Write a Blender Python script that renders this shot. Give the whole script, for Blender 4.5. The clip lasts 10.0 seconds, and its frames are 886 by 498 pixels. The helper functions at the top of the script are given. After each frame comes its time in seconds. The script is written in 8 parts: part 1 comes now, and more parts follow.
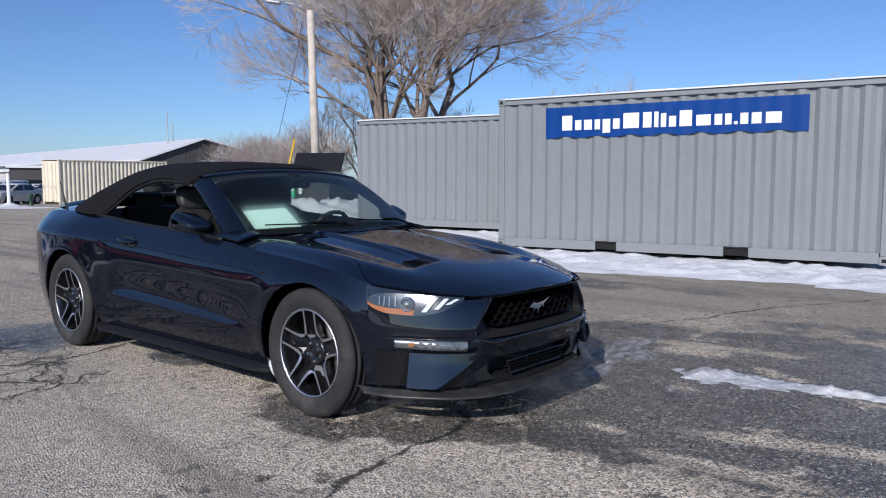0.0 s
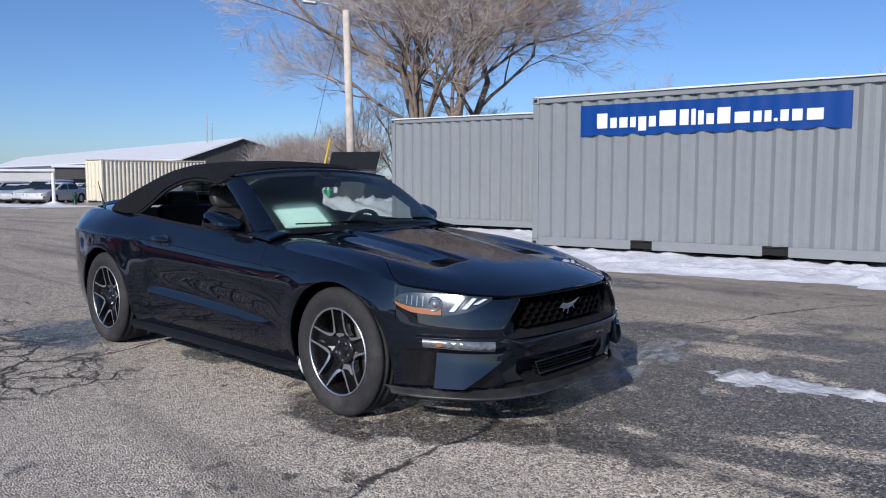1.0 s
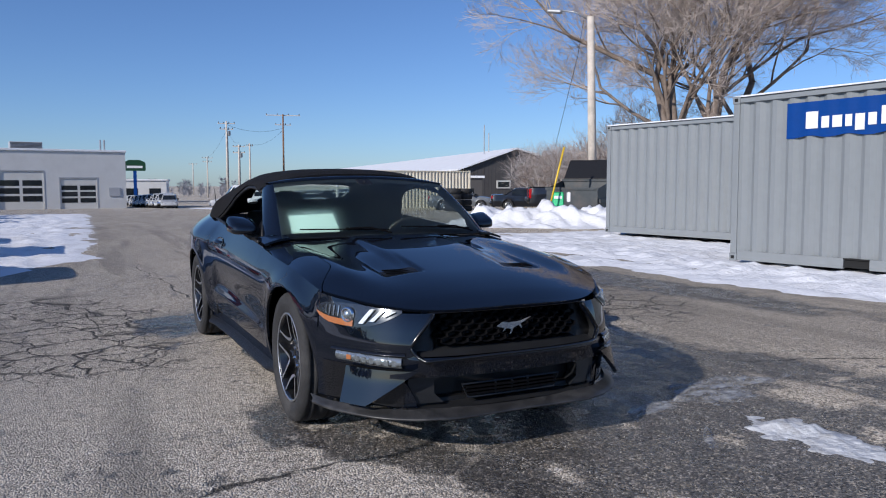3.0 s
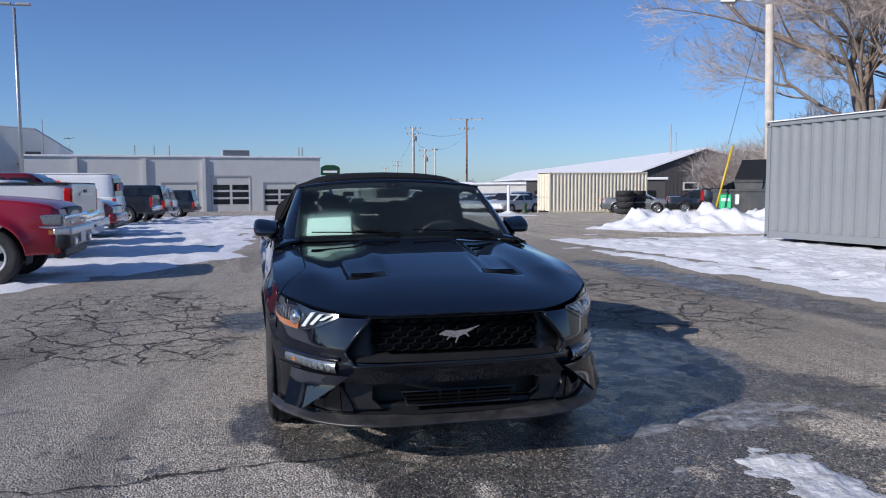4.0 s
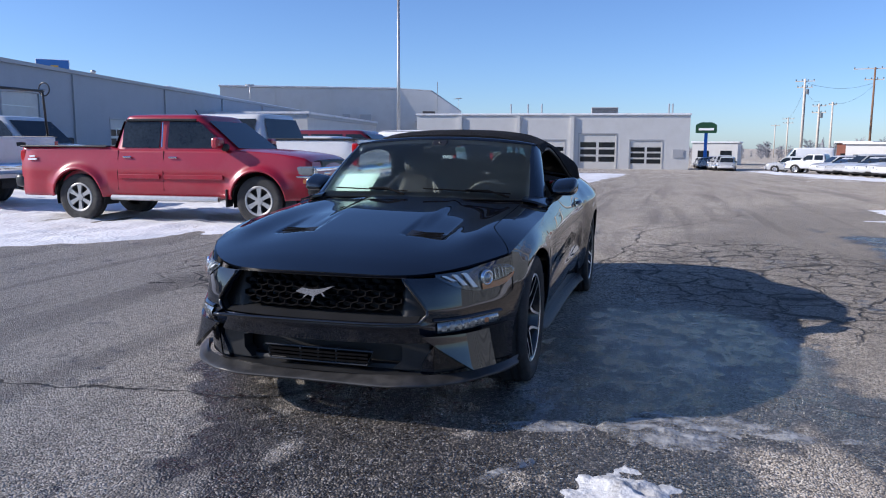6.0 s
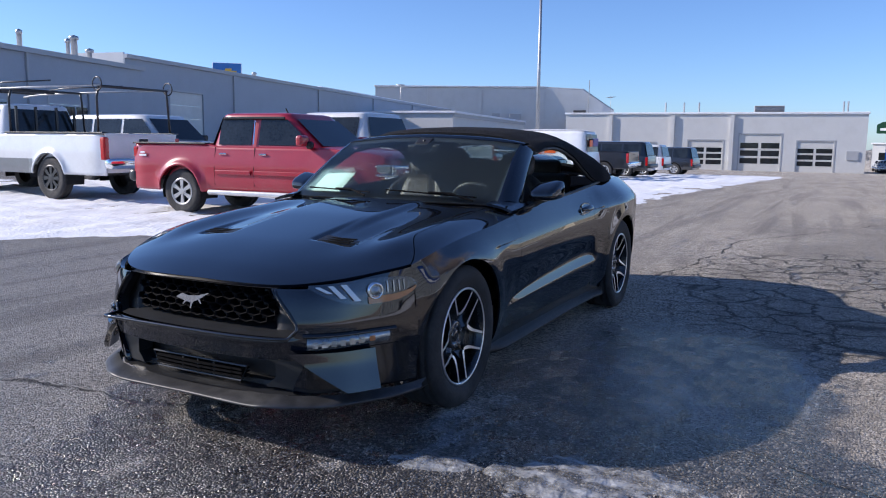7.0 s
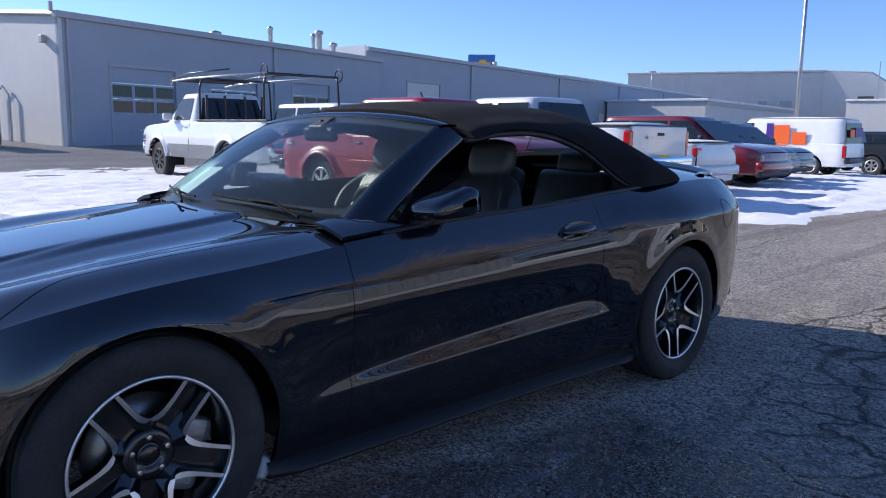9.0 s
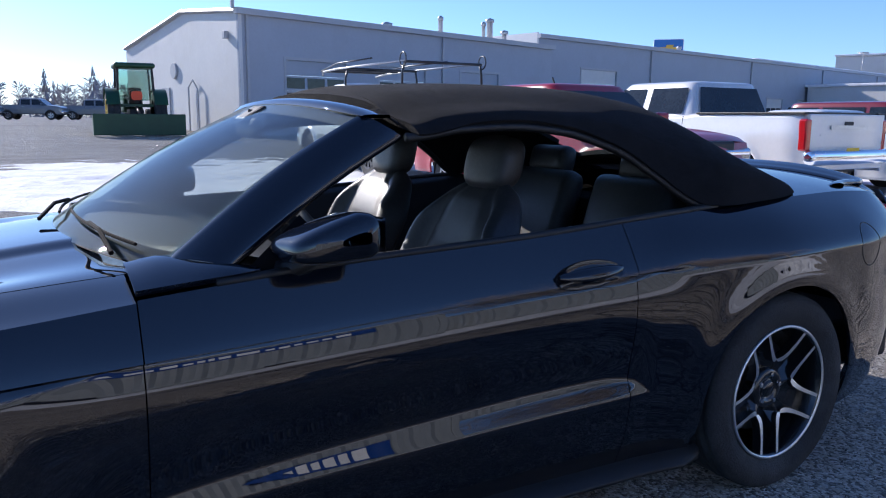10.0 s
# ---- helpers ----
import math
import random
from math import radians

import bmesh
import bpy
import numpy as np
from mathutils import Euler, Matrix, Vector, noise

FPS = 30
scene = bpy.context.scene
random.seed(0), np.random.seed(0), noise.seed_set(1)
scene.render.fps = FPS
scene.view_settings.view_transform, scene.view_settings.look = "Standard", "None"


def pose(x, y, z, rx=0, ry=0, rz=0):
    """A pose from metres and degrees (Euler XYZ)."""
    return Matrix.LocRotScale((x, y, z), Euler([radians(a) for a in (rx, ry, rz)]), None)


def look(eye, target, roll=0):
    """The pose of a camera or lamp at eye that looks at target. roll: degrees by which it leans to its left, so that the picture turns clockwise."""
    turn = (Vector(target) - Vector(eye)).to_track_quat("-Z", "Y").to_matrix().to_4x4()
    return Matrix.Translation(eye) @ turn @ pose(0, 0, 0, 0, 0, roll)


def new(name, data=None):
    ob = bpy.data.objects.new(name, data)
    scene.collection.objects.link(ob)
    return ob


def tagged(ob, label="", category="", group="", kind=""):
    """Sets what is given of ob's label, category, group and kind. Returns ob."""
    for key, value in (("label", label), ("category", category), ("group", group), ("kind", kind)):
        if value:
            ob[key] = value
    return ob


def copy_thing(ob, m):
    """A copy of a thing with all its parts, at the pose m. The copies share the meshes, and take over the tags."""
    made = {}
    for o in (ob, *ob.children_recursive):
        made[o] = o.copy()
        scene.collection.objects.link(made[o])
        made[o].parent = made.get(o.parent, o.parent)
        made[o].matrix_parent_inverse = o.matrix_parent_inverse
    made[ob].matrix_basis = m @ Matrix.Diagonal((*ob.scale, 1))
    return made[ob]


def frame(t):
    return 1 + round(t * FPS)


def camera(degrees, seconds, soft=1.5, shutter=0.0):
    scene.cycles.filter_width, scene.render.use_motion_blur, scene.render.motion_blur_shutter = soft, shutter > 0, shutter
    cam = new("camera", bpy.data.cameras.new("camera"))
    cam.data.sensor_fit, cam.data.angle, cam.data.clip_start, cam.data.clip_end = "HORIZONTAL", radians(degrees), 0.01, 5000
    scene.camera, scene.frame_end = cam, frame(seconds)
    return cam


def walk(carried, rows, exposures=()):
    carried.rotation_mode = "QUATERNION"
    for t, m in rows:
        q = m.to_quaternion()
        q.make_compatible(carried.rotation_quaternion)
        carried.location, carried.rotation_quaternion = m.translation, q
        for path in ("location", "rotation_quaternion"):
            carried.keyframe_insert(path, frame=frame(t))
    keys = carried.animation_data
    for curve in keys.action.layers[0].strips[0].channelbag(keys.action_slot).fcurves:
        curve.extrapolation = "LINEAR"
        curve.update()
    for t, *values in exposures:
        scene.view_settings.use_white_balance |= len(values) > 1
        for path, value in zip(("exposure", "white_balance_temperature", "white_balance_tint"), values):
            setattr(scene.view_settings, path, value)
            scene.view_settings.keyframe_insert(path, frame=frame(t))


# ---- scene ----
cam = camera(60.3, 10.0, soft=1.1)
PATH = [
    (0, (4.446, -3.423, 1.273), (3.158, -1.904, 1.086), 0.3),
    (0.5, (4.439, -3.421, 1.271), (3.131, -1.92, 1.085), 0.2),
    (1, (4.459, -3.383, 1.275), (3.102, -1.926, 1.084), 0.2),
    (1.5, (4.683, -3.196, 1.275), (3.246, -1.818, 1.076), 0.2),
    (2, (4.896, -2.857, 1.26), (3.348, -1.606, 1.058), 0.2),
    (2.5, (5.116, -2.393, 1.261), (3.443, -1.313, 1.074), 0.2),
    (4, (5.583, -0.8, 1.262), (3.634, -0.38, 1.101), -0.3),
    (4.5, (5.672, -0.225, 1.272), (3.69, -0.041, 1.086), -0.2),
    (5, (5.629, 0.341, 1.262), (3.642, 0.283, 1.042), -0.1),
    (5.5, (5.543, 0.918, 1.258), (3.582, 0.613, 1.009), 0.1),
    (6, (5.356, 1.488, 1.263), (3.448, 0.948, 0.993), 0.3),
    (6.2, (5.212, 1.693, 1.274), (3.331, 1.069, 1.002), 0.4),
    (7.3, (4.293, 2.633, 1.265), (2.581, 1.636, 0.989), 0.9),
    (7.5, (4.073, 2.755, 1.277), (2.395, 1.703, 1.0), 1.1),
    (8, (3.444, 2.852, 1.258), (1.856, 1.67, 0.976), 1.2),
    (8.5, (2.801, 2.92, 1.247), (1.314, 1.615, 0.955), 1.1),
    (9, (2.145, 2.824, 1.249), (0.78, 1.396, 0.941), 0.8),
    (9.5, (1.503, 2.713, 1.253), (0.295, 1.153, 0.928), 0.5),
    (10, (0.916, 2.497, 1.265), (-0.076, 0.793, 0.925), 0.5),
]
walk(cam, [(t, look(eye, target, roll)) for t, eye, target, roll in PATH], [(0, 0.12, 6450, 12), (2.5, 0.14, 6450, 12), (4.5, 0.28, 6500, 13), (6, 0.66, 6550, 14), (7.5, 0.78, 6500, 15), (8.5, 0.78, 6400, 15), (10, 0.95, 6300, 15)])

# ---- light ----
SUN_AZ, SUN_EL = radians(-69), radians(27.5)   # where the sun stands, from +x towards +y
world = bpy.data.worlds.new("sky")
scene.world = world
world.use_nodes = True
_n = world.node_tree.nodes
_bg = _n["Background"]
_sky = _n.new("ShaderNodeTexSky")
_sky.sky_type = "NISHITA"
_sky.sun_disc = False
_sky.sun_elevation = SUN_EL
_sky.sun_rotation = radians(90) - SUN_AZ
_sky.altitude = 1200
_sky.air_density, _sky.dust_density, _sky.ozone_density = 1.0, 0.8, 3.5
_tint = _n.new("ShaderNodeMix")
_tint.data_type, _tint.blend_type = "RGBA", "MULTIPLY"
_tint.inputs[0].default_value = 1.0
_tint.inputs[7].default_value = (0.62, 0.77, 1.0, 1)
world.node_tree.links.new(_sky.outputs[0], _tint.inputs[6])
world.node_tree.links.new(_tint.outputs[2], _bg.inputs[0])
_bg.inputs[1].default_value = 0.105
sun = new("sun", bpy.data.lights.new("sun", "SUN"))
sun.data.energy, sun.data.angle, sun.data.color = 3.5, radians(0.53), (1.0, 0.95, 0.88)
sun.matrix_world = look((math.cos(SUN_AZ) * math.cos(SUN_EL) * 60, math.sin(SUN_AZ) * math.cos(SUN_EL) * 60, math.sin(SUN_EL) * 60), (0, 0, 0))

# ---- small tools ----
def clamp(v, a, b):
    return max(a, min(b, v))


def smooth(a, b, v):
    k = clamp((v - a) / (b - a), 0.0, 1.0)
    return k * k * (3 - 2 * k)


def curve1(keys):
    """A smooth function through (x, value) keys, without overshoot."""
    ks = sorted(keys)
    xs = np.array([k[0] for k in ks], float)
    ys = np.array([k[1] for k in ks], float)
    h = np.diff(xs)
    d = np.diff(ys) / h
    m = np.zeros(len(xs))
    m[0], m[-1] = d[0], d[-1]
    for i in range(1, len(xs) - 1):
        if d[i - 1] * d[i] > 0:
            w1, w2 = 2 * h[i] + h[i - 1], h[i] + 2 * h[i - 1]
            m[i] = (w1 + w2) / (w1 / d[i - 1] + w2 / d[i])

    def f(x):
        x = clamp(x, xs[0], xs[-1])
        i = int(clamp(np.searchsorted(xs, x) - 1, 0, len(h) - 1))
        t = (x - xs[i]) / h[i]
        return float((1 + 2 * t) * (1 - t) ** 2 * ys[i] + t * (1 - t) ** 2 * h[i] * m[i] + t * t * (3 - 2 * t) * ys[i + 1] + t * t * (t - 1) * h[i] * m[i + 1])
    return f


def ground_z(x, y):
    """The lot falls away behind the car and climbs towards the service building."""
    dx, dy = clamp(-x - 14, 0, 120), clamp(-y - 10, 0, 30)
    return -0.022 * dx * dx / (dx + 4) + 0.03 * dy * dy / (dy + 6)


def mesh_of(name, verts, faces, material=None, shade=True):
    me = bpy.data.meshes.new(name)
    me.from_pydata([tuple(v) for v in verts], [], faces)
    me.update()
    if shade:
        me.polygons.foreach_set("use_smooth", [True] * len(me.polygons))
    if material:
        me.materials.append(material)
    return me


def part(name, bm, material, parent=None, label="", shade=False, bevel=0.0):
    """Links a bmesh, a mesh or (verts, faces) as one object under its thing."""
    if isinstance(bm, tuple):
        me = mesh_of(name, bm[0], bm[1], None, shade)
    elif isinstance(bm, bpy.types.Mesh):
        me = bm
    else:
        me = bpy.data.meshes.new(name)
        bm.to_mesh(me)
        bm.free()
        if shade:
            me.polygons.foreach_set("use_smooth", [True] * len(me.polygons))
    if material and not me.materials:
        me.materials.append(material)
    ob = new(name, me)
    if parent:
        ob.parent = parent
    if label:
        ob["label"] = label
    if bevel:
        b = ob.modifiers.new("bevel", "BEVEL")
        b.width, b.segments, b.limit_method, b.angle_limit = bevel, 2, "ANGLE", radians(40)
        b.harden_normals = False
    return ob


def thing(name, label, category, group="", m=None, kind=""):
    ob = new(name)
    ob.empty_display_size = 0.2
    if m is not None:
        ob.matrix_basis = m
    return tagged(ob, label, category, group, kind)


def boxes(*specs):
    """One bmesh of boxes, each (cx, cy, cz, sx, sy, sz[, Matrix])."""
    bm = bmesh.new()
    for s in specs:
        m = Matrix.Translation(s[:3]) @ (s[6] if len(s) > 6 else Matrix.Identity(4)) @ Matrix.Diagonal((*s[3:6], 1))
        bmesh.ops.create_cube(bm, size=1, matrix=m)
    return bm


def rounded(sx, sy, sz, r=0.02, seg=2, m=None):
    bm = bmesh.new()
    bmesh.ops.create_cube(bm, size=1, matrix=Matrix.Diagonal((sx, sy, sz, 1)))
    bmesh.ops.bevel(bm, geom=bm.edges[:], offset=r, segments=seg, profile=0.5, affect="EDGES")
    if m is not None:
        bmesh.ops.transform(bm, matrix=m, verts=bm.verts)
    return bm


def grid(fn, nu, nv, skip=None, flip=False, shut=(False, False)):
    """Verts and faces of fn(u, v) over the unit square; skip(u, v) leaves faces out."""
    vs = [fn(i / nu, j / nv) for i in range(nu + 1) for j in range(nv + 1)]
    fs = []
    for i in range(nu):
        for j in range(nv):
            if skip and skip((i + 0.5) / nu, (j + 0.5) / nv):
                continue
            a, b, c, d = i * (nv + 1) + j, (i + 1) * (nv + 1) + j, (i + 1) * (nv + 1) + j + 1, i * (nv + 1) + j + 1
            fs.append((d, c, b, a) if flip else (a, b, c, d))
    return vs, fs


def joined(*pieces):
    vs, fs = [], []
    for v, f in pieces:
        n = len(vs)
        vs += list(v)
        fs += [tuple(i + n for i in q) for q in f]
    return vs, fs


def mirrored(vf):
    v, f = vf
    return [(p[0], -p[1], p[2]) for p in v], [tuple(reversed(q)) for q in f]


def placed(vf, m):
    return [tuple(m @ Vector(p)) for p in vf[0]], vf[1]


def lathe(profile, n=48, axis="y", closed=False):
    """Turns (radius, along) pairs round an axis."""
    vs, fs = [], []
    k = len(profile)
    for i in range(n):
        a = 2 * math.pi * i / n
        c, s = math.cos(a), math.sin(a)
        for r, h in profile:
            vs.append((r * c, h, r * s) if axis == "y" else ((r * c, r * s, h) if axis == "z" else (h, r * c, r * s)))
    kk = k if closed else k - 1
    for i in range(n):
        j = (i + 1) % n
        for q in range(kk):
            p = (q + 1) % k
            fs.append((i * k + q, i * k + p, j * k + p, j * k + q))
    return vs, fs


def tube(points, radius, n=8, cap=True, radii=None):
    """A round bar along points."""
    pts = [Vector(p) for p in points]
    vs, fs = [], []
    up = Vector((0.12, 0.31, 0.94)).normalized()
    for i, p in enumerate(pts):
        d = (pts[min(i + 1, len(pts) - 1)] - pts[max(i - 1, 0)]).normalized()
        a = d.cross(up)
        if a.length < 0.05:
            a = d.cross(Vector((1, 0, 0)))
        a.normalize()
        b = d.cross(a)
        r = radii[i] if radii else radius
        for k in range(n):
            t = 2 * math.pi * k / n
            vs.append(tuple(p + a * (r * math.cos(t)) + b * (r * math.sin(t))))
    for i in range(len(pts) - 1):
        for k in range(n):
            q = (k + 1) % n
            fs.append((i * n + k, i * n + q, (i + 1) * n + q, (i + 1) * n + k))
    if cap:
        fs.append(tuple(reversed(range(n))))
        fs.append(tuple(range((len(pts) - 1) * n, len(pts) * n)))
    return vs, fs


def prism(outline, depth, m=None):
    """A flat outline (x, z pairs, in the plane y = 0) given thickness along y."""
    n = len(outline)
    vs = [(x, -depth / 2, z) for x, z in outline] + [(x, depth / 2, z) for x, z in outline]
    fs = [tuple(range(n)), tuple(reversed(range(n, 2 * n)))] + [(i, i + n, (i + 1) % n + n, (i + 1) % n) for i in range(n)]
    return placed((vs, fs), m) if m is not None else (vs, fs)


def round_outline(pts, r, seg=4):
    """An outline with its corners rounded."""
    out = []
    n = len(pts)
    for i in range(n):
        p, a, b = Vector(pts[i]), Vector(pts[i - 1]), Vector(pts[(i + 1) % n])
        u, w = (a - p), (b - p)
        k = min(r, u.length * 0.45, w.length * 0.45)
        s, e = p + u.normalized() * k, p + w.normalized() * k
        for j in range(seg + 1):
            t = j / seg
            q = s * (1 - t) ** 2 + p * 2 * t * (1 - t) + e * t * t
            out.append((q.x, q.y))
    return out


# ---- materials ----
def shader(name, colour, rough=0.5, metal=0.0, coat=0.0, coat_rough=0.03, spec=0.5, vary=0.0, scale=6.0, bump=0.0, bump_scale=60.0, second=None, alpha=None, rand=0.0, grime=None, grime_amt=0.0, grime_scale=1.5):
    """A principled surface with variation at two scales, grime and fine relief."""
    m = bpy.data.materials.new(name)
    m.use_nodes = True
    nt = m.node_tree
    n, l = nt.nodes, nt.links
    b = n["Principled BSDF"]
    b.inputs["Base Color"].default_value = (*colour, 1)
    b.inputs["Roughness"].default_value = rough
    b.inputs["Metallic"].default_value = metal
    b.inputs["Coat Weight"].default_value = coat
    b.inputs["Coat Roughness"].default_value = coat_rough
    b.inputs["Specular IOR Level"].default_value = spec
    if alpha:
        b.inputs["Alpha"].default_value = alpha
    geo = n.new("ShaderNodeTexCoord")
    out = None
    if vary or second:
        t1, t2 = n.new("ShaderNodeTexNoise"), n.new("ShaderNodeTexNoise")
        t1.inputs["Scale"].default_value, t1.inputs["Detail"].default_value = scale, 6
        t2.inputs["Scale"].default_value, t2.inputs["Detail"].default_value = scale * 9, 4
        l.new(geo.outputs["Object"], t1.inputs["Vector"])
        l.new(geo.outputs["Object"], t2.inputs["Vector"])
        mx = n.new("ShaderNodeMath")
        mx.operation = "MULTIPLY_ADD"
        mx.inputs[1].default_value = 0.45
        l.new(t2.outputs["Fac"], mx.inputs[0])
        sc = n.new("ShaderNodeMath")
        sc.operation = "MULTIPLY"
        sc.inputs[1].default_value = 0.55
        l.new(t1.outputs["Fac"], sc.inputs[0])
        l.new(sc.outputs[0], mx.inputs[2])
        r = n.new("ShaderNodeValToRGB")
        r.color_ramp.elements[0].position, r.color_ramp.elements[1].position = 0.36, 0.64
        c2 = second or tuple(c * (1 + vary) for c in colour)
        c1 = colour if second else tuple(c * (1 - vary) for c in colour)
        r.color_ramp.elements[0].color, r.color_ramp.elements[1].color = (*c1, 1), (*c2, 1)
        l.new(mx.outputs[0], r.inputs[0])
        out = r.outputs[0]
    if rand:
        oi = n.new("ShaderNodeObjectInfo")
        hs = n.new("ShaderNodeHueSaturation")
        mr = n.new("ShaderNodeMapRange")
        mr.inputs[3].default_value, mr.inputs[4].default_value = 1 - rand, 1 + rand
        l.new(oi.outputs["Random"], mr.inputs[0])
        l.new(mr.outputs[0], hs.inputs["Value"])
        if out:
            l.new(out, hs.inputs["Color"])
        else:
            hs.inputs["Color"].default_value = (*colour, 1)
        out = hs.outputs[0]
    if grime:
        g = n.new("ShaderNodeTexNoise")
        g.inputs["Scale"].default_value, g.inputs["Detail"].default_value, g.inputs["Roughness"].default_value = grime_scale, 8, 0.65
        l.new(geo.outputs["Object"], g.inputs["Vector"])
        gr = n.new("ShaderNodeValToRGB")
        gr.color_ramp.elements[0].position, gr.color_ramp.elements[1].position = 0.5, 0.72
        gr.color_ramp.elements[0].color, gr.color_ramp.elements[1].color = (0, 0, 0, 1), (grime_amt,) * 3 + (1,)
        l.new(g.outputs["Fac"], gr.inputs[0])
        mg = n.new("ShaderNodeMix")
        mg.data_type = "RGBA"
        l.new(gr.outputs[0], mg.inputs[0])
        if out:
            l.new(out, mg.inputs[6])
        else:
            mg.inputs[6].default_value = (*colour, 1)
        mg.inputs[7].default_value = (*grime, 1)
        out = mg.outputs[2]
    if out:
        l.new(out, b.inputs["Base Color"])
    if bump:
        t = n.new("ShaderNodeTexNoise")
        t.inputs["Scale"].default_value, t.inputs["Detail"].default_value = bump_scale, 5
        l.new(geo.outputs["Object"], t.inputs["Vector"])
        bp = n.new("ShaderNodeBump")
        bp.inputs["Strength"].default_value, bp.inputs["Distance"].default_value = bump, 0.02
        l.new(t.outputs["Fac"], bp.inputs["Height"])
        l.new(bp.outputs[0], b.inputs["Normal"])
    return m


def glass(name, tint=(0.85, 0.92, 0.9), rough=0.0, film=0.0, ior=1.52):
    """Thin automotive glass: see-through with a clean reflection."""
    m = bpy.data.materials.new(name)
    m.use_nodes = True
    nt = m.node_tree
    nt.nodes.remove(nt.nodes["Principled BSDF"])
    tr, gl, mix, lw, pw, fr = (nt.nodes.new(k) for k in ("ShaderNodeBsdfTransparent", "ShaderNodeBsdfGlossy", "ShaderNodeMixShader", "ShaderNodeLayerWeight", "ShaderNodeMath", "ShaderNodeMath"))
    tr.inputs[0].default_value = (*tint, 1)
    gl.inputs["Roughness"].default_value = rough
    # the same gloss from both sides of the thin sheet
    f0 = ((ior - 1) / (ior + 1)) ** 2
    lw.inputs["Blend"].default_value = 0.5
    pw.operation, fr.operation = "POWER", "MULTIPLY_ADD"
    pw.inputs[1].default_value = 5.0
    fr.inputs[1].default_value, fr.inputs[2].default_value = 1 - f0, f0
    nt.links.new(lw.outputs["Facing"], pw.inputs[0])
    nt.links.new(pw.outputs[0], fr.inputs[0])
    nt.links.new(fr.outputs[0], mix.inputs[0])
    nt.links.new(tr.outputs[0], mix.inputs[1])
    nt.links.new(gl.outputs[0], mix.inputs[2])
    out = mix.outputs[0]
    if film:      # a dusty film, tinted teal and thickened to stand in for sun glare
        dust_glare, veil = nt.nodes.new("ShaderNodeBsdfTranslucent"), nt.nodes.new("ShaderNodeMixShader")
        dust_glare.inputs[0].default_value = (0.62, 0.78, 0.84, 1)
        veil.inputs[0].default_value = film
        nt.links.new(out, veil.inputs[1])
        nt.links.new(dust_glare.outputs[0], veil.inputs[2])
        out = veil.outputs[0]
    nt.links.new(out, nt.nodes["Material Output"].inputs[0])
    return m


M_PAINT = shader("black_paint", (0.004, 0.0058, 0.0108), 0.45, 0.0, 1.0, 0.008, 0.0)
M_PAINT.node_tree.nodes["Principled BSDF"].inputs["Coat IOR"].default_value = 1.72
M_GLOSS = shader("gloss_black", (0.008, 0.008, 0.009), 0.12, 0, 0.6, 0.04)
M_TRIM = shader("black_plastic", (0.008, 0.008, 0.009), 0.5, vary=0.3, scale=14, bump=0.15, bump_scale=260)
M_SATIN = shader("satin_black", (0.02, 0.021, 0.023), 0.33, vary=0.2, scale=9)
M_CLOTH = shader("soft_top_cloth", (0.012, 0.012, 0.014), 0.92, spec=0.2, vary=0.25, scale=18, bump=0.5, bump_scale=420)
M_RUBBER = shader("rubber", (0.028, 0.028, 0.029), 0.82, vary=0.35, scale=12, bump=0.3, bump_scale=150, grime=(0.12, 0.112, 0.105), grime_amt=0.35, grime_scale=5)
M_MACHINED = shader("machined_alloy", (0.80, 0.81, 0.83), 0.38, 1.0, 0.4, 0.08, vary=0.06, scale=20)
M_ALLOY = shader("silver_alloy", (0.6, 0.6, 0.6), 0.33, 0.9, 0.3, 0.1, vary=0.1, scale=12)
M_RIMBLACK = shader("black_wheel_paint", (0.010, 0.010, 0.011), 0.25, 0, 0.8, 0.05)
M_DISC = shader("brake_disc_steel", (0.32, 0.30, 0.28), 0.38, 0.9, vary=0.2, scale=25)
M_CHROME = shader("chrome", (0.86, 0.87, 0.88), 0.07, 1.0)
M_STEEL = shader("galvanised_steel", (0.42, 0.43, 0.44), 0.42, 0.7, vary=0.15, scale=10)
M_GLASS = glass("car_glass", (0.72, 0.82, 0.78))
M_SCREEN = glass("dusty_glare_windscreen", (0.72, 0.82, 0.78), film=0.38)
M_LENS = glass("clear_lens", (0.93, 0.95, 0.95), ior=1.22)
M_TINT = shader("dark_glass", (0.016, 0.020, 0.023), 0.04, 0, 0.0, 0.01, 0.45, vary=0.5, scale=2.5)
M_LEATHER = shader("black_leather", (0.035, 0.034, 0.034), 0.42, spec=0.45, vary=0.25, scale=10, bump=0.12, bump_scale=260)
M_DASH = shader("dash_plastic", (0.014, 0.014, 0.016), 0.6, vary=0.2, scale=12, bump=0.2, bump_scale=300)
M_CARPET = shader("black_carpet", (0.01, 0.01, 0.011), 0.95, spec=0.1, vary=0.3, scale=30, bump=0.5, bump_scale=500)
M_PAPER = shader("pale_green_paper", (0.62, 0.80, 0.68), 0.7, vary=0.03, scale=8)
M_AMBER = shader("amber_reflector", (0.45, 0.16, 0.06), 0.12, 0, 1.0, 0.02)
M_RED = shader("red_lens", (0.45, 0.012, 0.015), 0.1, 0, 1.0, 0.02)
M_MESH = shader("matt_black_mesh", (0.004, 0.004, 0.005), 0.75, spec=0.08)
M_SPLIT = shader("dusty_black_plastic", (0.03, 0.03, 0.031), 0.42, spec=0.5, vary=0.35, scale=12, grime=(0.10, 0.097, 0.094), grime_amt=0.5, grime_scale=6)
M_CLEAR = shader("lamp_inner", (0.38, 0.40, 0.41), 0.14, 0.7, 1.0, 0.03, vary=0.25, scale=30)
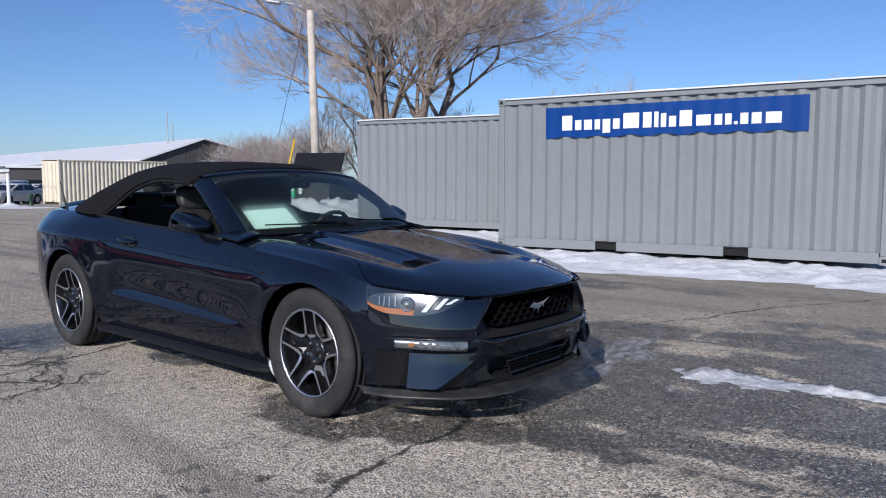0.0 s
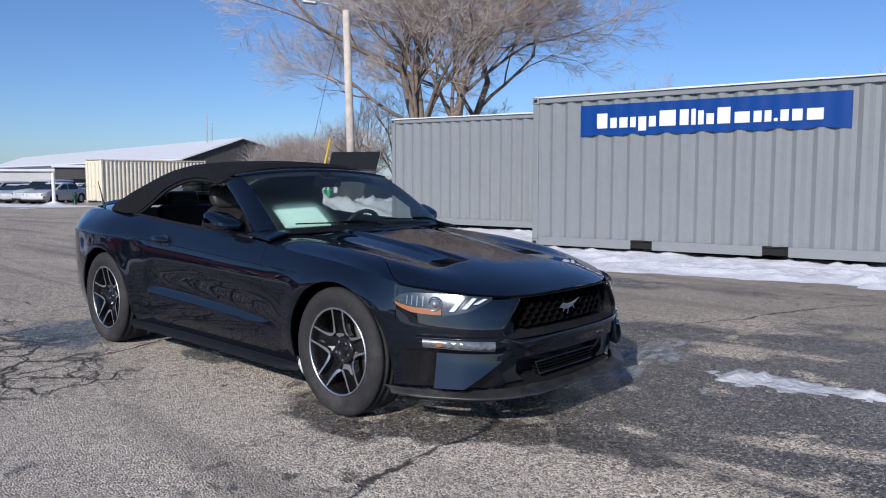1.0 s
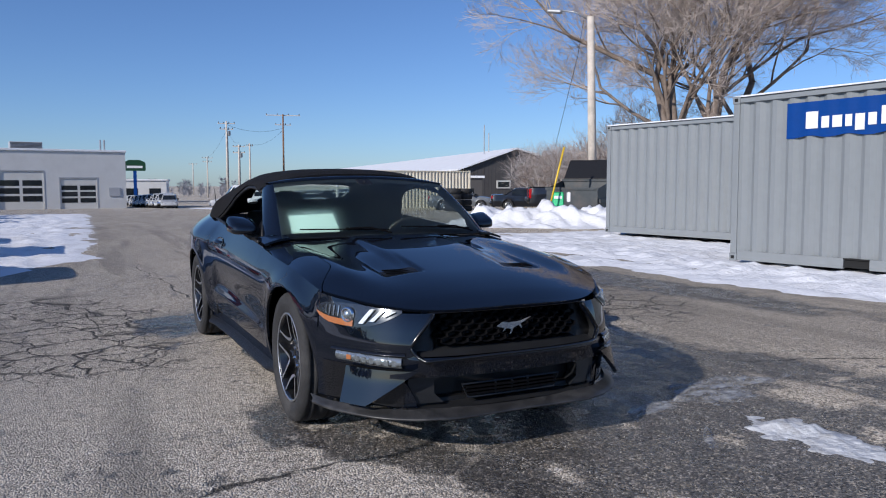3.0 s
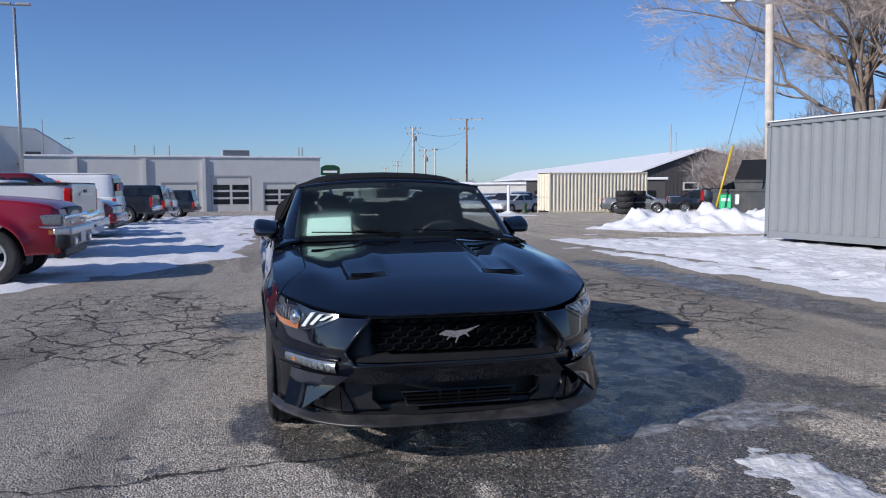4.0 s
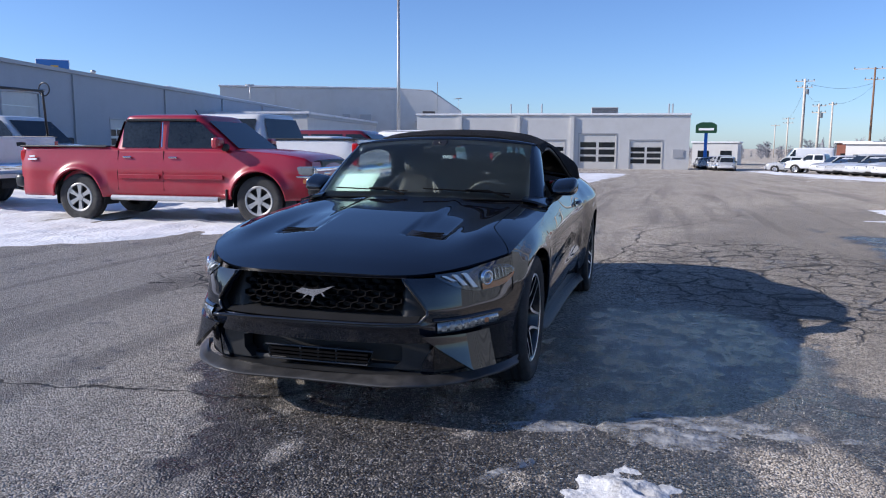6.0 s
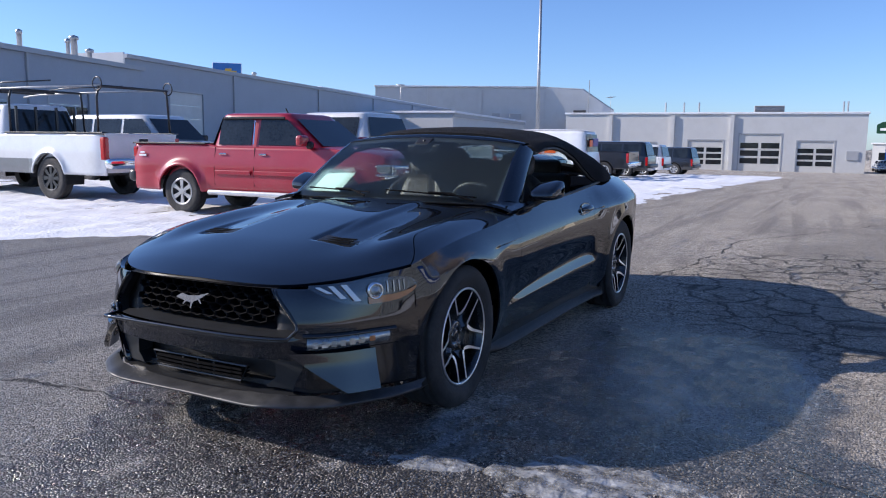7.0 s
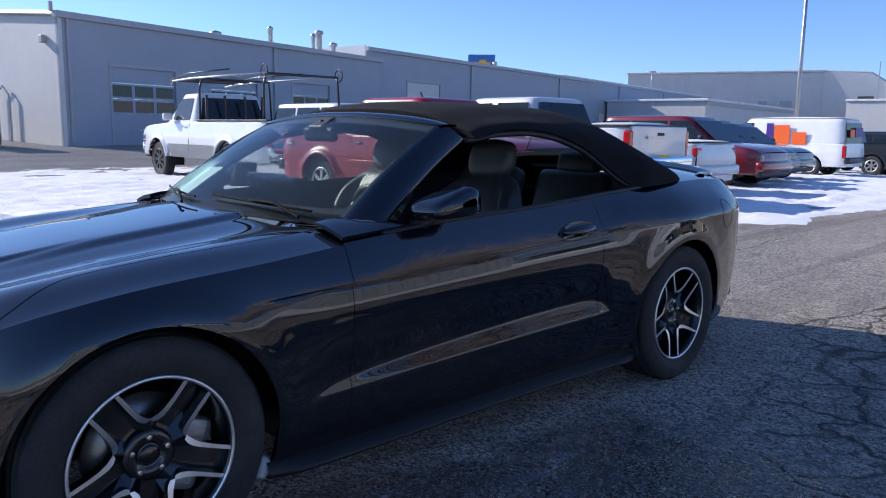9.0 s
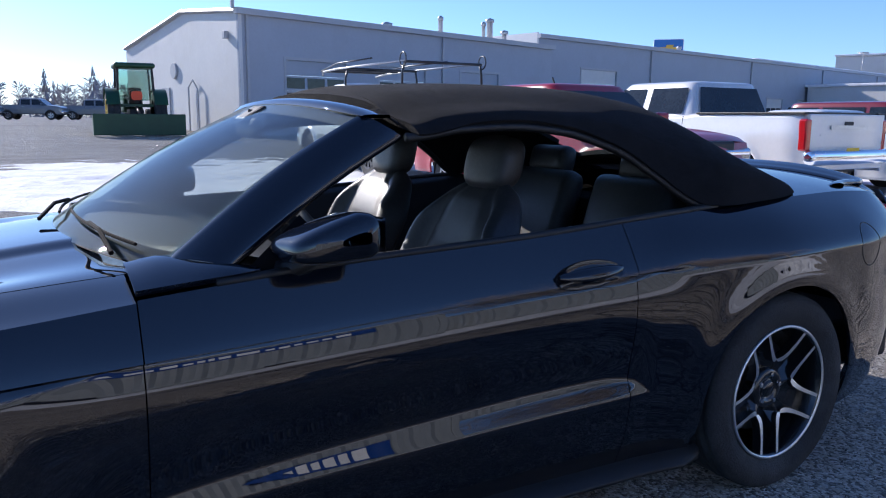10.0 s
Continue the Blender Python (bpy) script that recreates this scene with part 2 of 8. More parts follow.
M_LAMPIN = shader("lamp_bowl", (0.085, 0.09, 0.097), 0.2, 0.75, 1.0, 0.03, vary=0.3, scale=40)
M_LED = shader("lamp_white", (0.78, 0.81, 0.81), 0.12, 0.0, 1.0, 0.02)
M_SNOW = shader("snow", (0.80, 0.81, 0.84), 0.8, spec=0.15, vary=0.05, scale=1.5, bump=0.8, bump_scale=20, grime=(0.50, 0.48, 0.45), grime_amt=0.5, grime_scale=0.8)
M_CLOD = shader("dirty_snow_clod", (0.72, 0.73, 0.74), 0.6, vary=0.15, scale=9, bump=0.8, bump_scale=22)


def ice_material():
    """Trodden ice: cloudy white in places, clear enough elsewhere to show the asphalt."""
    m = shader("trodden_ice", (0.50, 0.51, 0.52), 0.32, 0, 0.0, 0.2, 0.5, vary=0.3, scale=8, bump=1.0, bump_scale=24, grime=(0.20, 0.19, 0.18), grime_amt=0.7, grime_scale=9)
    n, l = m.node_tree.nodes, m.node_tree.links
    co, mp, t, r = (n.new(k) for k in ("ShaderNodeTexCoord", "ShaderNodeMapping", "ShaderNodeTexNoise", "ShaderNodeMapRange"))
    mp.inputs["Scale"].default_value = (16, 5, 8)
    mp.inputs["Rotation"].default_value = (0, 0, radians(35))
    t.inputs["Scale"].default_value, t.inputs["Detail"].default_value, t.inputs["Roughness"].default_value = 1.0, 7, 0.7
    r.inputs[1].default_value, r.inputs[2].default_value, r.inputs[3].default_value, r.inputs[4].default_value = 0.40, 0.66, 0.08, 0.82
    l.new(co.outputs["Object"], mp.inputs["Vector"])
    l.new(mp.outputs[0], t.inputs["Vector"])
    l.new(t.outputs["Fac"], r.inputs[0])
    l.new(r.outputs[0], n["Principled BSDF"].inputs["Alpha"])
    return m


M_ICE = ice_material()
M_WHITEP = shader("white_paint", (0.64, 0.65, 0.66), 0.3, 0, 0.8, 0.05, vary=0.03, scale=3, grime=(0.42, 0.41, 0.39), grime_amt=0.35, grime_scale=1.6)
M_REDP = shader("red_paint", (0.32, 0.004, 0.020), 0.34, 0.0, 0.55, 0.04, vary=0.06, scale=3, grime=(0.36, 0.13, 0.14), grime_amt=0.16, grime_scale=1.4)
M_WHEELGREY = shader("grey_alloy", (0.40, 0.40, 0.39), 0.4, 0.6, vary=0.15, scale=9, grime=(0.22, 0.21, 0.2), grime_amt=0.4, grime_scale=8)
M_DKREDP = shader("dark_red_paint", (0.17, 0.006, 0.012), 0.3, 0.1, 1.0, 0.03, vary=0.06, scale=3)
M_SILVERP = shader("silver_paint", (0.58, 0.59, 0.60), 0.35, 0.15, 0.5, 0.05, vary=0.05, scale=3, rand=0.35)
M_BLACKP = shader("dark_paint", (0.012, 0.013, 0.016), 0.3, 0, 1.0, 0.04, vary=0.15, scale=3)
M_GREYP = shader("grey_paint", (0.16, 0.17, 0.18), 0.35, 0.2, 0.5, 0.06, vary=0.1, scale=3)
M_VANW = shader("van_white", (0.78, 0.79, 0.80), 0.35, 0, 0.6, 0.08, vary=0.03, scale=2, grime=(0.5, 0.49, 0.47), grime_amt=0.3, grime_scale=1.2)

# ---- ground ----
def ground_material():
    m = bpy.data.materials.new("worn_asphalt")
    m.use_nodes = True
    nt = m.node_tree
    n, l = nt.nodes, nt.links
    b = n["Principled BSDF"]
    co = n.new("ShaderNodeTexCoord")

    def noise_tex(scale, detail=5, rough=0.55, warp=0.0):
        t = n.new("ShaderNodeTexNoise")
        t.inputs["Scale"].default_value, t.inputs["Detail"].default_value = scale, detail
        t.inputs["Roughness"].default_value, t.inputs["Distortion"].default_value = rough, warp
        l.new(co.outputs["Object"], t.inputs["Vector"])
        return t.outputs["Fac"]

    def ramp(src, a, c, va=0.0, vc=1.0):
        r = n.new("ShaderNodeMapRange")
        r.inputs[1].default_value, r.inputs[2].default_value = a, c
        r.inputs[3].default_value, r.inputs[4].default_value = va, vc
        r.interpolation_type = "SMOOTHSTEP"
        l.new(src, r.inputs[0])
        return r.outputs[0]

    def math2(op, a, c):
        q = n.new("ShaderNodeMath")
        q.operation = op
        for i, v in enumerate((a, c)):
            if isinstance(v, (int, float)):
                q.inputs[i].default_value = v
            else:
                l.new(v, q.inputs[i])
        return q.outputs[0]

    def mixc(f, a, c):
        q = n.new("ShaderNodeMix")
        q.data_type = "RGBA"
        if isinstance(f, (int, float)):
            q.inputs[0].default_value = f
        else:
            l.new(f, q.inputs[0])
        for i, v in ((6, a), (7, c)):
            if isinstance(v, tuple):
                q.inputs[i].default_value = (*v, 1)
            else:
                l.new(v, q.inputs[i])
        return q.outputs[2]

    def patch(x, y, rx, ry, turn, wob=0.35, soft=0.25, ns=1.3):
        """A ragged oval patch on the ground, 1 inside."""
        mp = n.new("ShaderNodeMapping")
        mp.vector_type = "TEXTURE"
        mp.inputs["Location"].default_value = (x, y, 0)
        mp.inputs["Rotation"].default_value = (0, 0, radians(turn))
        mp.inputs["Scale"].default_value = (rx, ry, 1)
        l.new(co.outputs["Object"], mp.inputs["Vector"])
        fl = n.new("ShaderNodeVectorMath")
        fl.operation = "MULTIPLY"
        fl.inputs[1].default_value = (1, 1, 0)
        l.new(mp.outputs[0], fl.inputs[0])
        ln = n.new("ShaderNodeVectorMath")
        ln.operation = "LENGTH"
        l.new(fl.outputs[0], ln.inputs[0])
        w = math2("SUBTRACT", noise_tex(ns, 7, 0.62), 0.5)
        d = math2("ADD", ln.outputs["Value"], math2("MULTIPLY", w, wob * 4))
        return ramp(d, 1 - soft, 1 + soft, 1.0, 0.0)

    # pale stone chips in grey binder, finer far off
    vo = n.new("ShaderNodeTexVoronoi")
    vo.inputs["Scale"].default_value = 98
    l.new(co.outputs["Object"], vo.inputs["Vector"])
    chip = n.new("ShaderNodeSeparateColor")
    l.new(vo.outputs["Color"], chip.inputs[0])
    base = mixc(ramp(noise_tex(0.33, 6, 0.6), 0.36, 0.66), (0.37, 0.322, 0.266), (0.50, 0.436, 0.358))
    v2 = n.new("ShaderNodeTexVoronoi")
    v2.inputs["Scale"].default_value = 56
    l.new(co.outputs["Object"], v2.inputs["Vector"])
    chip2 = n.new("ShaderNodeSeparateColor")
    l.new(v2.outputs["Color"], chip2.inputs[0])
    base = mixc(ramp(chip2.outputs[0], 0.74, 0.82, 0, 0.6), base, (0.70, 0.64, 0.56))
    base = mixc(ramp(chip2.outputs[1], 0.76, 0.84, 0, 0.6), base, (0.10, 0.09, 0.078))
    base = mixc(ramp(chip.outputs[0], 0.62, 0.80, 0, 0.62), base, (0.74, 0.69, 0.62))
    base = mixc(ramp(chip.outputs[1], 0.66, 0.80, 0, 0.85), base, (0.075, 0.067, 0.059))
    base = mixc(ramp(noise_tex(2.1, 7, 0.65), 0.56, 0.72, 0, 0.45), base, (0.20, 0.18, 0.155))
    # the paler, dusty band beside the car, and the newer darker asphalt beyond it
    dusty = patch(1.6, -4.2, 7.5, 3.3, -8, 0.3, 0.3, 0.8)
    base = mixc(math2("MULTIPLY", dusty, 0.34), base, (0.54, 0.49, 0.43))
    dark = patch(-3.0, 5.5, 9.0, 3.6, 6, 0.3, 0.25, 0.7)
    base = mixc(math2("MULTIPLY", dark, 0.6), base, (0.17, 0.155, 0.138))
    # streaks of old tyre tracks
    wv = n.new("ShaderNodeTexNoise")
    wv.inputs["Scale"].default_value, wv.inputs["Detail"].default_value = 1.0, 5
    ms = n.new("ShaderNodeMapping")
    ms.inputs["Scale"].default_value = (0.22, 1.6, 1)
    ms.inputs["Rotation"].default_value = (0, 0, radians(12))
    l.new(co.outputs["Object"], ms.inputs["Vector"])
    l.new(ms.outputs[0], wv.inputs["Vector"])
    base = mixc(ramp(wv.outputs["Fac"], 0.50, 0.64, 0, 0.3), base, (0.17, 0.153, 0.135))
    wt = n.new("ShaderNodeTexNoise")
    wt.inputs["Scale"].default_value, wt.inputs["Detail"].default_value, wt.inputs["Distortion"].default_value = 1.0, 6, 0.6
    mt = n.new("ShaderNodeMapping")
    mt.inputs["Scale"].default_value = (0.11, 2.1, 1)
    mt.inputs["Rotation"].default_value = (0, 0, radians(-4))
    l.new(co.outputs["Object"], mt.inputs["Vector"])
    l.new(mt.outputs[0], wt.inputs["Vector"])
    base = mixc(ramp(wt.outputs["Fac"], 0.54, 0.62, 0, 0.36), base, (0.13, 0.118, 0.106))

    # cracks: wide wandering ones everywhere, a close net in the worn patch
    def cracks(scale, width, warp):
        v = n.new("ShaderNodeTexVoronoi")
        v.feature = "DISTANCE_TO_EDGE"
        v.inputs["Scale"].default_value = scale
        nz = n.new("ShaderNodeTexNoise")
        nz.inputs["Scale"].default_value, nz.inputs["Detail"].default_value = scale * 2.2, 6
        l.new(co.outputs["Object"], nz.inputs["Vector"])
        av = n.new("ShaderNodeVectorMath")
        av.operation = "MULTIPLY_ADD"
        l.new(nz.outputs["Color"], av.inputs[0])
        av.inputs[1].default_value = (warp, warp, 0)
        l.new(co.outputs["Object"], av.inputs[2])
        ml = n.new("ShaderNodeVectorMath")
        ml.operation = "MULTIPLY"
        ml.inputs[1].default_value = (1, 1, 0)
        l.new(av.outputs[0], ml.inputs[0])
        l.new(ml.outputs[0], v.inputs["Vector"])
        return ramp(v.outputs["Distance"], 0.0, width, 1.0, 0.0)

    def split(ax, ay, bx, by, width):
        """One wandering crack between two places."""
        half = math.hypot(bx - ax, by - ay) / 2
        mp = n.new("ShaderNodeMapping")
        mp.vector_type = "TEXTURE"
        mp.inputs["Location"].default_value = ((ax + bx) / 2, (ay + by) / 2, 0)
        mp.inputs["Rotation"].default_value = (0, 0, math.atan2(by - ay, bx - ax))
        l.new(co.outputs["Object"], mp.inputs["Vector"])
        sp = n.new("ShaderNodeSeparateXYZ")
        l.new(mp.outputs[0], sp.inputs[0])
        w = math2("ADD", math2("MULTIPLY", math2("SUBTRACT", wander, 0.5), 0.55), math2("MULTIPLY", math2("SUBTRACT", jag, 0.5), 0.12))
        off = math2("ABSOLUTE", math2("ADD", sp.outputs[1], w), 0)
        line = ramp(math2("SUBTRACT", off, math2("MULTIPLY", fray, width)), 0.0, width * 0.8, 1.0, 0.0)
        return math2("MULTIPLY", line, ramp(math2("ABSOLUTE", sp.outputs[0], 0), half * 0.8, half, 1.0, 0.0))

    wander, jag, fray = noise_tex(0.9, 3), noise_tex(7, 5, 0.7), ramp(noise_tex(3.2, 5, 0.7), 0.38, 0.66, -0.3, 0.8)
    big = None
    for args in ((1.96, -0.1, 2.22, -1.9, 0.022), (2.22, -1.6, 2.1, -4.2, 0.015), (-0.72, -1.95, -1.1, -0.5, 0.022), (-1.6, -1.9, -1.95, -0.4, 0.016), (1.2, 1.9, 2.15, 4.6, 0.018), (-0.5, -3.0, -1.1, -2.3, 0.035),
                 (-2.7, 0.9, -6.8, 1.4, 0.020), (-0.9, -1.5, -3.6, -1.9, 0.014), (2.1, 4.4, 3.4, 7.0, 0.018), (-6.4, 1.3, -10.5, 3.4, 0.02), (-2.0, 4.9, -7.0, 5.6, 0.016), (-3.3, -0.7, -8.0, -1.0, 0.016)):
        s = split(*args)
        big = s if big is None else math2("MAXIMUM", big, s)
    net_where = math2("MAXIMUM", patch(-2.8, 2.6, 2.7, 1.6, 10, 0.3, 0.25, 0.9), patch(-2.4, -2.3, 2.2, 1.2, 15, 0.35, 0.2, 0.9))
    net = math2("MULTIPLY", math2("MAXIMUM", cracks(2.3, 0.060, 0.3), math2("MULTIPLY", cracks(4.6, 0.055, 0.2), 0.6)), net_where)
    crack = math2("MAXIMUM", big, net)
    base = mixc(math2("MULTIPLY", crack, 0.88), base, (0.018, 0.017, 0.016))

    # meltwater: in front of the car, beside its flank, and a few puddles
    wet = patch(3.0, 0.98, 1.75, 1.38, 8, 0.42, 0.05, 1.9)
    # the last oval, damp beside the flank, also darkens the car's shadow by colour
    for args in ((1.65, -0.55, 0.85, 0.42, 25, 0.4, 0.10, 2.6), (-0.42, -0.62, 0.3, 0.13, 0, 0.3, 0.12, 4.0), (2.1, 2.2, 1.9, 0.8, 15, 0.4, 0.14, 1.6), (2.9, -2.55, 1.0, 0.36, 50, 0.5, 0.14, 2.6),
                 (-1.9, -0.9, 0.6, 0.5, 0, 0.5, 0.2, 3.0), (4.3, 2.2, 1.2, 1.0, 0, 0.4, 0.14, 1.6), (-3.0, 4.6, 4.0, 0.5, 4, 0.5, 0.25, 1.2), (5.5, 4.4, 2.6, 0.6, 20, 0.6, 0.2, 1.0), (0.7, 1.65, 1.7, 0.85, 0, 0.35, 0.12, 1.6)):
        wet = math2("MAXIMUM", wet, patch(*args))
    for args in ((2.28, 2.05, 0.26, 0.20, 15, 0.4, 0.2, 4.0), (2.3, 2.25, 0.6, 0.10, 8, 0.5, 0.3, 3.0), (3.5, 0.42, 0.5, 0.10, 18, 0.5, 0.3, 3.0), (3.35, -0.14, 0.5, 0.08, 5, 0.5, 0.3, 3.0), (2.62, 0.02, 0.12, 0.05, 0, 0.5, 0.3, 6.0)):
        wet = math2("MULTIPLY", wet, math2("SUBTRACT", 1.0, math2("MULTIPLY", patch(*args), 0.85)))
    spots = ramp(noise_tex(1.15, 8, 0.68), 0.62, 0.69)
    dabs = math2("MULTIPLY", ramp(noise_tex(5.5, 5, 0.6), 0.575, 0.63), ramp(noise_tex(0.75, 4, 0.6), 0.46, 0.56))
    wet = math2("MAXIMUM", wet, math2("MULTIPLY", math2("MAXIMUM", spots, dabs), 0.85))
    # dry islands in the damp
    wet = math2("MULTIPLY", wet, ramp(noise_tex(1.6, 8, 0.68), 0.575, 0.61, 1.0, 0.12))
    # multiplier leans blue to put the shade's blue cast into the damp
    damp = mixc(1.0, base, (0.175, 0.18, 0.195))
    q = damp.node
    q.blend_type = "MULTIPLY"
    # stone tips stand dry out of the damp
    damp = mixc(ramp(chip.outputs[2], 0.58, 0.82, 0, 0.55), damp, base)
    col = mixc(wet, base, damp)
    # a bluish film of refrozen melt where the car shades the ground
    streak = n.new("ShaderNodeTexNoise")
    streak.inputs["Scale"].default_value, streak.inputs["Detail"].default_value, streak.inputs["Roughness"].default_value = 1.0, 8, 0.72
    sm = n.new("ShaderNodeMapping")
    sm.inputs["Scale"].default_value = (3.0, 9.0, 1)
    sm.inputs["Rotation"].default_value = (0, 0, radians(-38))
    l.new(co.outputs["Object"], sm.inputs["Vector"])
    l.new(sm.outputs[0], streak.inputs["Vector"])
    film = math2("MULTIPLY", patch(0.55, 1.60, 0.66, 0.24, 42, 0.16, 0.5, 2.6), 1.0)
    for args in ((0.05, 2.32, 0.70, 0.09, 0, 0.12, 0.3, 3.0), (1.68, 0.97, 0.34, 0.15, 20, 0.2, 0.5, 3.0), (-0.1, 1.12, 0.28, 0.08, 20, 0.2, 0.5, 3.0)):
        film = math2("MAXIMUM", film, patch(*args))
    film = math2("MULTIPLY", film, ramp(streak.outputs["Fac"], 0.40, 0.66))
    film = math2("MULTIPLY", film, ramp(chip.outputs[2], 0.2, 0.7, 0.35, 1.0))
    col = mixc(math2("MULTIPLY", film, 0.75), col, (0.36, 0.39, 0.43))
    l.new(col, b.inputs["Base Color"])
    b.inputs["Diffuse Roughness"].default_value = 1.0
    grain = noise_tex(55, 3)
    dry_r = ramp(grain, 0.3, 0.7, 0.72, 0.95)
    wet_r = ramp(noise_tex(5.0, 6, 0.7), 0.38, 0.62, 0.16, 0.40)
    mixr = n.new("ShaderNodeMix")
    l.new(wet, mixr.inputs[0])
    l.new(dry_r, mixr.inputs[2])
    l.new(wet_r, mixr.inputs[3])
    l.new(mixr.outputs[0], b.inputs["Roughness"])
    h = math2("ADD", math2("MULTIPLY", vo.outputs["Distance"], -0.6), math2("MULTIPLY", noise_tex(9, 6), 0.5))
    h = math2("SUBTRACT", h, math2("MULTIPLY", crack, 1.6))
    bp = n.new("ShaderNodeBump")
    bp.inputs["Distance"].default_value = 0.018
    l.new(h, bp.inputs["Height"])
    l.new(ramp(wet, 0, 1, 1.0, 1.0), bp.inputs["Strength"])
    l.new(bp.outputs[0], b.inputs["Normal"])
    return m


def spread(a, b, fine, lo, hi, step, grow=1.25):
    """Grid lines: close between lo and hi, ever wider out to a and b."""
    mid = [lo + fine * i for i in range(int((hi - lo) / fine) + 1)]
    up, s = [mid[-1]], step
    while up[-1] < b:
        up.append(min(b, up[-1] + s))
        s *= grow
    dn, s = [mid[0]], step
    while dn[-1] > a:
        dn.append(max(a, dn[-1] - s))
        s *= grow
    return sorted(set(dn[1:] + mid + up[1:]))


def build_ground():
    xs, ys = spread(-1500, 1500, 0.25, -14, 8, 0.4), spread(-1500, 1500, 0.25, -12, 12, 0.4)
    vs = []
    for x in xs:
        for y in ys:
            near = 1 - smooth(9, 20, math.hypot(x, y))
            z = ground_z(x, y) + 0.006 * near * (noise.noise((x * 0.5, y * 0.5, 3)) + 0.5 * noise.noise((x * 1.7, y * 1.7, 7)))
            hole = math.hypot((x + 0.9) / 0.9, (y + 2.75) / 0.28)
            z -= 0.03 * (1 - smooth(0.4, 1.2, hole))
            vs.append((x, y, z))
    k = len(ys)
    fs = [(i * k + j, (i + 1) * k + j, (i + 1) * k + j + 1, i * k + j + 1) for i in range(len(xs) - 1) for j in range(k - 1)]
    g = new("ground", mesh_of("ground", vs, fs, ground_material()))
    tagged(g, "cracked grey asphalt lot with wet patches and meltwater", "asphalt ground", kind="structure")


build_ground()


def snow_sheet(name, label, x0, x1, y0, y1, step, height, mask, seed, mat=None, rough=1.0, group=""):
    """Lying snow: thick where mask(x, y) is high, feathering out to the asphalt."""
    nx, ny = int((x1 - x0) / step), int((y1 - y0) / step)
    vs, keep = [], []
    for i in range(nx + 1):
        for j in range(ny + 1):
            x, y = x0 + (x1 - x0) * i / nx, y0 + (y1 - y0) * j / ny
            w = mask(x, y)
            nz = noise.fractal((x * 0.9, y * 0.9, seed), 0.8, 2.1, 5)
            n2 = noise.fractal((x * 3.2, y * 3.2, seed + 9), 0.8, 2.1, 4)
            t = w + 0.22 * nz + 0.10 * n2
            h = height * clamp(t, -0.3, 1.2) * (1 + 0.5 * rough * n2) + 0.02 * rough * n2 * clamp(t, 0, 1)
            vs.append((x, y, ground_z(x, y) + h * 0.9 - 0.004))
            keep.append(t > -0.05)
    k = ny + 1
    fs = []
    for i in range(nx):
        for j in range(ny):
            q = (i * k + j, (i + 1) * k + j, (i + 1) * k + j + 1, i * k + j + 1)
            if any(keep[v] for v in q):
                fs.append(q)
    used = sorted({v for q in fs for v in q})
    at = {v: i for i, v in enumerate(used)}
    ob = new(name, mesh_of(name, [vs[v] for v in used], [tuple(at[v] for v in q) for q in fs], mat or M_SNOW))
    return tagged(ob, label, "snow", group, "stuff")


def to_line(x, y, ax, ay, bx, by):
    """Distance from the stretch a-b."""
    t = clamp(((x - ax) * (bx - ax) + (y - ay) * (by - ay)) / ((bx - ax) ** 2 + (by - ay) ** 2), 0, 1)
    return math.hypot(x - ax - t * (bx - ax), y - ay - t * (by - ay)), t


# lying snow in the parking rows beside the trucks
def lot_mask(x, y):
    edge = -4.3 + 0.62 * (-x - 4.0) if x > -9.0 else -1.3 - 0.02 * (x + 9)
    if x > -3.5:
        edge = -4.5 - 1.0 * (x + 3.5)
    edge = min(edge, -0.6)
    far = smooth(-62, -46, x)
    inside = smooth(-0.4, 0.9, edge - y) * far
    back = smooth(-21.0, -14.0, y)
    track = 0.45 * (noise.noise((x * 0.35, y * 2.0, 4)) + 0.25)
    ridge = 0.48 * noise.fractal((x * 0.5, y * 2.4, 5), 0.8, 2.0, 4)
    return inside * back * (1.05 - track + ridge) - 0.40


snow_sheet("parking_snow", "trodden white snow lying between the parked trucks", -60, 6, -22, -0.4, 0.13, 0.06, lot_mask, 1.0)


def loose_grit(label, count, seed, x0, x1, y0, y1, small, large, colour):
    """Salt grains and stone chips lying loose on the asphalt."""
    rnd = random.Random(seed)
    vs, fs = [], []
    for i in range(count):
        x, y = rnd.uniform(x0, x1), rnd.uniform(y0, y1)
        if noise.noise((x * 0.8, y * 0.8, seed)) < rnd.uniform(-0.5, 0.35):
            continue
        r = small + (large - small) * rnd.random() ** 3
        a, k, n = rnd.uniform(0, 6.28), ground_z(x, y) + 0.001, len(vs)
        ring = [(x + r * rnd.uniform(0.7, 1.2) * math.cos(a + q * 1.2566), y + r * rnd.uniform(0.7, 1.2) * math.sin(a + q * 1.2566), k - 0.004) for q in range(5)]
        top = [(x + (p[0] - x) * 0.6, y + (p[1] - y) * 0.6, k + r * rnd.uniform(0.5, 1.0)) for p in ring]
        vs += ring + top
        fs += [(n + q, n + (q + 1) % 5, n + 5 + (q + 1) % 5, n + 5 + q) for q in range(5)] + [tuple(n + 5 + q for q in range(5))]
    ob = new("loose_grit", mesh_of("loose_grit", vs, fs, shader("grit_" + str(seed), colour, 0.7, vary=0.35, scale=60), False))
    tagged(ob, label, "grit", kind="stuff")


loose_grit("pale salt grains and stone chips scattered on the asphalt", 14000, 41, -3.5, 4.2, -3.6, 2.6, 0.0015, 0.0038, (0.46, 0.43, 0.385))
loose_grit("dark stone chips scattered on the asphalt", 9000, 43, -3.5, 4.2, -3.6, 2.6, 0.0018, 0.0048, (0.06, 0.055, 0.05))

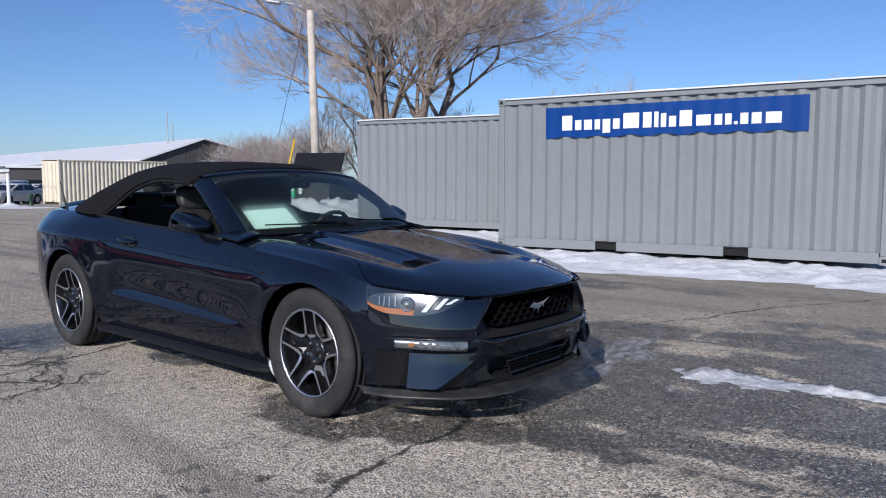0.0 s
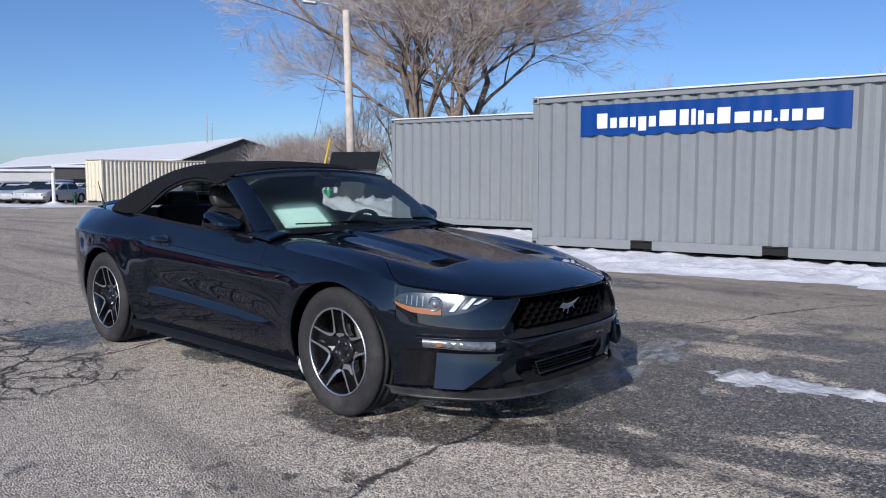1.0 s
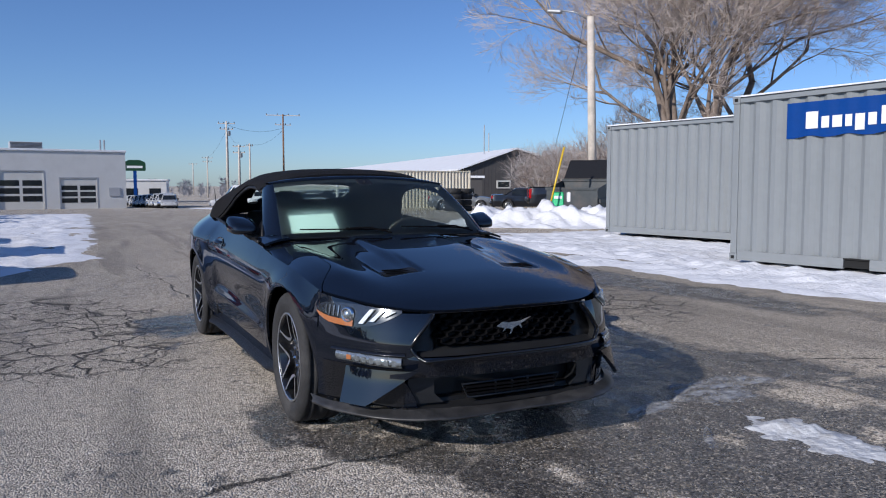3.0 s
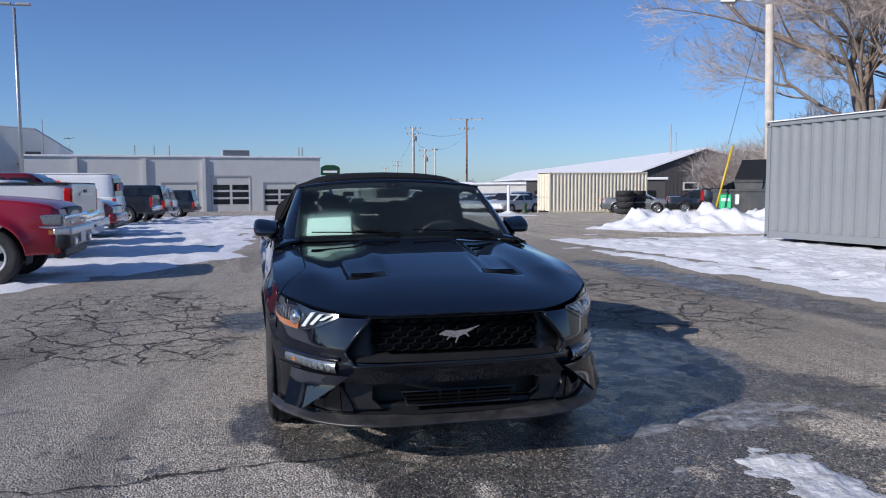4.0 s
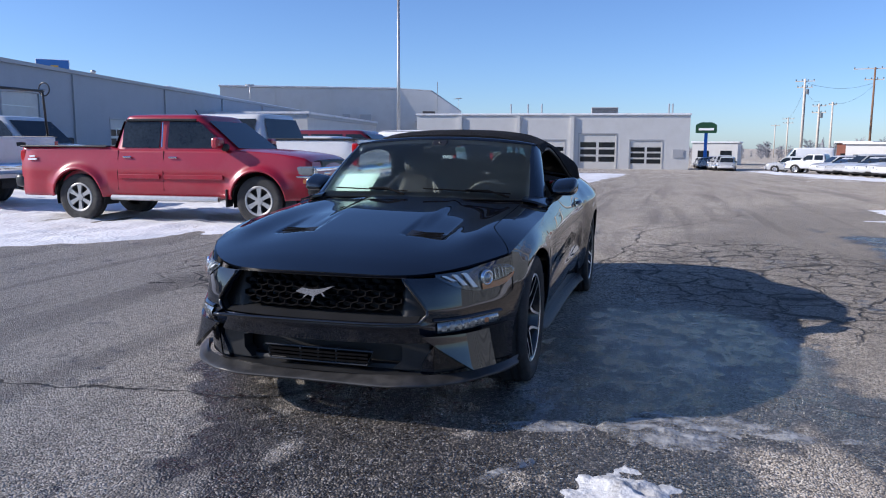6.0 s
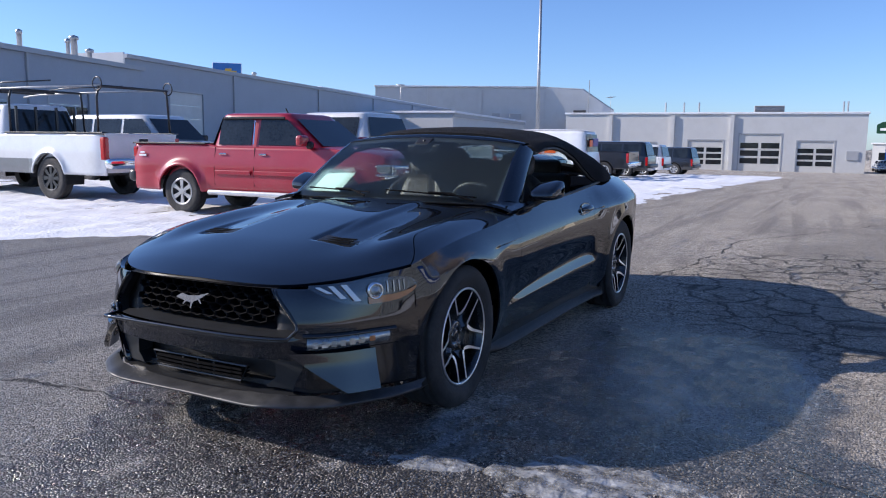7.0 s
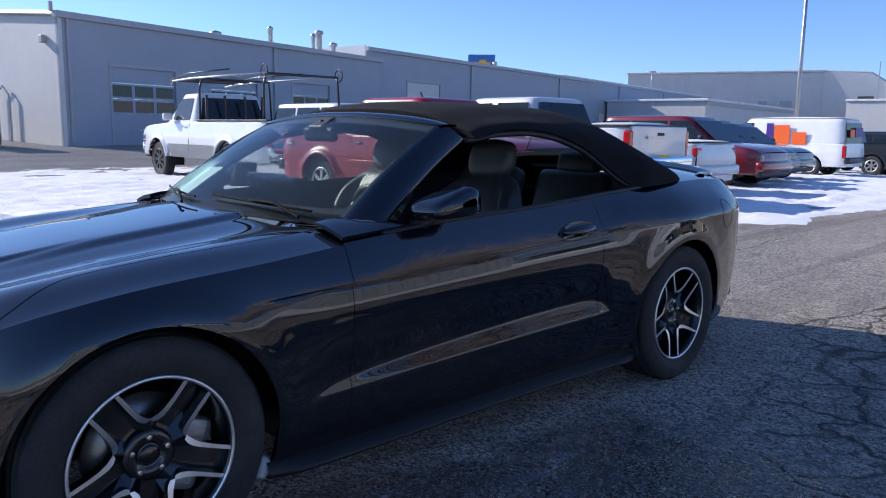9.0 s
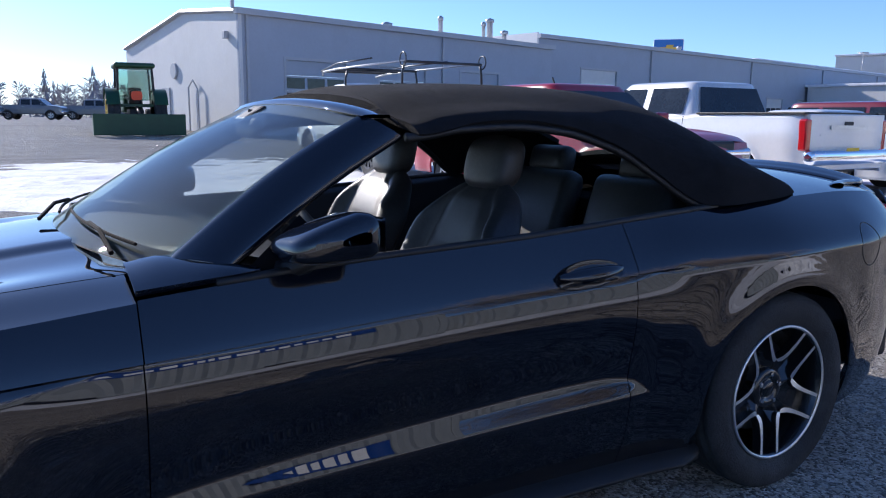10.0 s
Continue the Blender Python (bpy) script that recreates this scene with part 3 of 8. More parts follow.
# ---- containers ----
M_PACKED = shader("packed_dirty_snow", (0.62, 0.63, 0.64), 0.6, spec=0.3, vary=0.12, scale=7, bump=0.8, bump_scale=26, grime=(0.22, 0.21, 0.20), grime_amt=0.75, grime_scale=9)
M_CONT = shader("grey_container_paint", (0.235, 0.255, 0.265), 0.42, 0, 0.1, 0.3, vary=0.04, scale=1.2, bump=0.05, bump_scale=40, grime=(0.20, 0.21, 0.22), grime_amt=0.35, grime_scale=1.3)
M_BUFF = shader("buff_container_paint", (0.80, 0.73, 0.58), 0.5, vary=0.04, scale=1.2, grime=(0.6, 0.52, 0.36), grime_amt=0.35, grime_scale=1.3)
M_BLUE = shader("blue_sign_vinyl", (0.002, 0.05, 0.24), 0.5, 0, 0.0, 0.2, 0.2, vary=0.05, scale=4)
M_WHITE = shader("white_vinyl", (0.82, 0.82, 0.83), 0.4, vary=0.03, scale=8)
M_DARK = shader("dark_gap", (0.01, 0.01, 0.01), 0.9)


def corrugated(length, z0, z1, pitch=0.278, depth=0.045, y=0.0):
    """A wall of pressed steel along x; its outer ribs lie at y, its troughs behind."""
    xs = []
    n = int(length / pitch)
    p = length / n
    for i in range(n):
        a = i * p
        xs += [(a, 0), (a + p * 0.25, 0), (a + p * 0.5, depth), (a + p * 0.75, depth)]
    xs.append((length, 0))
    vs = [(x, y + d, z) for x, d in xs for z in (z0, z1)]
    fs = [(2 * i, 2 * i + 2, 2 * i + 3, 2 * i + 1) for i in range(len(xs) - 1)]
    return vs, fs


def container(label, m, material, length=6.06, width=2.44, height=2.59, group="", pockets=()):
    """A steel shipping container; local x along its long side, y into it, origin at its near bottom corner."""
    t = thing("shipping_container", label, "container", group, m)
    w = 0.03
    front = corrugated(length - 0.2, 0.16, height - 0.10, y=0.025)
    part("side_panel", placed(front, Matrix.Translation((0.1, 0, 0))), material, t)
    part("side_panel", placed(front, Matrix.Translation((length - 0.1, width, 0)) @ Matrix.Rotation(math.pi, 4, "Z")), material, t)
    end = corrugated(width - 0.2, 0.16, height - 0.10, y=0.025)
    part("end_panel", placed(end, Matrix.Translation((0, width - 0.1, 0)) @ Matrix.Rotation(-math.pi / 2, 4, "Z")), material, t)
    part("end_panel", placed(end, Matrix.Translation((length, 0.1, 0)) @ Matrix.Rotation(math.pi / 2, 4, "Z")), material, t)
    for x in (0.055, length - 0.055):
        for y in (0.055, width - 0.055):
            part("corner_post", boxes((x, y, height / 2, 0.11, 0.11, height - 0.24)), material, t, bevel=0.012)
            for z in (0.06, height - 0.06):
                c = part("corner_casting", boxes((x, y, z, 0.13, 0.13, 0.118)), material, t, bevel=0.01)
                # a near-black plate paints the shade inside the hole
                part("casting_hole", rounded(0.06, 0.004, 0.05, 0.0015, 1, Matrix.Translation((x, y - 0.067 if y < 1 else y + 0.067, z))), M_DARK, c)
    for y in (0.03, width - 0.03):
        part("top_rail", boxes((length / 2, y, height - 0.07, length - 0.24, 0.06, 0.07)), material, t, bevel=0.008)
    x0 = 0.12
    for p in list(pockets) + [None]:
        x1 = p - 0.18 if p else length - 0.12
        part("bottom_rail", boxes(((x0 + x1) / 2, 0.03, 0.09, x1 - x0, 0.06, 0.15)), material, t, bevel=0.008)
        if p:
            # a near-black block paints the shade inside the pocket
            part("fork_pocket", boxes((p, 0.16, 0.085, 0.355, 0.3, 0.10), (p, 0.03, 0.155, 0.36, 0.06, 0.02)), M_DARK, t)
            x0 = p + 0.18
    part("bottom_rail", boxes((length / 2, width - 0.03, 0.09, length - 0.24, 0.06, 0.15)), material, t, bevel=0.008)
    part("floor", boxes((length / 2, width / 2, 0.14, length - 0.1, width - 0.1, 0.05)), M_DARK, t)
    part("roof", boxes((length / 2, width / 2, height - 0.03, length - 0.1, width - 0.08, 0.02)), material, t)
    return t


def snow_cap(label, m, length, width, z, thick=0.05, seed=0):
    n, k = int(length / 0.12), 10
    def top(u, v):
        x, y = u * length, v * width
        e = min(u * length, (1 - u) * length, v * width, (1 - v) * width)
        h = thick * smooth(-0.07, 0.07, e) * (0.8 + 0.5 * noise.noise((x * 1.3, y * 1.3, seed)))
        return (x, y + (0.012 * noise.noise((x * 3, 0, seed)) if v == 0 else 0), z + h)
    a = grid(top, n, k)
    b = grid(lambda u, v: (u * length, v * width, z - 0.004), n, 1, flip=True)
    rim = grid(lambda u, v: tuple(Vector(top(u, 0)).lerp(Vector((u * length, 0, z - 0.004)), v)), n, 1, flip=True)
    s = new("snow_layer", mesh_of("snow_layer", *joined(a, b, rim), M_SNOW))
    s.matrix_basis = m
    return tagged(s, label, "snow")


def lean(m, about_x=0.0, about_y=0.0):
    return m @ pose(0, 0, 0, about_x, about_y, 0)


BIG = lean(pose(-3.62, 7.62, 0.05, 0, 0, 8.5), 0, -0.4)
big_box = container("grey corrugated shipping container with a blue banner, on snow", BIG, M_CONT, pockets=(2.0, 4.05), group="grey containers")
snow_cap("thin white snow on the grey container's roof", BIG @ Matrix.Translation((0.02, 0.0, 0)), 6.02, 2.42, 2.58, 0.05, 2)
SMALL = lean(pose(-9.75, 9.95, 0.09, 0, 0, 9.5), 0, 0)
small_box = container("plain grey corrugated shipping container set back on the snow", SMALL, M_CONT, group="grey containers")
snow_cap("thin white snow on the set-back container's roof", SMALL, 6.06, 2.44, 2.585, 0.05, 5)


def banner(m):
    """A blue vinyl banner that follows the ribs, with white letter blocks."""
    t = thing("banner_sign", "blue vinyl banner with a line of white lettering on the container", "sign", "", m)
    x0, x1, z0, z1 = 0.90, 4.99, 1.895, 2.40
    n = 232
    def rib(x):
        ph = ((x - 0.1) / 0.27857) % 1.0
        return 0.007 * (0.5 - 0.5 * math.cos(2 * math.pi * (ph - 0.125)))
    f = grid(lambda u, v: (x0 + (x1 - x0) * u, 0.012 + rib(x0 + (x1 - x0) * u) , z0 + (z1 - z0) * v + (1 - v) * 0.016 * math.sin(2 * math.pi * (x0 + (x1 - x0) * u) / 0.557)), n, 8)
    b = grid(lambda u, v: (x0 + (x1 - x0) * u, 0.018 + rib(x0 + (x1 - x0) * u), z0 + (z1 - z0) * v + (1 - v) * 0.016 * math.sin(2 * math.pi * (x0 + (x1 - x0) * u) / 0.557)), n, 8, flip=True)
    part("sheet", joined(f, b), M_BLUE, t, shade=True)
    # widths and heights of the letter blocks, in hundredths of a metre
    blocks = [(21, 25, 0), (13, 17, 0), (16, 17, 0), (11, 17, 0), (15, 23, -6), (13, 17, 0), (30, 25, 0), (16, 25, 0), (8, 25, 0), (10, 22, 0), (13, 17, 0),
              (22, 25, 0), (25, 17, 0), (13, 17, 0), (11, 17, 0), (6, 5, 0), (13, 17, 0), (16, 17, 0), (25, 17, 0)]
    total = sum(w for w, _, _ in blocks) + 1.7 * (len(blocks) - 1)
    x = x0 + 0.28
    k = (x1 - x0 - 0.62) / total
    for w, h, d in blocks:
        part("letter_block", rounded(w * k * 0.82, 0.006, h * 0.0098, 0.0025, 1, Matrix.Translation((x + w * k / 2, 0.006, z0 + 0.115 + d * 0.01 + h * 0.0049))), M_WHITE, t)
        x += (w + 1.7) * k
    return t


banner(BIG)
buff = container("buff corrugated shipping container at the lot's far edge", pose(-46.6, 18.3, ground_z(-46.6, 18.3), 0, 0, 91.5), M_BUFF, length=7.75, width=2.44, height=2.95)

for _y in (0.40, 0.92, 1.52, 2.04):
    part("lock_rod", tube([(-0.03, _y, 0.2), (-0.03, _y, 2.75)], 0.025, 6), M_BUFF, buff)
    part("rod_handle", tube([(-0.05, _y, 1.15), (-0.05, _y + 0.3, 1.15)], 0.02, 6), M_STEEL, buff)

# snow along the containers, ploughed banks and the strip beside the lane
def bank_mask(x, y):
    edge = 5.55 + 0.03 * (x + 1) + (0.5 if x < -4 else 0.0) * smooth(-4, -8, x) * 0.0
    lane = smooth(-0.3, 0.5, y - edge - (0.26 * max(0, x + 1.5)))
    if x < -4.2:
        lane = max(lane, smooth(0.0, 0.6, y - 5.0 - 0.10 * (-4.2 - x)))
    lane *= smooth(-12.5, -10.0, x)
    ridge, _ = to_line(x, y, -7.5, 6.9, 4.5, 6.7)
    roll = 0.9 * math.exp(-(ridge / 0.35) ** 2) * (0.6 + 0.6 * noise.noise((x * 0.9, y, 2)))
    tyre, _ = to_line(x, y, -12, 5.2, -3.0, 6.6)
    cut = 0.7 * math.exp(-(tyre / 0.22) ** 2) if x < -3 else 0.0
    lump = 0.5 * noise.fractal((x * 2.2, y * 2.2, 3), 0.8, 2.0, 4)
    return lane * 0.72 + roll - cut + lump * lane - 0.16


snow_sheet("bank_of_snow", "white snow bank along the grey containers with tyre ruts", -14, 12, 4.4, 11.5, 0.07, 0.06, bank_mask, 5.0, rough=1.2)


def pile_mask(x, y):
    d, t = to_line(x, y, -15.6, 10.2, -13.2, 12.6)
    return 1.25 * math.exp(-(d / 0.75) ** 2) * (0.75 + 0.5 * noise.noise((x * 1.6, y * 1.6, 1))) + 0.06 - 0.25 * smooth(1.2, 2.4, d)


snow_sheet("snow_pile", "ploughed heap of lumpy white snow", -19, -10.5, 7.5, 15.5, 0.09, 0.62, pile_mask, 12.0, rough=0.5)


def verge_mask(x, y):
    d, t = to_line(x, y, -38, 13.0, -84, 12.0)
    return 0.7 * math.exp(-(d / 1.1) ** 2) + 0.4 * noise.noise((x * 0.3, y * 0.5, 6)) * math.exp(-(d / 2.5) ** 2) - 0.12


snow_sheet("verge_snow", "low ridge of snow along the far parking row", -86, -34, 8, 30, 0.4, 0.14, verge_mask, 17.0)


def strip(name, label, a, b, wide, high, seed, mat):
    """A tongue of trodden ice or snow between two places."""
    r = max(wide * 2.2, 0.25)
    x0, x1 = min(a[0], b[0]) - r, max(a[0], b[0]) + r
    y0, y1 = min(a[1], b[1]) - r, max(a[1], b[1]) + r
    def mask(x, y):
        d, t = to_line(x, y, *a, *b)
        rag = 0.34 * noise.fractal((x * 5, y * 5, seed), 0.7, 2.1, 5) + 0.30 * noise.fractal((x * 16, y * 16, seed + 3), 0.7, 2.1, 4)
        return 1.15 * math.exp(-(d / (wide * (0.75 + 0.4 * math.sin(3 * t + seed)))) ** 2) - 0.42 + rag
    return snow_sheet(name, label, x0, x1, y0, y1, 0.016, high, mask, seed, mat, 0.9)


def ridge(label, line, high, seed):
    """A ragged ridge of ice along a bent line; each station is x, y, half-width."""
    xs, ys = [p[0] for p in line], [p[1] for p in line]
    def mask(x, y):
        best = -1.0
        for p, q in zip(line, line[1:]):
            d, t = to_line(x, y, p[0], p[1], q[0], q[1])
            best = max(best, 1 - d / (p[2] + (q[2] - p[2]) * t))
        return 1.2 * best + 0.30 * noise.fractal((x * 7, y * 7, seed), 0.7, 2.1, 5) + 0.2 * noise.fractal((x * 20, y * 20, seed + 3), 0.7, 2.1, 3)
    return snow_sheet("ice_ridge", label, min(xs) - 0.3, max(xs) + 0.3, min(ys) - 0.3, max(ys) + 0.3, 0.014, high, mask, seed, M_ICE, 0.9)


strip("snow_tongue", "dirty tongue of packed snow on the asphalt", (2.60, 1.39), (4.25, 1.62), 0.165, 0.036, 21.0, M_PACKED)
ridge("cloudy ice ridge along the edge of the car's shadow", [(1.97, 1.30, 0.04), (1.94, 1.48, 0.18), (1.90, 1.60, 0.26), (1.84, 1.72, 0.19), (1.78, 1.84, 0.11), (1.79, 1.98, 0.11), (1.86, 2.12, 0.08), (1.86, 2.26, 0.03), (1.83, 2.44, 0.02)], 0.022, 23.0)
ridge("low glazed ice ridge behind the front wheel", [(2.05, 0.90, 0.04), (2.02, 1.00, 0.09), (2.00, 1.12, 0.09), (1.98, 1.24, 0.03)], 0.018, 25.0)
ridge("small ragged scrap of ice on wet asphalt", [(2.44, 1.04, 0.015), (2.62, 0.88, 0.035), (2.84, 0.76, 0.05)], 0.016, 27.0)
strip("ice_chip", "tiny white ice chip on the dark asphalt", (0.86, 1.27), (0.92, 1.29), 0.02, 0.012, 31.0, M_SNOW)
strip("melting_snow", "flat patch of melting snow on the open lot", (-9.5, -5.2), (-5.8, -6.3), 0.5, 0.03, 33.0, M_SNOW)

# ---- service building ----
M_METAL = shader("blue_grey_cladding", (0.36, 0.39, 0.44), 0.55, vary=0.03, scale=0.8, bump=0.04, bump_scale=30, grime=(0.28, 0.30, 0.33), grime_amt=0.3, grime_scale=0.5)
M_PALE = shader("pale_grey_cladding", (0.60, 0.60, 0.59), 0.6, vary=0.03, scale=0.8, bump=0.04, bump_scale=30, grime=(0.48, 0.47, 0.45), grime_amt=0.3, grime_scale=0.5)
M_TRIMGREY = shader("grey_trim", (0.40, 0.41, 0.43), 0.5, vary=0.04, scale=2)
M_DOORW = shader("off_white_door", (0.62, 0.61, 0.58), 0.5, vary=0.04, scale=1.5, grime=(0.45, 0.43, 0.4), grime_amt=0.3, grime_scale=1)
M_DKGREY = shader("dark_brown_cladding", (0.075, 0.070, 0.068), 0.6, vary=0.06, scale=1, bump=0.05, bump_scale=30)
M_WOOD = shader("weathered_pole_wood", (0.62, 0.55, 0.47), 0.85, vary=0.2, scale=3, bump=0.5, bump_scale=40)
M_WOODB = shader("brown_pole_wood", (0.22, 0.12, 0.07), 0.85, vary=0.25, scale=2, bump=0.4, bump_scale=40)
M_ROOFW = shader("snowy_metal_roof", (0.80, 0.81, 0.83), 0.6, vary=0.04, scale=0.6)
M_BARK = shader("grey_brown_bark", (0.21, 0.165, 0.135), 0.9, vary=0.3, scale=6, bump=0.8, bump_scale=25)
M_TWIG = shader("fine_twigs", (0.47, 0.40, 0.355), 0.9, vary=0.3, scale=3)
M_TWIGS = shader("snowy_brown_twigs", (0.17, 0.10, 0.065), 0.9, second=(0.60, 0.57, 0.56), scale=1.5)
# distance haze is put into the far trees' pale grey colour
M_FAR = shader("hazy_far_trees", (0.26, 0.26, 0.28), 1.0, vary=0.25, scale=0.15)
M_YELLOW = shader("yellow_plastic", (0.75, 0.50, 0.03), 0.5, vary=0.1, scale=5)
M_GREEN = shader("green_paint", (0.008, 0.055, 0.022), 0.45, vary=0.15, scale=3)


def overhead_door(parent, m, w, h, material, rows=5, cols=3, glazed=(2, 3)):
    """A sectional door let into a wall, local x along the wall, y into it."""
    d = part("overhead_door", placed(joined(*[_b(0, 0.10, (r + 0.5) * h / rows, w - 0.02, 0.05, h / rows - 0.012) for r in range(rows)]), m), material, parent)
    for r in glazed:
        for c in range(cols):
            x, z = -w / 2 + (c + 0.5) * w / cols, (r + 0.5) * h / rows
            part("window_pane", placed(_b(x, 0.072, z, w / cols * 0.86, 0.012, h / rows * 0.72), m), M_TINT, d)
    part("door_frame", placed(joined(_b(-w / 2 - 0.05, 0.0, h / 2, 0.1, 0.06, h), _b(w / 2 + 0.05, 0.0, h / 2, 0.1, 0.06, h), _b(0, 0.0, h + 0.06, w + 0.2, 0.06, 0.12)), m), M_TRIMGREY, parent)
    return d


def _b(cx, cy, cz, sx, sy, sz):
    vs = [(cx + a * sx / 2, cy + b * sy / 2, cz + c * sz / 2) for a in (-1, 1) for b in (-1, 1) for c in (-1, 1)]
    return vs, [(0, 1, 3, 2), (4, 6, 7, 5), (0, 4, 5, 1), (2, 3, 7, 6), (0, 2, 6, 4), (1, 5, 7, 3)]


def clad_wall(length, z0, z1, holes=(), pitch=0.6, thick=0.14):
    """Ribbed cladding with square openings (x0, x1, top) from the ground up."""
    cuts = sorted({0.0, length, *[h[0] for h in holes], *[h[1] for h in holes]})
    pieces = []
    for a, b in zip(cuts[:-1], cuts[1:]):
        low = z0
        for h in holes:
            if h[0] - 1e-6 <= a and b <= h[1] + 1e-6:
                low = h[2]
        pieces.append(_b((a + b) / 2, thick / 2, (low + z1) / 2, b - a, thick, z1 - low))
    return pieces


def wall_panels(parent, pieces, material, m, flip=False):
    """Each length of cladding is a panel of its own."""
    for q in pieces:
        v, f = placed(q, m)
        part("wall_panel", (v, [tuple(reversed(x)) for x in f] if flip else f), material, parent)


def service_building():
    t = thing("service_building", "long blue-grey metal-clad service building with overhead doors", "building")
    a, b = Vector((-7.75, -28.7)), Vector((-27.8, -34.3))
    L = (b - a).length
    ang = math.degrees(math.atan2((a - b).y, (a - b).x))
    base = 0.0
    M = pose(b.x, b.y, 0, 0, 0, ang) @ Matrix.Rotation(0, 4, "Z")
    # local x runs from the far end towards the near corner, the face looks along -y after a half turn
    F1 = pose(a.x, a.y, 0, 0, 0, ang + 180)
    doors = [(2.2, 5.4), (7.4, 10.4), (13.0, 16.0)]
    wall_panels(t, clad_wall(L, -0.6, 5.3, [(p, q, 3.6) for p, q in doors]), M_METAL, F1)
    for p, q in doors:
        overhead_door(t, F1 @ Matrix.Translation(((p + q) / 2, 0, 0.45)), q - p, 3.15, M_METAL, 5, 3, (2, 3))
    part("eave_trim", placed(_b(L / 2, -0.05, 5.36, L + 0.3, 0.3, 0.24), F1), M_TRIMGREY, t)
    for x in (0.35, 11.6):
        part("downpipe", placed(_b(x, -0.06, 2.9, 0.1, 0.1, 4.7), F1), M_TRIMGREY, t)
    W = 13.5
    gable = [(0, -0.6), (W, -0.6), (W, 4.6), (W * 0.42, 5.75), (0, 5.3)]
    G = pose(a.x, a.y, 0, 0, 0, 280) @ Matrix.Diagonal((1, -1, 1, 1))
    part("gable_wall", prism([(x, z) for x, z in gable], 0.14, G @ Matrix.Translation((0, 0.08, 0))), M_PALE, t)
    part("gable_trim", joined(tube([tuple(G @ Vector((0, -0.05, 5.38))), tuple(G @ Vector((W * 0.42, -0.05, 5.85)))], 0.11, 4), tube([tuple(G @ Vector((W * 0.42, -0.05, 5.85))), tuple(G @ Vector((W, -0.05, 4.7)))], 0.11, 4)), M_TRIMGREY, t)
    part("wall_door", placed(_b(8.0, -0.02, 1.5, 0.95, 0.06, 2.1), G), M_TRIMGREY, t)
    part("wall_lamp", placed(_b(1.0, -0.1, 4.5, 0.25, 0.2, 0.3), G), M_TRIMGREY, t, bevel=0.03)
    part("wall_fan", placed(lathe([(0.0, -0.1), (0.34, -0.1), (0.38, 0.0)], 20), G @ Matrix.Translation((6.8, 0, 3.3))), M_TRIMGREY, t)
    part("gas_pipe", tube([tuple(G @ Vector(p)) for p in ((4.0, -0.12, 0.4), (4.0, -0.12, 2.4), (4.5, -0.12, 2.8), (5.0, -0.12, 2.5), (5.0, -0.12, 0.4))], 0.04, 6), M_TRIMGREY, t)
    part("camera_mount", placed(_b(0.05, -0.2, 5.62, 0.12, 0.12, 0.35), G), M_TRIMGREY, t)
    R = [(0, 5.42), (W * 0.42, 5.9), (W, 4.75)]
    along, into = (b - a).normalized(), Vector((math.cos(radians(280)), math.sin(radians(280))))
    roof = [(*(a + along * x + into * y), z) for x in (-0.12, L) for y, z in R]
    roof += [(p[0], p[1], p[2] - 0.1) for p in roof]
    part("roof", (roof, [(0, 1, 4, 3), (1, 2, 5, 4), (6, 9, 10, 7), (7, 10, 11, 8), (0, 3, 9, 6), (2, 8, 11, 5), (0, 6, 7, 1), (1, 7, 8, 2), (3, 4, 10, 9), (4, 5, 11, 10)]), M_ROOFW, t)
    # the taller second length
    c, d = Vector((-27.8, -35.6)), Vector((-100, -50.6))
    L2 = (d - c).length
    ang2 = math.degrees(math.atan2((d - c).y, (d - c).x))
    F2 = pose(c.x, c.y, 0, 0, 0, ang2)
    holes = [(4.2, 8.0), (17, 20.2), (22.5, 25.7), (30, 33), (36, 39)]
    def pl(vf):
        return placed(vf, F2)
    wall_panels(t, clad_wall(L2, -2.5, 6.1, [(p, q, 4.4 if i == 0 else 3.1) for i, (p, q) in enumerate(holes)]), M_METAL, F2)
    for i, (p, q) in enumerate(holes):
        h = 4.3 if i == 0 else 3.4
        dd = overhead_door(t, F2 @ Matrix.Translation(((p + q) / 2, 0, 0.1 if i == 0 else -0.3)), q - p, h, M_DOORW, 5, 3, () if i == 0 else (2, 3))
    part("eave_trim", pl(_b(L2 / 2, -0.05, 6.16, L2 + 0.1, 0.3, 0.24)), M_TRIMGREY, t)
    for x in (12.0, 26.8, 41.0, 55.0):
        part("downpipe", pl(_b(x, -0.07, 3.0, 0.14, 0.12, 6.0)), M_TRIMGREY, t)
    part("eave_snow", pl(_b(L2 * 0.68, 0.1, 6.32, L2 * 0.62, 0.5, 0.12)), M_SNOW, t, bevel=0.04)
    part("parapet_end", pl(_b(0.05, 6.4, 6.0, 0.12, 12.6, 0.75)), M_PALE, t)
    part("roof", pl(joined(_b(L2 / 2, 6.5, 6.1, L2, 12.6, 0.12))), M_ROOFW, t)
    return t, F1, F2


service, SB1, SB2 = service_building()
# roof pipes and hoods stand on the roof
def roof_pipe(x, y, z, r, h, hood=0.0, name="roof_vent", label="galvanised vent pipe with a rain hood on the roof"):
    prof = [(r, z - 0.3), (r, z + h)] + ([(r + hood, z + h), (r + hood, z + h + 0.16), (0.02, z + h + 0.24)] if hood else [(r * 0.8, z + h + 0.02), (0.01, z + h + 0.02)])
    v, f = lathe(prof, 14, "z")
    ob = new(name, mesh_of(name, [(p[0] + x, p[1] + y, p[2]) for p in v], f, M_STEEL))
    return tagged(ob, label, "roof vent", "roof vents")


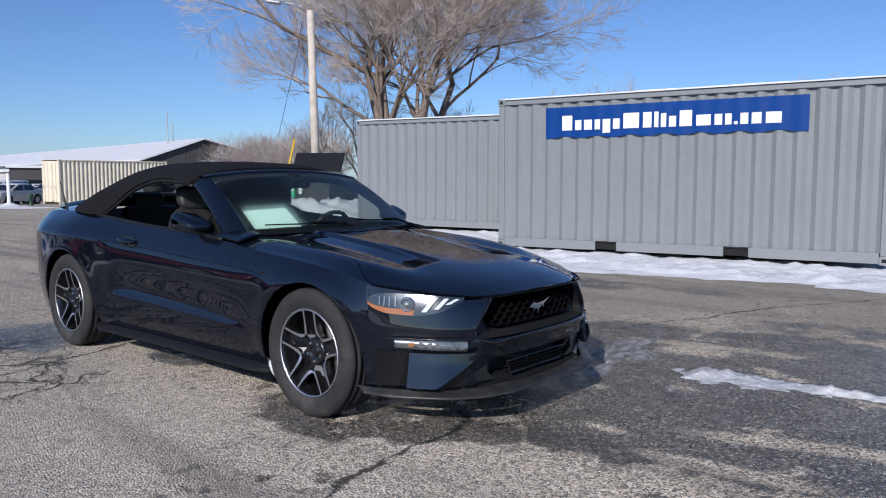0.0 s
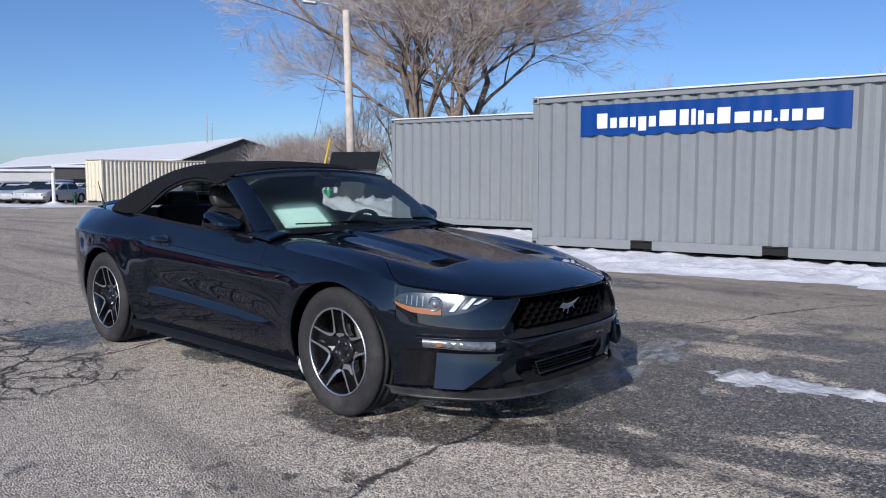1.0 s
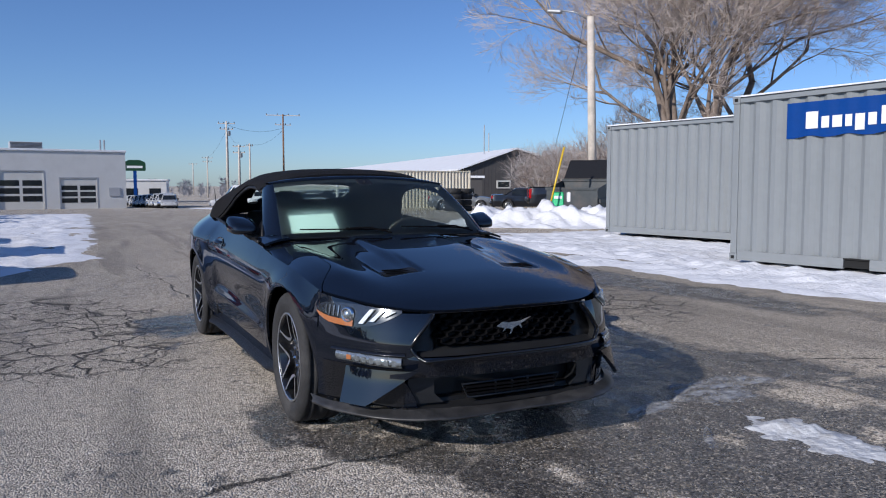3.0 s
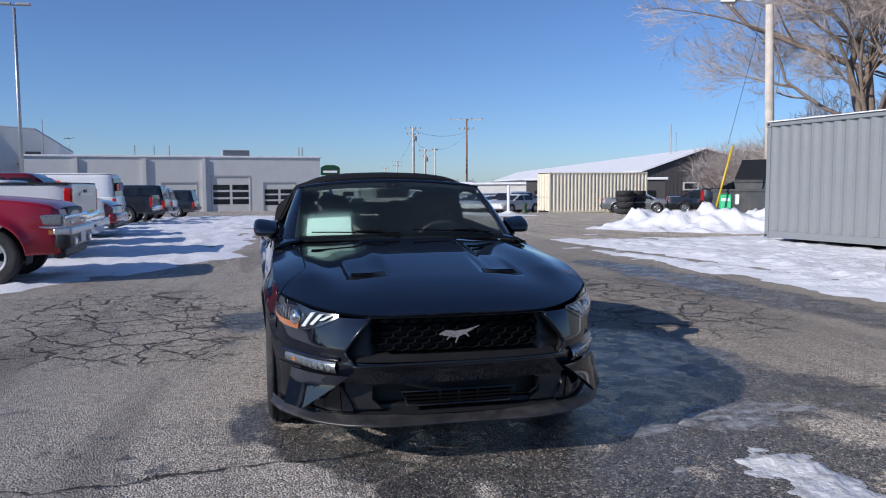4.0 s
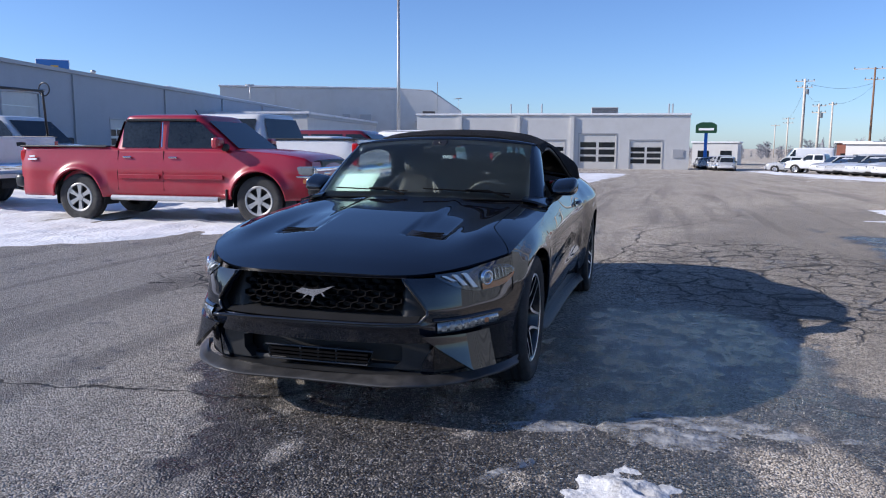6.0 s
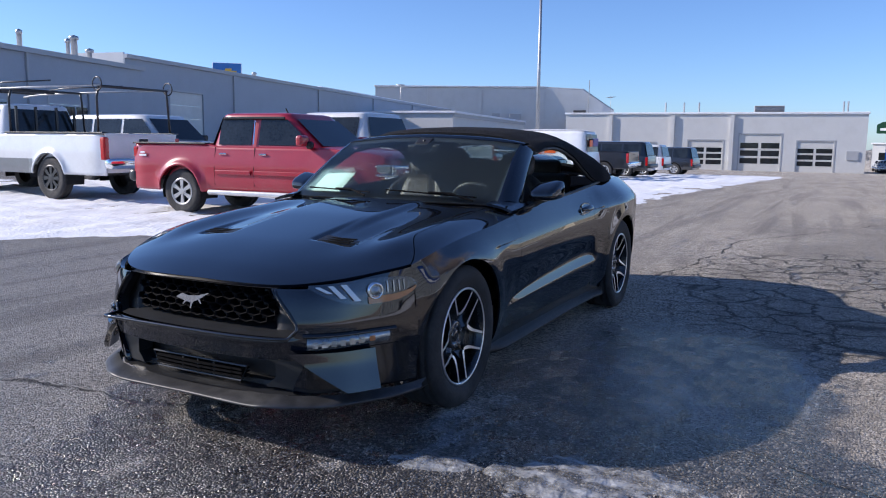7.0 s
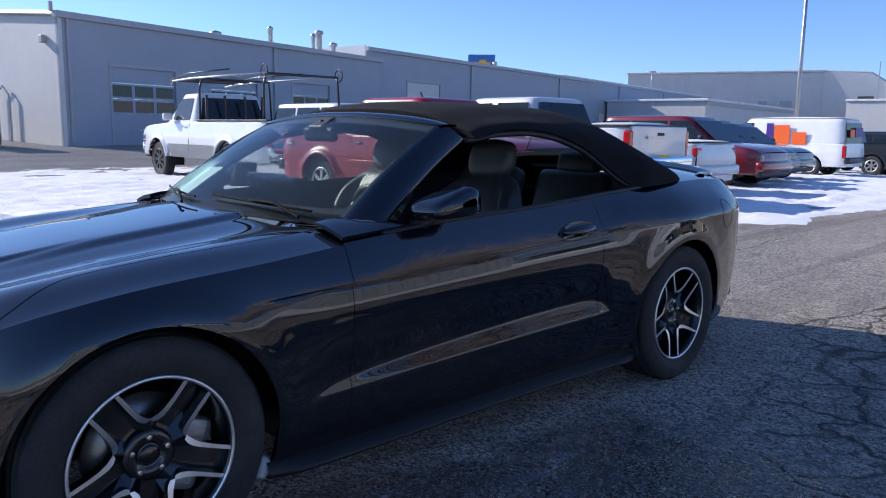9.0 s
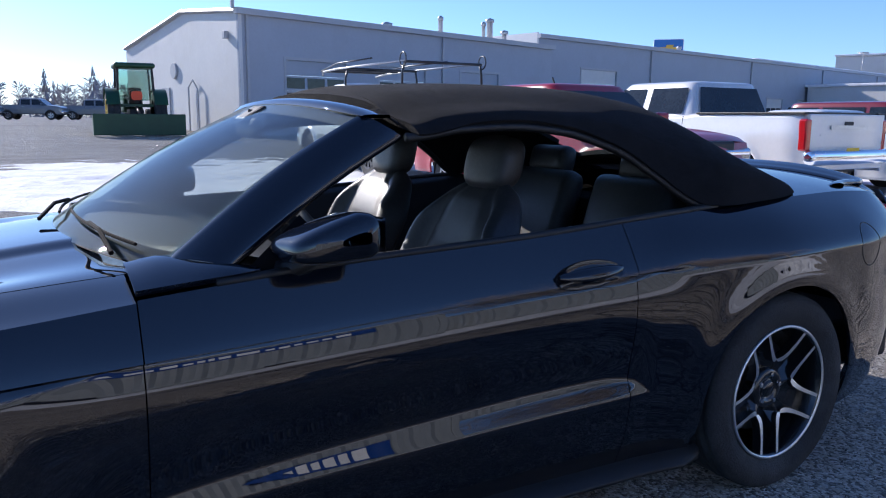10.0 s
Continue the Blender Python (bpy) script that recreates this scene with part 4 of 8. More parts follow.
for px, py, z, r, h, hood in ((-19.6, -33.2, 5.5, 0.12, 0.75, 0.03), (-22.6, -33.7, 5.6, 0.10, 0.6, 0.04), (-23.2, -34.0, 5.6, 0.17, 0.85, 0.07), (-24.6, -34.6, 5.6, 0.13, 0.35, 0.1), (-16.2, -32.6, 5.4, 0.16, 0.25, 0.12), (-47.0, -42.5, 6.1, 0.16, 0.75, 0.05), (-62.5, -47, 6.1, 0.14, 0.8, 0.0), (-66, -48, 6.1, 0.25, 0.6, 0.15)):
    roof_pipe(px, py, z, r, h, hood)


def pole_sign():
    """A dealer sign on a tall pole beyond the service building."""
    x, y = -104.0, -98.5
    t = thing("dealer_sign", "blue dealer sign with a gold emblem bar on tall posts", "sign", "", pose(x, y, ground_z(x, y), 0, 0, 133))
    top = 15.2 - ground_z(x, y)
    for q in (-1.2, 1.2):
        part("post", tube([(q, 0, 0), (q, 0, top - 3.0)], 0.22, 8), M_STEEL, t)
    part("cabinet", rounded(5.0, 0.7, 3.3, 0.12, 2, Matrix.Translation((0, 0, top - 1.6))), shader("sign_blue", (0.02, 0.16, 0.50), 0.3, 0, 0.4, vary=0.03, scale=0.6), t)
    part("cabinet_edge", rounded(5.16, 0.5, 3.46, 0.12, 2, Matrix.Translation((0, 0, top - 1.6))), M_WHITE, t)
    part("emblem_bar", prism([(-1.75, -0.32), (-0.55, -0.32), (-0.75, -0.72), (0.45, -0.72), (0.65, -0.32), (1.5, -0.32), (1.75, 0.32), (0.75, 0.32), (0.9, 0.72), (-0.3, 0.72), (-0.45, 0.32), (-1.5, 0.32)], 0.06, Matrix.Translation((0, -0.38, top - 1.6))), shader("sign_gold", (0.80, 0.48, 0.08), 0.35, 0.2), t)
    return t


pole_sign()

# ---- far buildings ----
def garage_building():
    """The low workshop that closes the lot, with glazed doors."""
    t = thing("workshop_building", "low pale grey workshop with glazed overhead doors and a snowy eave", "building")
    a, b = Vector((-102.1, -33.0)), Vector((-106.1, 5.2))
    k = 1.25
    L = (b - a).length / k
    ang = math.degrees(math.atan2((b - a).y, (b - a).x))
    F = pose(b.x, b.y, -2.1, 0, 0, ang + 180) @ Matrix.Scale(k, 4)     # local x from the open corner inwards, the face along +x
    def pl(vf, extra=None):
        flip = Matrix.Diagonal((1, -1, 1, 1))
        v, f = placed(vf, F @ flip @ (extra or Matrix.Identity(4)))
        return v, [tuple(reversed(q)) for q in f]
    doors = [(2.9, 6.4, 3.3), (7.9, 12.0, 4.0), (13.6, 17.2, 3.3), (20.6, 24.2, 3.0)]
    wall_panels(t, clad_wall(L, -0.8, 6.1, doors, 1.2), M_PALE, F @ Matrix.Diagonal((1, -1, 1, 1)), True)
    for p, q, h in doors:
        w = q - p
        m = F @ Matrix.Diagonal((1, -1, 1, 1)) @ Matrix.Translation(((p + q) / 2, 0, 0.02))
        overhead_door(t, m, w, h, M_DOORW, 5, 2, (1, 2, 3))
    for x in (12.8, 18.9, 25.6):
        part("pilaster", pl(_b(x, -0.12, 3.0, 0.4, 0.25, 6.0)), M_PALE, t)
    part("eave_snow", pl(_b(L / 2, 0.2, 6.2, L + 0.2, 0.7, 0.22)), M_SNOW, t, bevel=0.05)
    part("side_wall", pl(_b(0.07, 8, 2.7, 0.13, 15.8, 6.9)), M_PALE, t)
    part("roof", pl(_b(L / 2, 8, 6.12, L - 0.2, 15.6, 0.1)), M_ROOFW, t)
    part("roof_unit", pl(_b(9.2, 3.0, 6.7, 3.0, 2.0, 0.75)), M_TRIMGREY, t, bevel=0.05)
    part("roof_unit_slats", pl(joined(*[_b(9.2, 1.98, 6.45 + 0.13 * i, 2.9, 0.05, 0.05) for i in range(5)])), M_DKGREY, t)
    for x in (2.0, 1.6, 16.4, 18.0, 20.0):
        part("roof_pipe", pl(lathe([(0.09, 6.1), (0.09, 7.5), (0.01, 7.52)], 8, "z"), Matrix.Translation((x, 3, 0))), M_STEEL, t)
    part("wall_panel", pl(_b(1.2, -0.05, 1.9, 1.1, 0.1, 0.9)), M_TRIMGREY, t)
    return t


garage_building()


def tall_building():
    t = thing("showroom_building", "taller pale grey building with a sloping side roofline", "building")
    a, b = Vector((-108.0, -69.0)), Vector((-119.6, -42.6))
    L = (b - a).length
    ang = math.degrees(math.atan2((b - a).y, (b - a).x))
    F = pose(a.x, a.y, -2.3, 0, 0, ang)     # local y runs into the building
    H = 13.0
    wall_panels(t, clad_wall(L, -0.5, H, (), 1.5), M_PALE, F)
    part("parapet_snow", placed(_b(L / 2, 0, H + 0.1, L + 0.4, 0.5, 0.26), F), M_SNOW, t, bevel=0.05)
    for q in (0.30, 0.62):
        part("pilaster", placed(_b(L * q, -0.12, H / 2, 0.55, 0.3, H - 0.2), F), M_PALE, t)
    for x, w in ((L - 5.0, 1.9), (L - 8.2, 1.3)):
        part("window_unit", placed(_b(x, -0.45, 8.0, w, 0.9, 1.35), F), M_TRIMGREY, t, bevel=0.05)
    side = math.degrees(math.atan2(11.0, -3.1))
    G = pose(b.x, b.y, -2.3, 0, 0, side)
    part("side_wall", prism([(0, -0.5), (11.4, -0.5), (11.4, 9.2), (6.3, 12.6), (0, H)], 0.25, G), M_PALE, t)
    part("side_trim", tube([tuple(G @ Vector(p)) for p in ((0, 0.1, H + 0.05), (6.3, 0.1, 12.7), (11.4, 0.1, 9.25))], 0.13, 4), M_TRIMGREY, t)
    part("roof", placed(_b(L / 2, 9, H - 0.1, L, 18, 0.12), F), M_ROOFW, t)
    part("air_unit", rounded(2.1, 1.4, 1.6, 0.08, 1, G @ Matrix.Translation((5.9, -1.6, 8.4))), M_DKGREY, t)
    part("unit_shelf", placed(_b(5.6, -1.4, 7.5, 4.0, 2.6, 0.14), G), M_TRIMGREY, t)
    part("mast", tube([tuple(G @ Vector((7.3, -0.4, 7.4))), tuple(G @ Vector((7.3, -0.4, 14.2)))], 0.07, 6), M_STEEL, t)
    part("wall_lamp", placed(_b(8.4, -1.2, 6.3, 0.7, 0.7, 0.7), G), M_DKGREY, t, bevel=0.05)
    return t


tall_building()


def low_annex():
    """A low flat-roofed annex before the taller building."""
    t = thing("annex_building", "low pale annex with a snowy flat roof", "building")
    a, b = Vector((-66.0, -33.0)), Vector((-98.5, -38.0))
    L = (b - a).length
    F = pose(a.x, a.y, -1.6, 0, 0, math.degrees(math.atan2((b - a).y, (b - a).x)))
    wall_panels(t, clad_wall(L, -0.5, 5.9, [(6, 9, 3.2)], 1.5), M_PALE, F)
    overhead_door(t, F @ Matrix.Translation((7.5, 0, 0.0)), 3.0, 3.15, M_DOORW, 5, 3, ())
    part("end_wall", placed(_b(L - 0.08, 5.1, 2.7, 0.14, 9.9, 6.4), F), M_PALE, t)
    part("end_wall", placed(_b(0.08, 5.1, 2.7, 0.14, 9.9, 6.4), F), M_PALE, t)
    part("roof_snow", placed(_b(L / 2, 5.0, 6.02, L + 0.4, 10.6, 0.24), F), M_SNOW, t, bevel=0.05)
    part("fascia", placed(_b(L / 2, -0.12, 5.72, L + 0.2, 0.1, 0.36), F), M_TRIMGREY, t)
    return t


low_annex()


def aerial(x, y, z):
    v = joined(tube([(0, 0, -0.5), (0, 0, 2.2)], 0.03, 5), tube([(-1.4, 0, 2.1), (1.4, 0, 2.1)], 0.03, 5), *[tube([(q, -0.5, 2.1), (q, 0.5, 2.1)], 0.02, 4) for q in (-1.2, -0.6, 0, 0.6, 1.2)])
    ob = new("roof_aerial", mesh_of("roof_aerial", *v, M_STEEL))
    ob.matrix_basis = pose(x, y, z, 0, 0, 30)
    tagged(ob, "thin metal television aerial on a roof", "aerial", "roof aerials")


aerial(-78.5, -46.6, 6.2)
aerial(-122.0, -32.0, 7.0)


def barn():
    """The dark gabled shed behind the buff container, with a snowy roof."""
    t = thing("gabled_shed", "dark brown metal shed with a long snow-covered roof", "building")
    # gable end faces the lot, its long roof runs away to the left
    G = pose(-97.0, 51.8, -2.3, 0, 0, 81) @ Matrix.Scale(1.62, 4)
    W, L = 14.2, 110.0
    part("gable_wall", prism([(0, -0.6), (W, -0.6), (W, 3.2), (W * 0.36, 5.5), (0, 3.75)], 0.2, G), M_DKGREY, t)
    for i in range(40):
        x = (i + 0.5) * W / 40
        top = 3.75 + (5.5 - 3.75) * x / (W * 0.36) if x < W * 0.36 else 5.5 - (5.5 - 3.2) * (x - W * 0.36) / (W * 0.64)
        part("cladding_rib", placed(_b(x, -0.115, (top - 0.6) / 2, 0.06, 0.03, top + 0.5), G), M_DKGREY, t)
    part("side_wall", placed(_b(0.1, L / 2, 1.4, 0.2, L, 4.1), G), M_PALE, t)
    roof = [tuple(G @ Vector(p)) for p in ((-0.7, -0.5, 3.62), (W * 0.36, -0.5, 5.65), (W + 0.6, -0.5, 3.15), (-0.7, L, 3.62), (W * 0.36, L, 5.65), (W + 0.6, L, 3.15))]
    roof += [(p[0], p[1], p[2] - 0.22) for p in roof]
    part("roof", (roof, [(0, 3, 4, 1), (1, 4, 5, 2), (6, 7, 10, 9), (7, 8, 11, 10), (0, 1, 7, 6), (1, 2, 8, 7), (0, 6, 9, 3), (2, 5, 11, 8), (3, 9, 10, 4), (4, 10, 11, 5)]), M_ROOFW, t)
    for x, z, w in ((3.9, 2.2, 1.4), (9.4, 2.2, 1.4)):
        f = part("window_frame", placed(_b(x, -0.16, z, w, 0.1, 0.75), G), M_DOORW, t)
        part("window_pane", placed(_b(x, -0.22, z, w - 0.25, 0.03, 0.5), G), M_TINT, f)
    for x, h in ((4.2, 2.6), (4.7, 1.8)):
        part("flue", tube([tuple(G @ Vector((x, 6, 5.0))), tuple(G @ Vector((x, 6, 5.6 + h)))], 0.09, 8), M_STEEL, t)
    return t


barn()


def plain_building(name, label, x, y, w, d, h, turn, wall, roof, windows=0, drop=0.0):
    t = thing(name, label, "building", "far buildings", pose(x, y, ground_z(x, y) - 0.3 + drop, 0, 0, turn))
    part("wall", boxes((0, 0, h / 2, w, d, h)), wall, t)
    part("roof", boxes((0, 0, h + 0.12, w + 0.6, d + 0.6, 0.28)), roof, t, bevel=0.04)
    for i in range(windows):
        px = -w / 2 + (i + 0.5) * w / windows
        part("window", boxes((px, -d / 2 - 0.02, h * 0.52, w / windows * 0.5, 0.06, h * 0.3)), M_TINT, t)
    return t


M_BRICK = shader("red_brick_far", (0.24, 0.09, 0.06), 0.8, vary=0.1, scale=1)
plain_building("low_shop", "low pale shop with a snowy flat roof, far off", -98, 30, 11, 10, 3.7, 60, M_PALE, M_SNOW, 3)
plain_building("low_shop", "low grey-brown warehouse with a snowy roof, far off", -84, 38, 16, 12, 3.8, 66, M_DKGREY, M_ROOFW, 4)
plain_building("brick_house", "red brick house end with a white roof, far off", -112, 27.5, 4, 8, 4.2, 70, M_BRICK, M_SNOW, 2)
plain_building("low_shop", "white box trailer shed with a flat roof, far off", -72.5, 32.5, 7, 4, 3.2, 70, M_PALE, M_SNOW, 0)
plain_building("corner_office", "small pale office beyond the workshop", -169, 13, 9, 9, 4.9, 80, M_PALE, M_SNOW, 2)


# ---- poles and lamps ----
def lot_light():
    """A tall steel lamp post among the parked cars."""
    x, y = -42.6, -15.15
    t = thing("lot_lamp", "tall slim galvanised lamp post with twin heads", "street lamp", "", pose(x, y, ground_z(x, y)))
    part("pole", tube([(0, 0, 0), (0, 0, 6), (0, 0, 12.0)], 0.1, 10, True, [0.13, 0.11, 0.08]), M_STEEL, t, shade=True)
    part("base", lathe([(0.0, 0.7), (0.3, 0.7), (0.3, 0.0)], 16, "z"), M_PALE, t)
    for s in (-1, 1):
        part("lamp_head", rounded(0.75, 0.34, 0.14, 0.04, 2, pose(0.0, s * 0.5, 12.2, 0, 0, 90)), M_TRIMGREY, t)
    part("cross_arm", tube([(0, -0.4, 12.15), (0, 0.4, 12.15)], 0.05, 6), M_STEEL, t)
    return t


lot_light()


def wooden_lamp():
    x, y = -20.0, 17.35
    m = lean(pose(x, y, ground_z(x, y) - 0.05, 0, 0, 0), 1.0, -1.2)
    t = thing("wooden_lamp_post", "pale wooden lamp post with a curved arm", "street lamp", "", m)
    part("pole", tube([(0, 0, 0), (0, 0, 4), (0, 0, 8.1)], 0.17, 12, True, [0.19, 0.17, 0.14]), M_WOOD, t, shade=True)
    part("arm", tube([(0, 0, 7.95), (-0.45, -0.45, 8.35), (-0.8, -0.85, 8.45)], 0.035, 8), M_STEEL, t, shade=True)
    part("lamp_head", rounded(0.6, 0.26, 0.14, 0.05, 2, pose(-1.0, -1.05, 8.44, 0, 8, 45)), M_STEEL, t)
    part("cable", tube([(-0.2, -0.2, 8.0), (-0.35, -0.4, 6.6), (-0.7, -0.8, 4.6), (-1.0, -1.1, 3.0)], 0.009, 5), M_TRIM, t)
    return t


wooden_lamp()


def utility_pole(x, y, h, wood, arms, lean_deg=0.0, turn=0, gear=True):
    t = thing("utility_pole", "tall wooden utility pole with cross arms and insulators", "utility pole", "utility poles", lean(pose(x, y, ground_z(x, y) - 0.3, 0, 0, turn), lean_deg, 0))
    part("pole", tube([(0, 0, 0), (0, 0, h)], 0.2, 10, True, [0.22, 0.15]), wood, t, shade=True)
    for z, w in arms:
        part("cross_arm", boxes((0, 0.18, z, w, 0.12, 0.14)), M_WOOD, t)
        for k in range(4):
            part("insulator", lathe([(0.0, 0.28), (0.06, 0.24), (0.09, 0.12), (0.05, 0.0)], 8, "z"), M_DKGREY, t).matrix_basis = Matrix.Translation((-w / 2 + 0.15 + k * (w - 0.3) / 3, 0.18, z + 0.07))
    if gear:
        part("transformer", lathe([(0.0, 0.9), (0.26, 0.86), (0.28, 0.1), (0.0, 0.0)], 14, "z"), M_GREYP, t).matrix_basis = Matrix.Translation((0.45, 0, h - 2.6))
        part("conduit", tube([(0.2, 0, 0), (0.22, 0, h - 2)], 0.06, 6), M_GREYP, t)
    return t


utility_pole(-136, 24.1, 15.4, M_WOOD, ((15.0, 3.0), (14.0, 2.4)), 0.6, 80)
utility_pole(-140, 35.4, 17.4, M_WOODB, ((17.2, 6.4), (15.4, 3.0)), 1.0, 80, False)
utility_pole(-150, 29.0, 12.0, M_WOOD, ((11.6, 2.4), (10.4, 2.4)), 0.3, 75)
utility_pole(-154, 32.0, 12.5, M_WOOD, ((12, 1.4),), 0.8, 75, False)
utility_pole(-220, 34, 12, M_WOOD, ((11.6, 3), (10.5, 2.6)), 0, 75, False)
utility_pole(-290, 40, 12, M_WOOD, ((11.6, 3),), 0, 75, False)


def wires():
    for a, b in (((-136, 24.1, 12.0), (-140, 35.4, 12.0)), ((-136, 24.1, 11.4), (-150, 29.0, 9.6)), ((-140, 35.4, 11.6), (-154, 32, 9.4)), ((-136, 24.1, 11.0), (-220, 34, 9))):
        A, B = Vector(a), Vector(b)
        pts = [tuple(A.lerp(B, i / 12) - Vector((0, 0, 1.0 * 4 * (i / 12) * (1 - i / 12)))) for i in range(13)]
        ob = new("overhead_wire", mesh_of("overhead_wire", *tube(pts, 0.02, 4), M_TRIM))
        tagged(ob, "thin dark sagging overhead wire between the poles", "wire", "overhead wires")


wires()


def roadside_sign():
    x, y = -150, 9.6
    t = thing("roadside_sign", "green roadside shop sign on a blue pole, far off", "sign", "", pose(x, y, ground_z(x, y), 0, 0, 85) @ Matrix.Scale(1.2, 4))
    part("pole", boxes((0, 0, 2.7, 0.5, 0.4, 5.4)), M_BLUE, t)
    part("cabinet", prism(round_outline([(-1.6, 5.3), (1.6, 5.3), (1.6, 6.6), (0.8, 7.0), (-0.8, 7.0), (-1.6, 6.6)], 0.2), 0.5), M_GREEN, t)
    part("lettering_bar", boxes((0, -0.27, 5.9, 2.3, 0.04, 0.36)), M_WHITE, t)
    return t


roadside_sign()


# ---- bare trees ----
def bare_tree(seed, height, spread_deg, levels, trunk_r, forks=(3, 4), stems=1, bend=0.25, ratio=0.72, first=0.28, lift=0.05, tilts=(0.12, 0.34), keep=0.62):
    """Trunk and twigs of a leafless tree, as two lists of tapered limbs."""
    rnd = random.Random(seed)
    thick, fine = [], []

    def limb(p, d, length, r, level):
        n = 4 if level < 3 else 3
        pts, rad = [p], [r]
        for i in range(n):
            d = (d + Vector((rnd.gauss(0, 1), rnd.gauss(0, 1), rnd.gauss(0, 0.6))) * bend * 0.35 + Vector((0, 0, lift))).normalized()
            p = p + d * (length / n)
            pts.append(p)
            rad.append(r * (1 - 0.45 * (i + 1) / n))
        sides = 8 if level == 0 else 6 if level == 1 else 4 if level < 4 else 3
        (thick if level < 3 else fine).append(tube(pts, r, sides, False, rad))
        if level >= levels:
            return
        kids = rnd.randint(*forks) + (1 if level >= 2 else 0)
        for k in range(kids):
            at = rnd.uniform(0.35 if level else 0.55, 1.0) if k else 1.0
            i = min(n - 1, int(at * n))
            q = pts[i].lerp(pts[i + 1], at * n - i) if at < 1 else pts[-1]
            side = Vector((rnd.gauss(0, 1), rnd.gauss(0, 1), rnd.gauss(0.15, 0.6)))
            side = (side - d * side.dot(d)).normalized()
            ang = radians(rnd.uniform(0.45, 1.15) * spread_deg)
            nd = (d * math.cos(ang) + side * math.sin(ang)).normalized()
            limb(q, nd, length * ratio * rnd.uniform(0.75, 1.15), max(rad[i] * (keep if k else 0.85), 0.006), level + 1)

    for s in range(stems):
        a = 2 * math.pi * s / max(stems, 1) + rnd.uniform(-0.4, 0.4)
        tilt = 0.0 if stems == 1 else rnd.uniform(*tilts)
        limb(Vector((0.42 * math.cos(a) * (stems > 1), 0.42 * math.sin(a) * (stems > 1), -0.2)), Vector((math.cos(a) * tilt, math.sin(a) * tilt, 1)).normalized(), height * first, trunk_r, 0)
    return joined(*thick), joined(*fine)


def tree_thing(name, label, seed, m, bark, twig, *args, **kw):
    a, b = bare_tree(seed, *args, **kw)
    t = thing(name, label, "tree", "bare trees", m)
    part("trunk", a, bark, t, shade=True)
    part("crown", b, twig, t)
    return t


tree_thing("bare_tree", "large leafless tree with several stems behind the containers", 7, pose(-21.0, 24.0, 0, 0, 0, 40), M_BARK, M_TWIG, 16.5, 44, 6, 0.26, (4, 4), stems=6, bend=0.34, ratio=0.66, first=0.40, lift=0.03, tilts=(0.04, 0.30), keep=0.56)
small = tree_thing("bare_tree", "smaller leafless tree with pale fine twigs", 11, pose(-29, 27.5, 0), M_BARK, M_TWIG, 8.0, 36, 5, 0.14, (3, 4), stems=3, bend=0.35, ratio=0.74, first=0.3)
for x, y, s, a in ((-26, 31.5, 0.9, 70), (-14.5, 30.5, 0.95, 130), (-8.6, 51.0, 1.25, 200), (-75, 55, 1.1, 20), (-118, 62, 1.2, 90)):
    c = copy_thing(small, pose(x, y, ground_z(x, y), 0, 0, a))
    c.scale = (s, s, s)
shrub = tree_thing("bare_shrub", "dense brown leafless shrub dusted with snow", 23, pose(-44, 33, -0.9), M_TWIGS, M_TWIGS, 4.6, 46, 4, 0.07, (4, 4), stems=6, bend=0.5, ratio=0.78, first=0.3)
rs = random.Random(5)
for i in range(15):
    x, y = -38 - 1.5 * i + rs.uniform(-2, 2), 30.5 + 0.95 * i + rs.uniform(-2.5, 2.5)
    c = copy_thing(shrub, pose(x, y, ground_z(x, y), 0, 0, rs.uniform(0, 360)))
    k = rs.uniform(1.05, 1.5)
    c.scale = (k, k, k)


def far_woods(name, label, arc0, arc1, r0, r1, h, n, seed, conifer=0.2):
    """A hazy belt of bare trees at the horizon, one mesh."""
    rnd = random.Random(seed)
    pieces = []
    for i in range(n):
        a, r = radians(rnd.uniform(arc0, arc1)), rnd.uniform(r0, r1)
        x, y = r * math.cos(a), r * math.sin(a)
        z = ground_z(x, y) - 0.5
        hh = h * rnd.uniform(0.45, 1.15)
        if rnd.random() < conifer:
            for k in range(7):
                q = k / 7
                w = hh * 0.2 * (1 - q) + 0.2
                for e in range(7):
                    t = rnd.uniform(0, 6.28)
                    pieces.append(([(x, y, z + hh * (q + 0.16)), (x + w * math.cos(t), y + w * math.sin(t), z + hh * q * 0.95), (x + w * math.cos(t + 0.6), y + w * math.sin(t + 0.6), z + hh * q * 0.95)], [(0, 1, 2)]))
        else:
            pieces.append(tube([(x, y, z), (x, y, z + hh * 0.6)], hh * 0.02, 3, False))
            for k in range(110):
                q = rnd.uniform(0.12, 0.8)
                t, e = rnd.uniform(0, 6.28), rnd.uniform(0.2, 1.0)
                b = Vector((x, y, z + hh * q))
                tip = b + Vector((math.cos(t) * 0.26 * e, math.sin(t) * 0.26 * e, rnd.uniform(0.05, 0.22))) * hh
                sd = Vector((-math.sin(t), math.cos(t), 0)) * hh * 0.011
                pieces.append(([tuple(b), tuple(tip), tuple(b.lerp(tip, 0.55) + sd + Vector((0, 0, 0.03 * hh)))], [(0, 1, 2)]))
    ob = new(name, mesh_of(name, *joined(*pieces), M_FAR, False))
    return tagged(ob, label, "woods", kind="stuff")


far_woods("far_woods", "hazy grey belt of bare trees on the horizon", 150, 200, 230, 330, 7, 220, 3, 0.05)
far_woods("far_woods", "hazy belt of bare trees and firs beyond the lot", -125, -80, 130, 210, 8, 260, 4, 0.25)

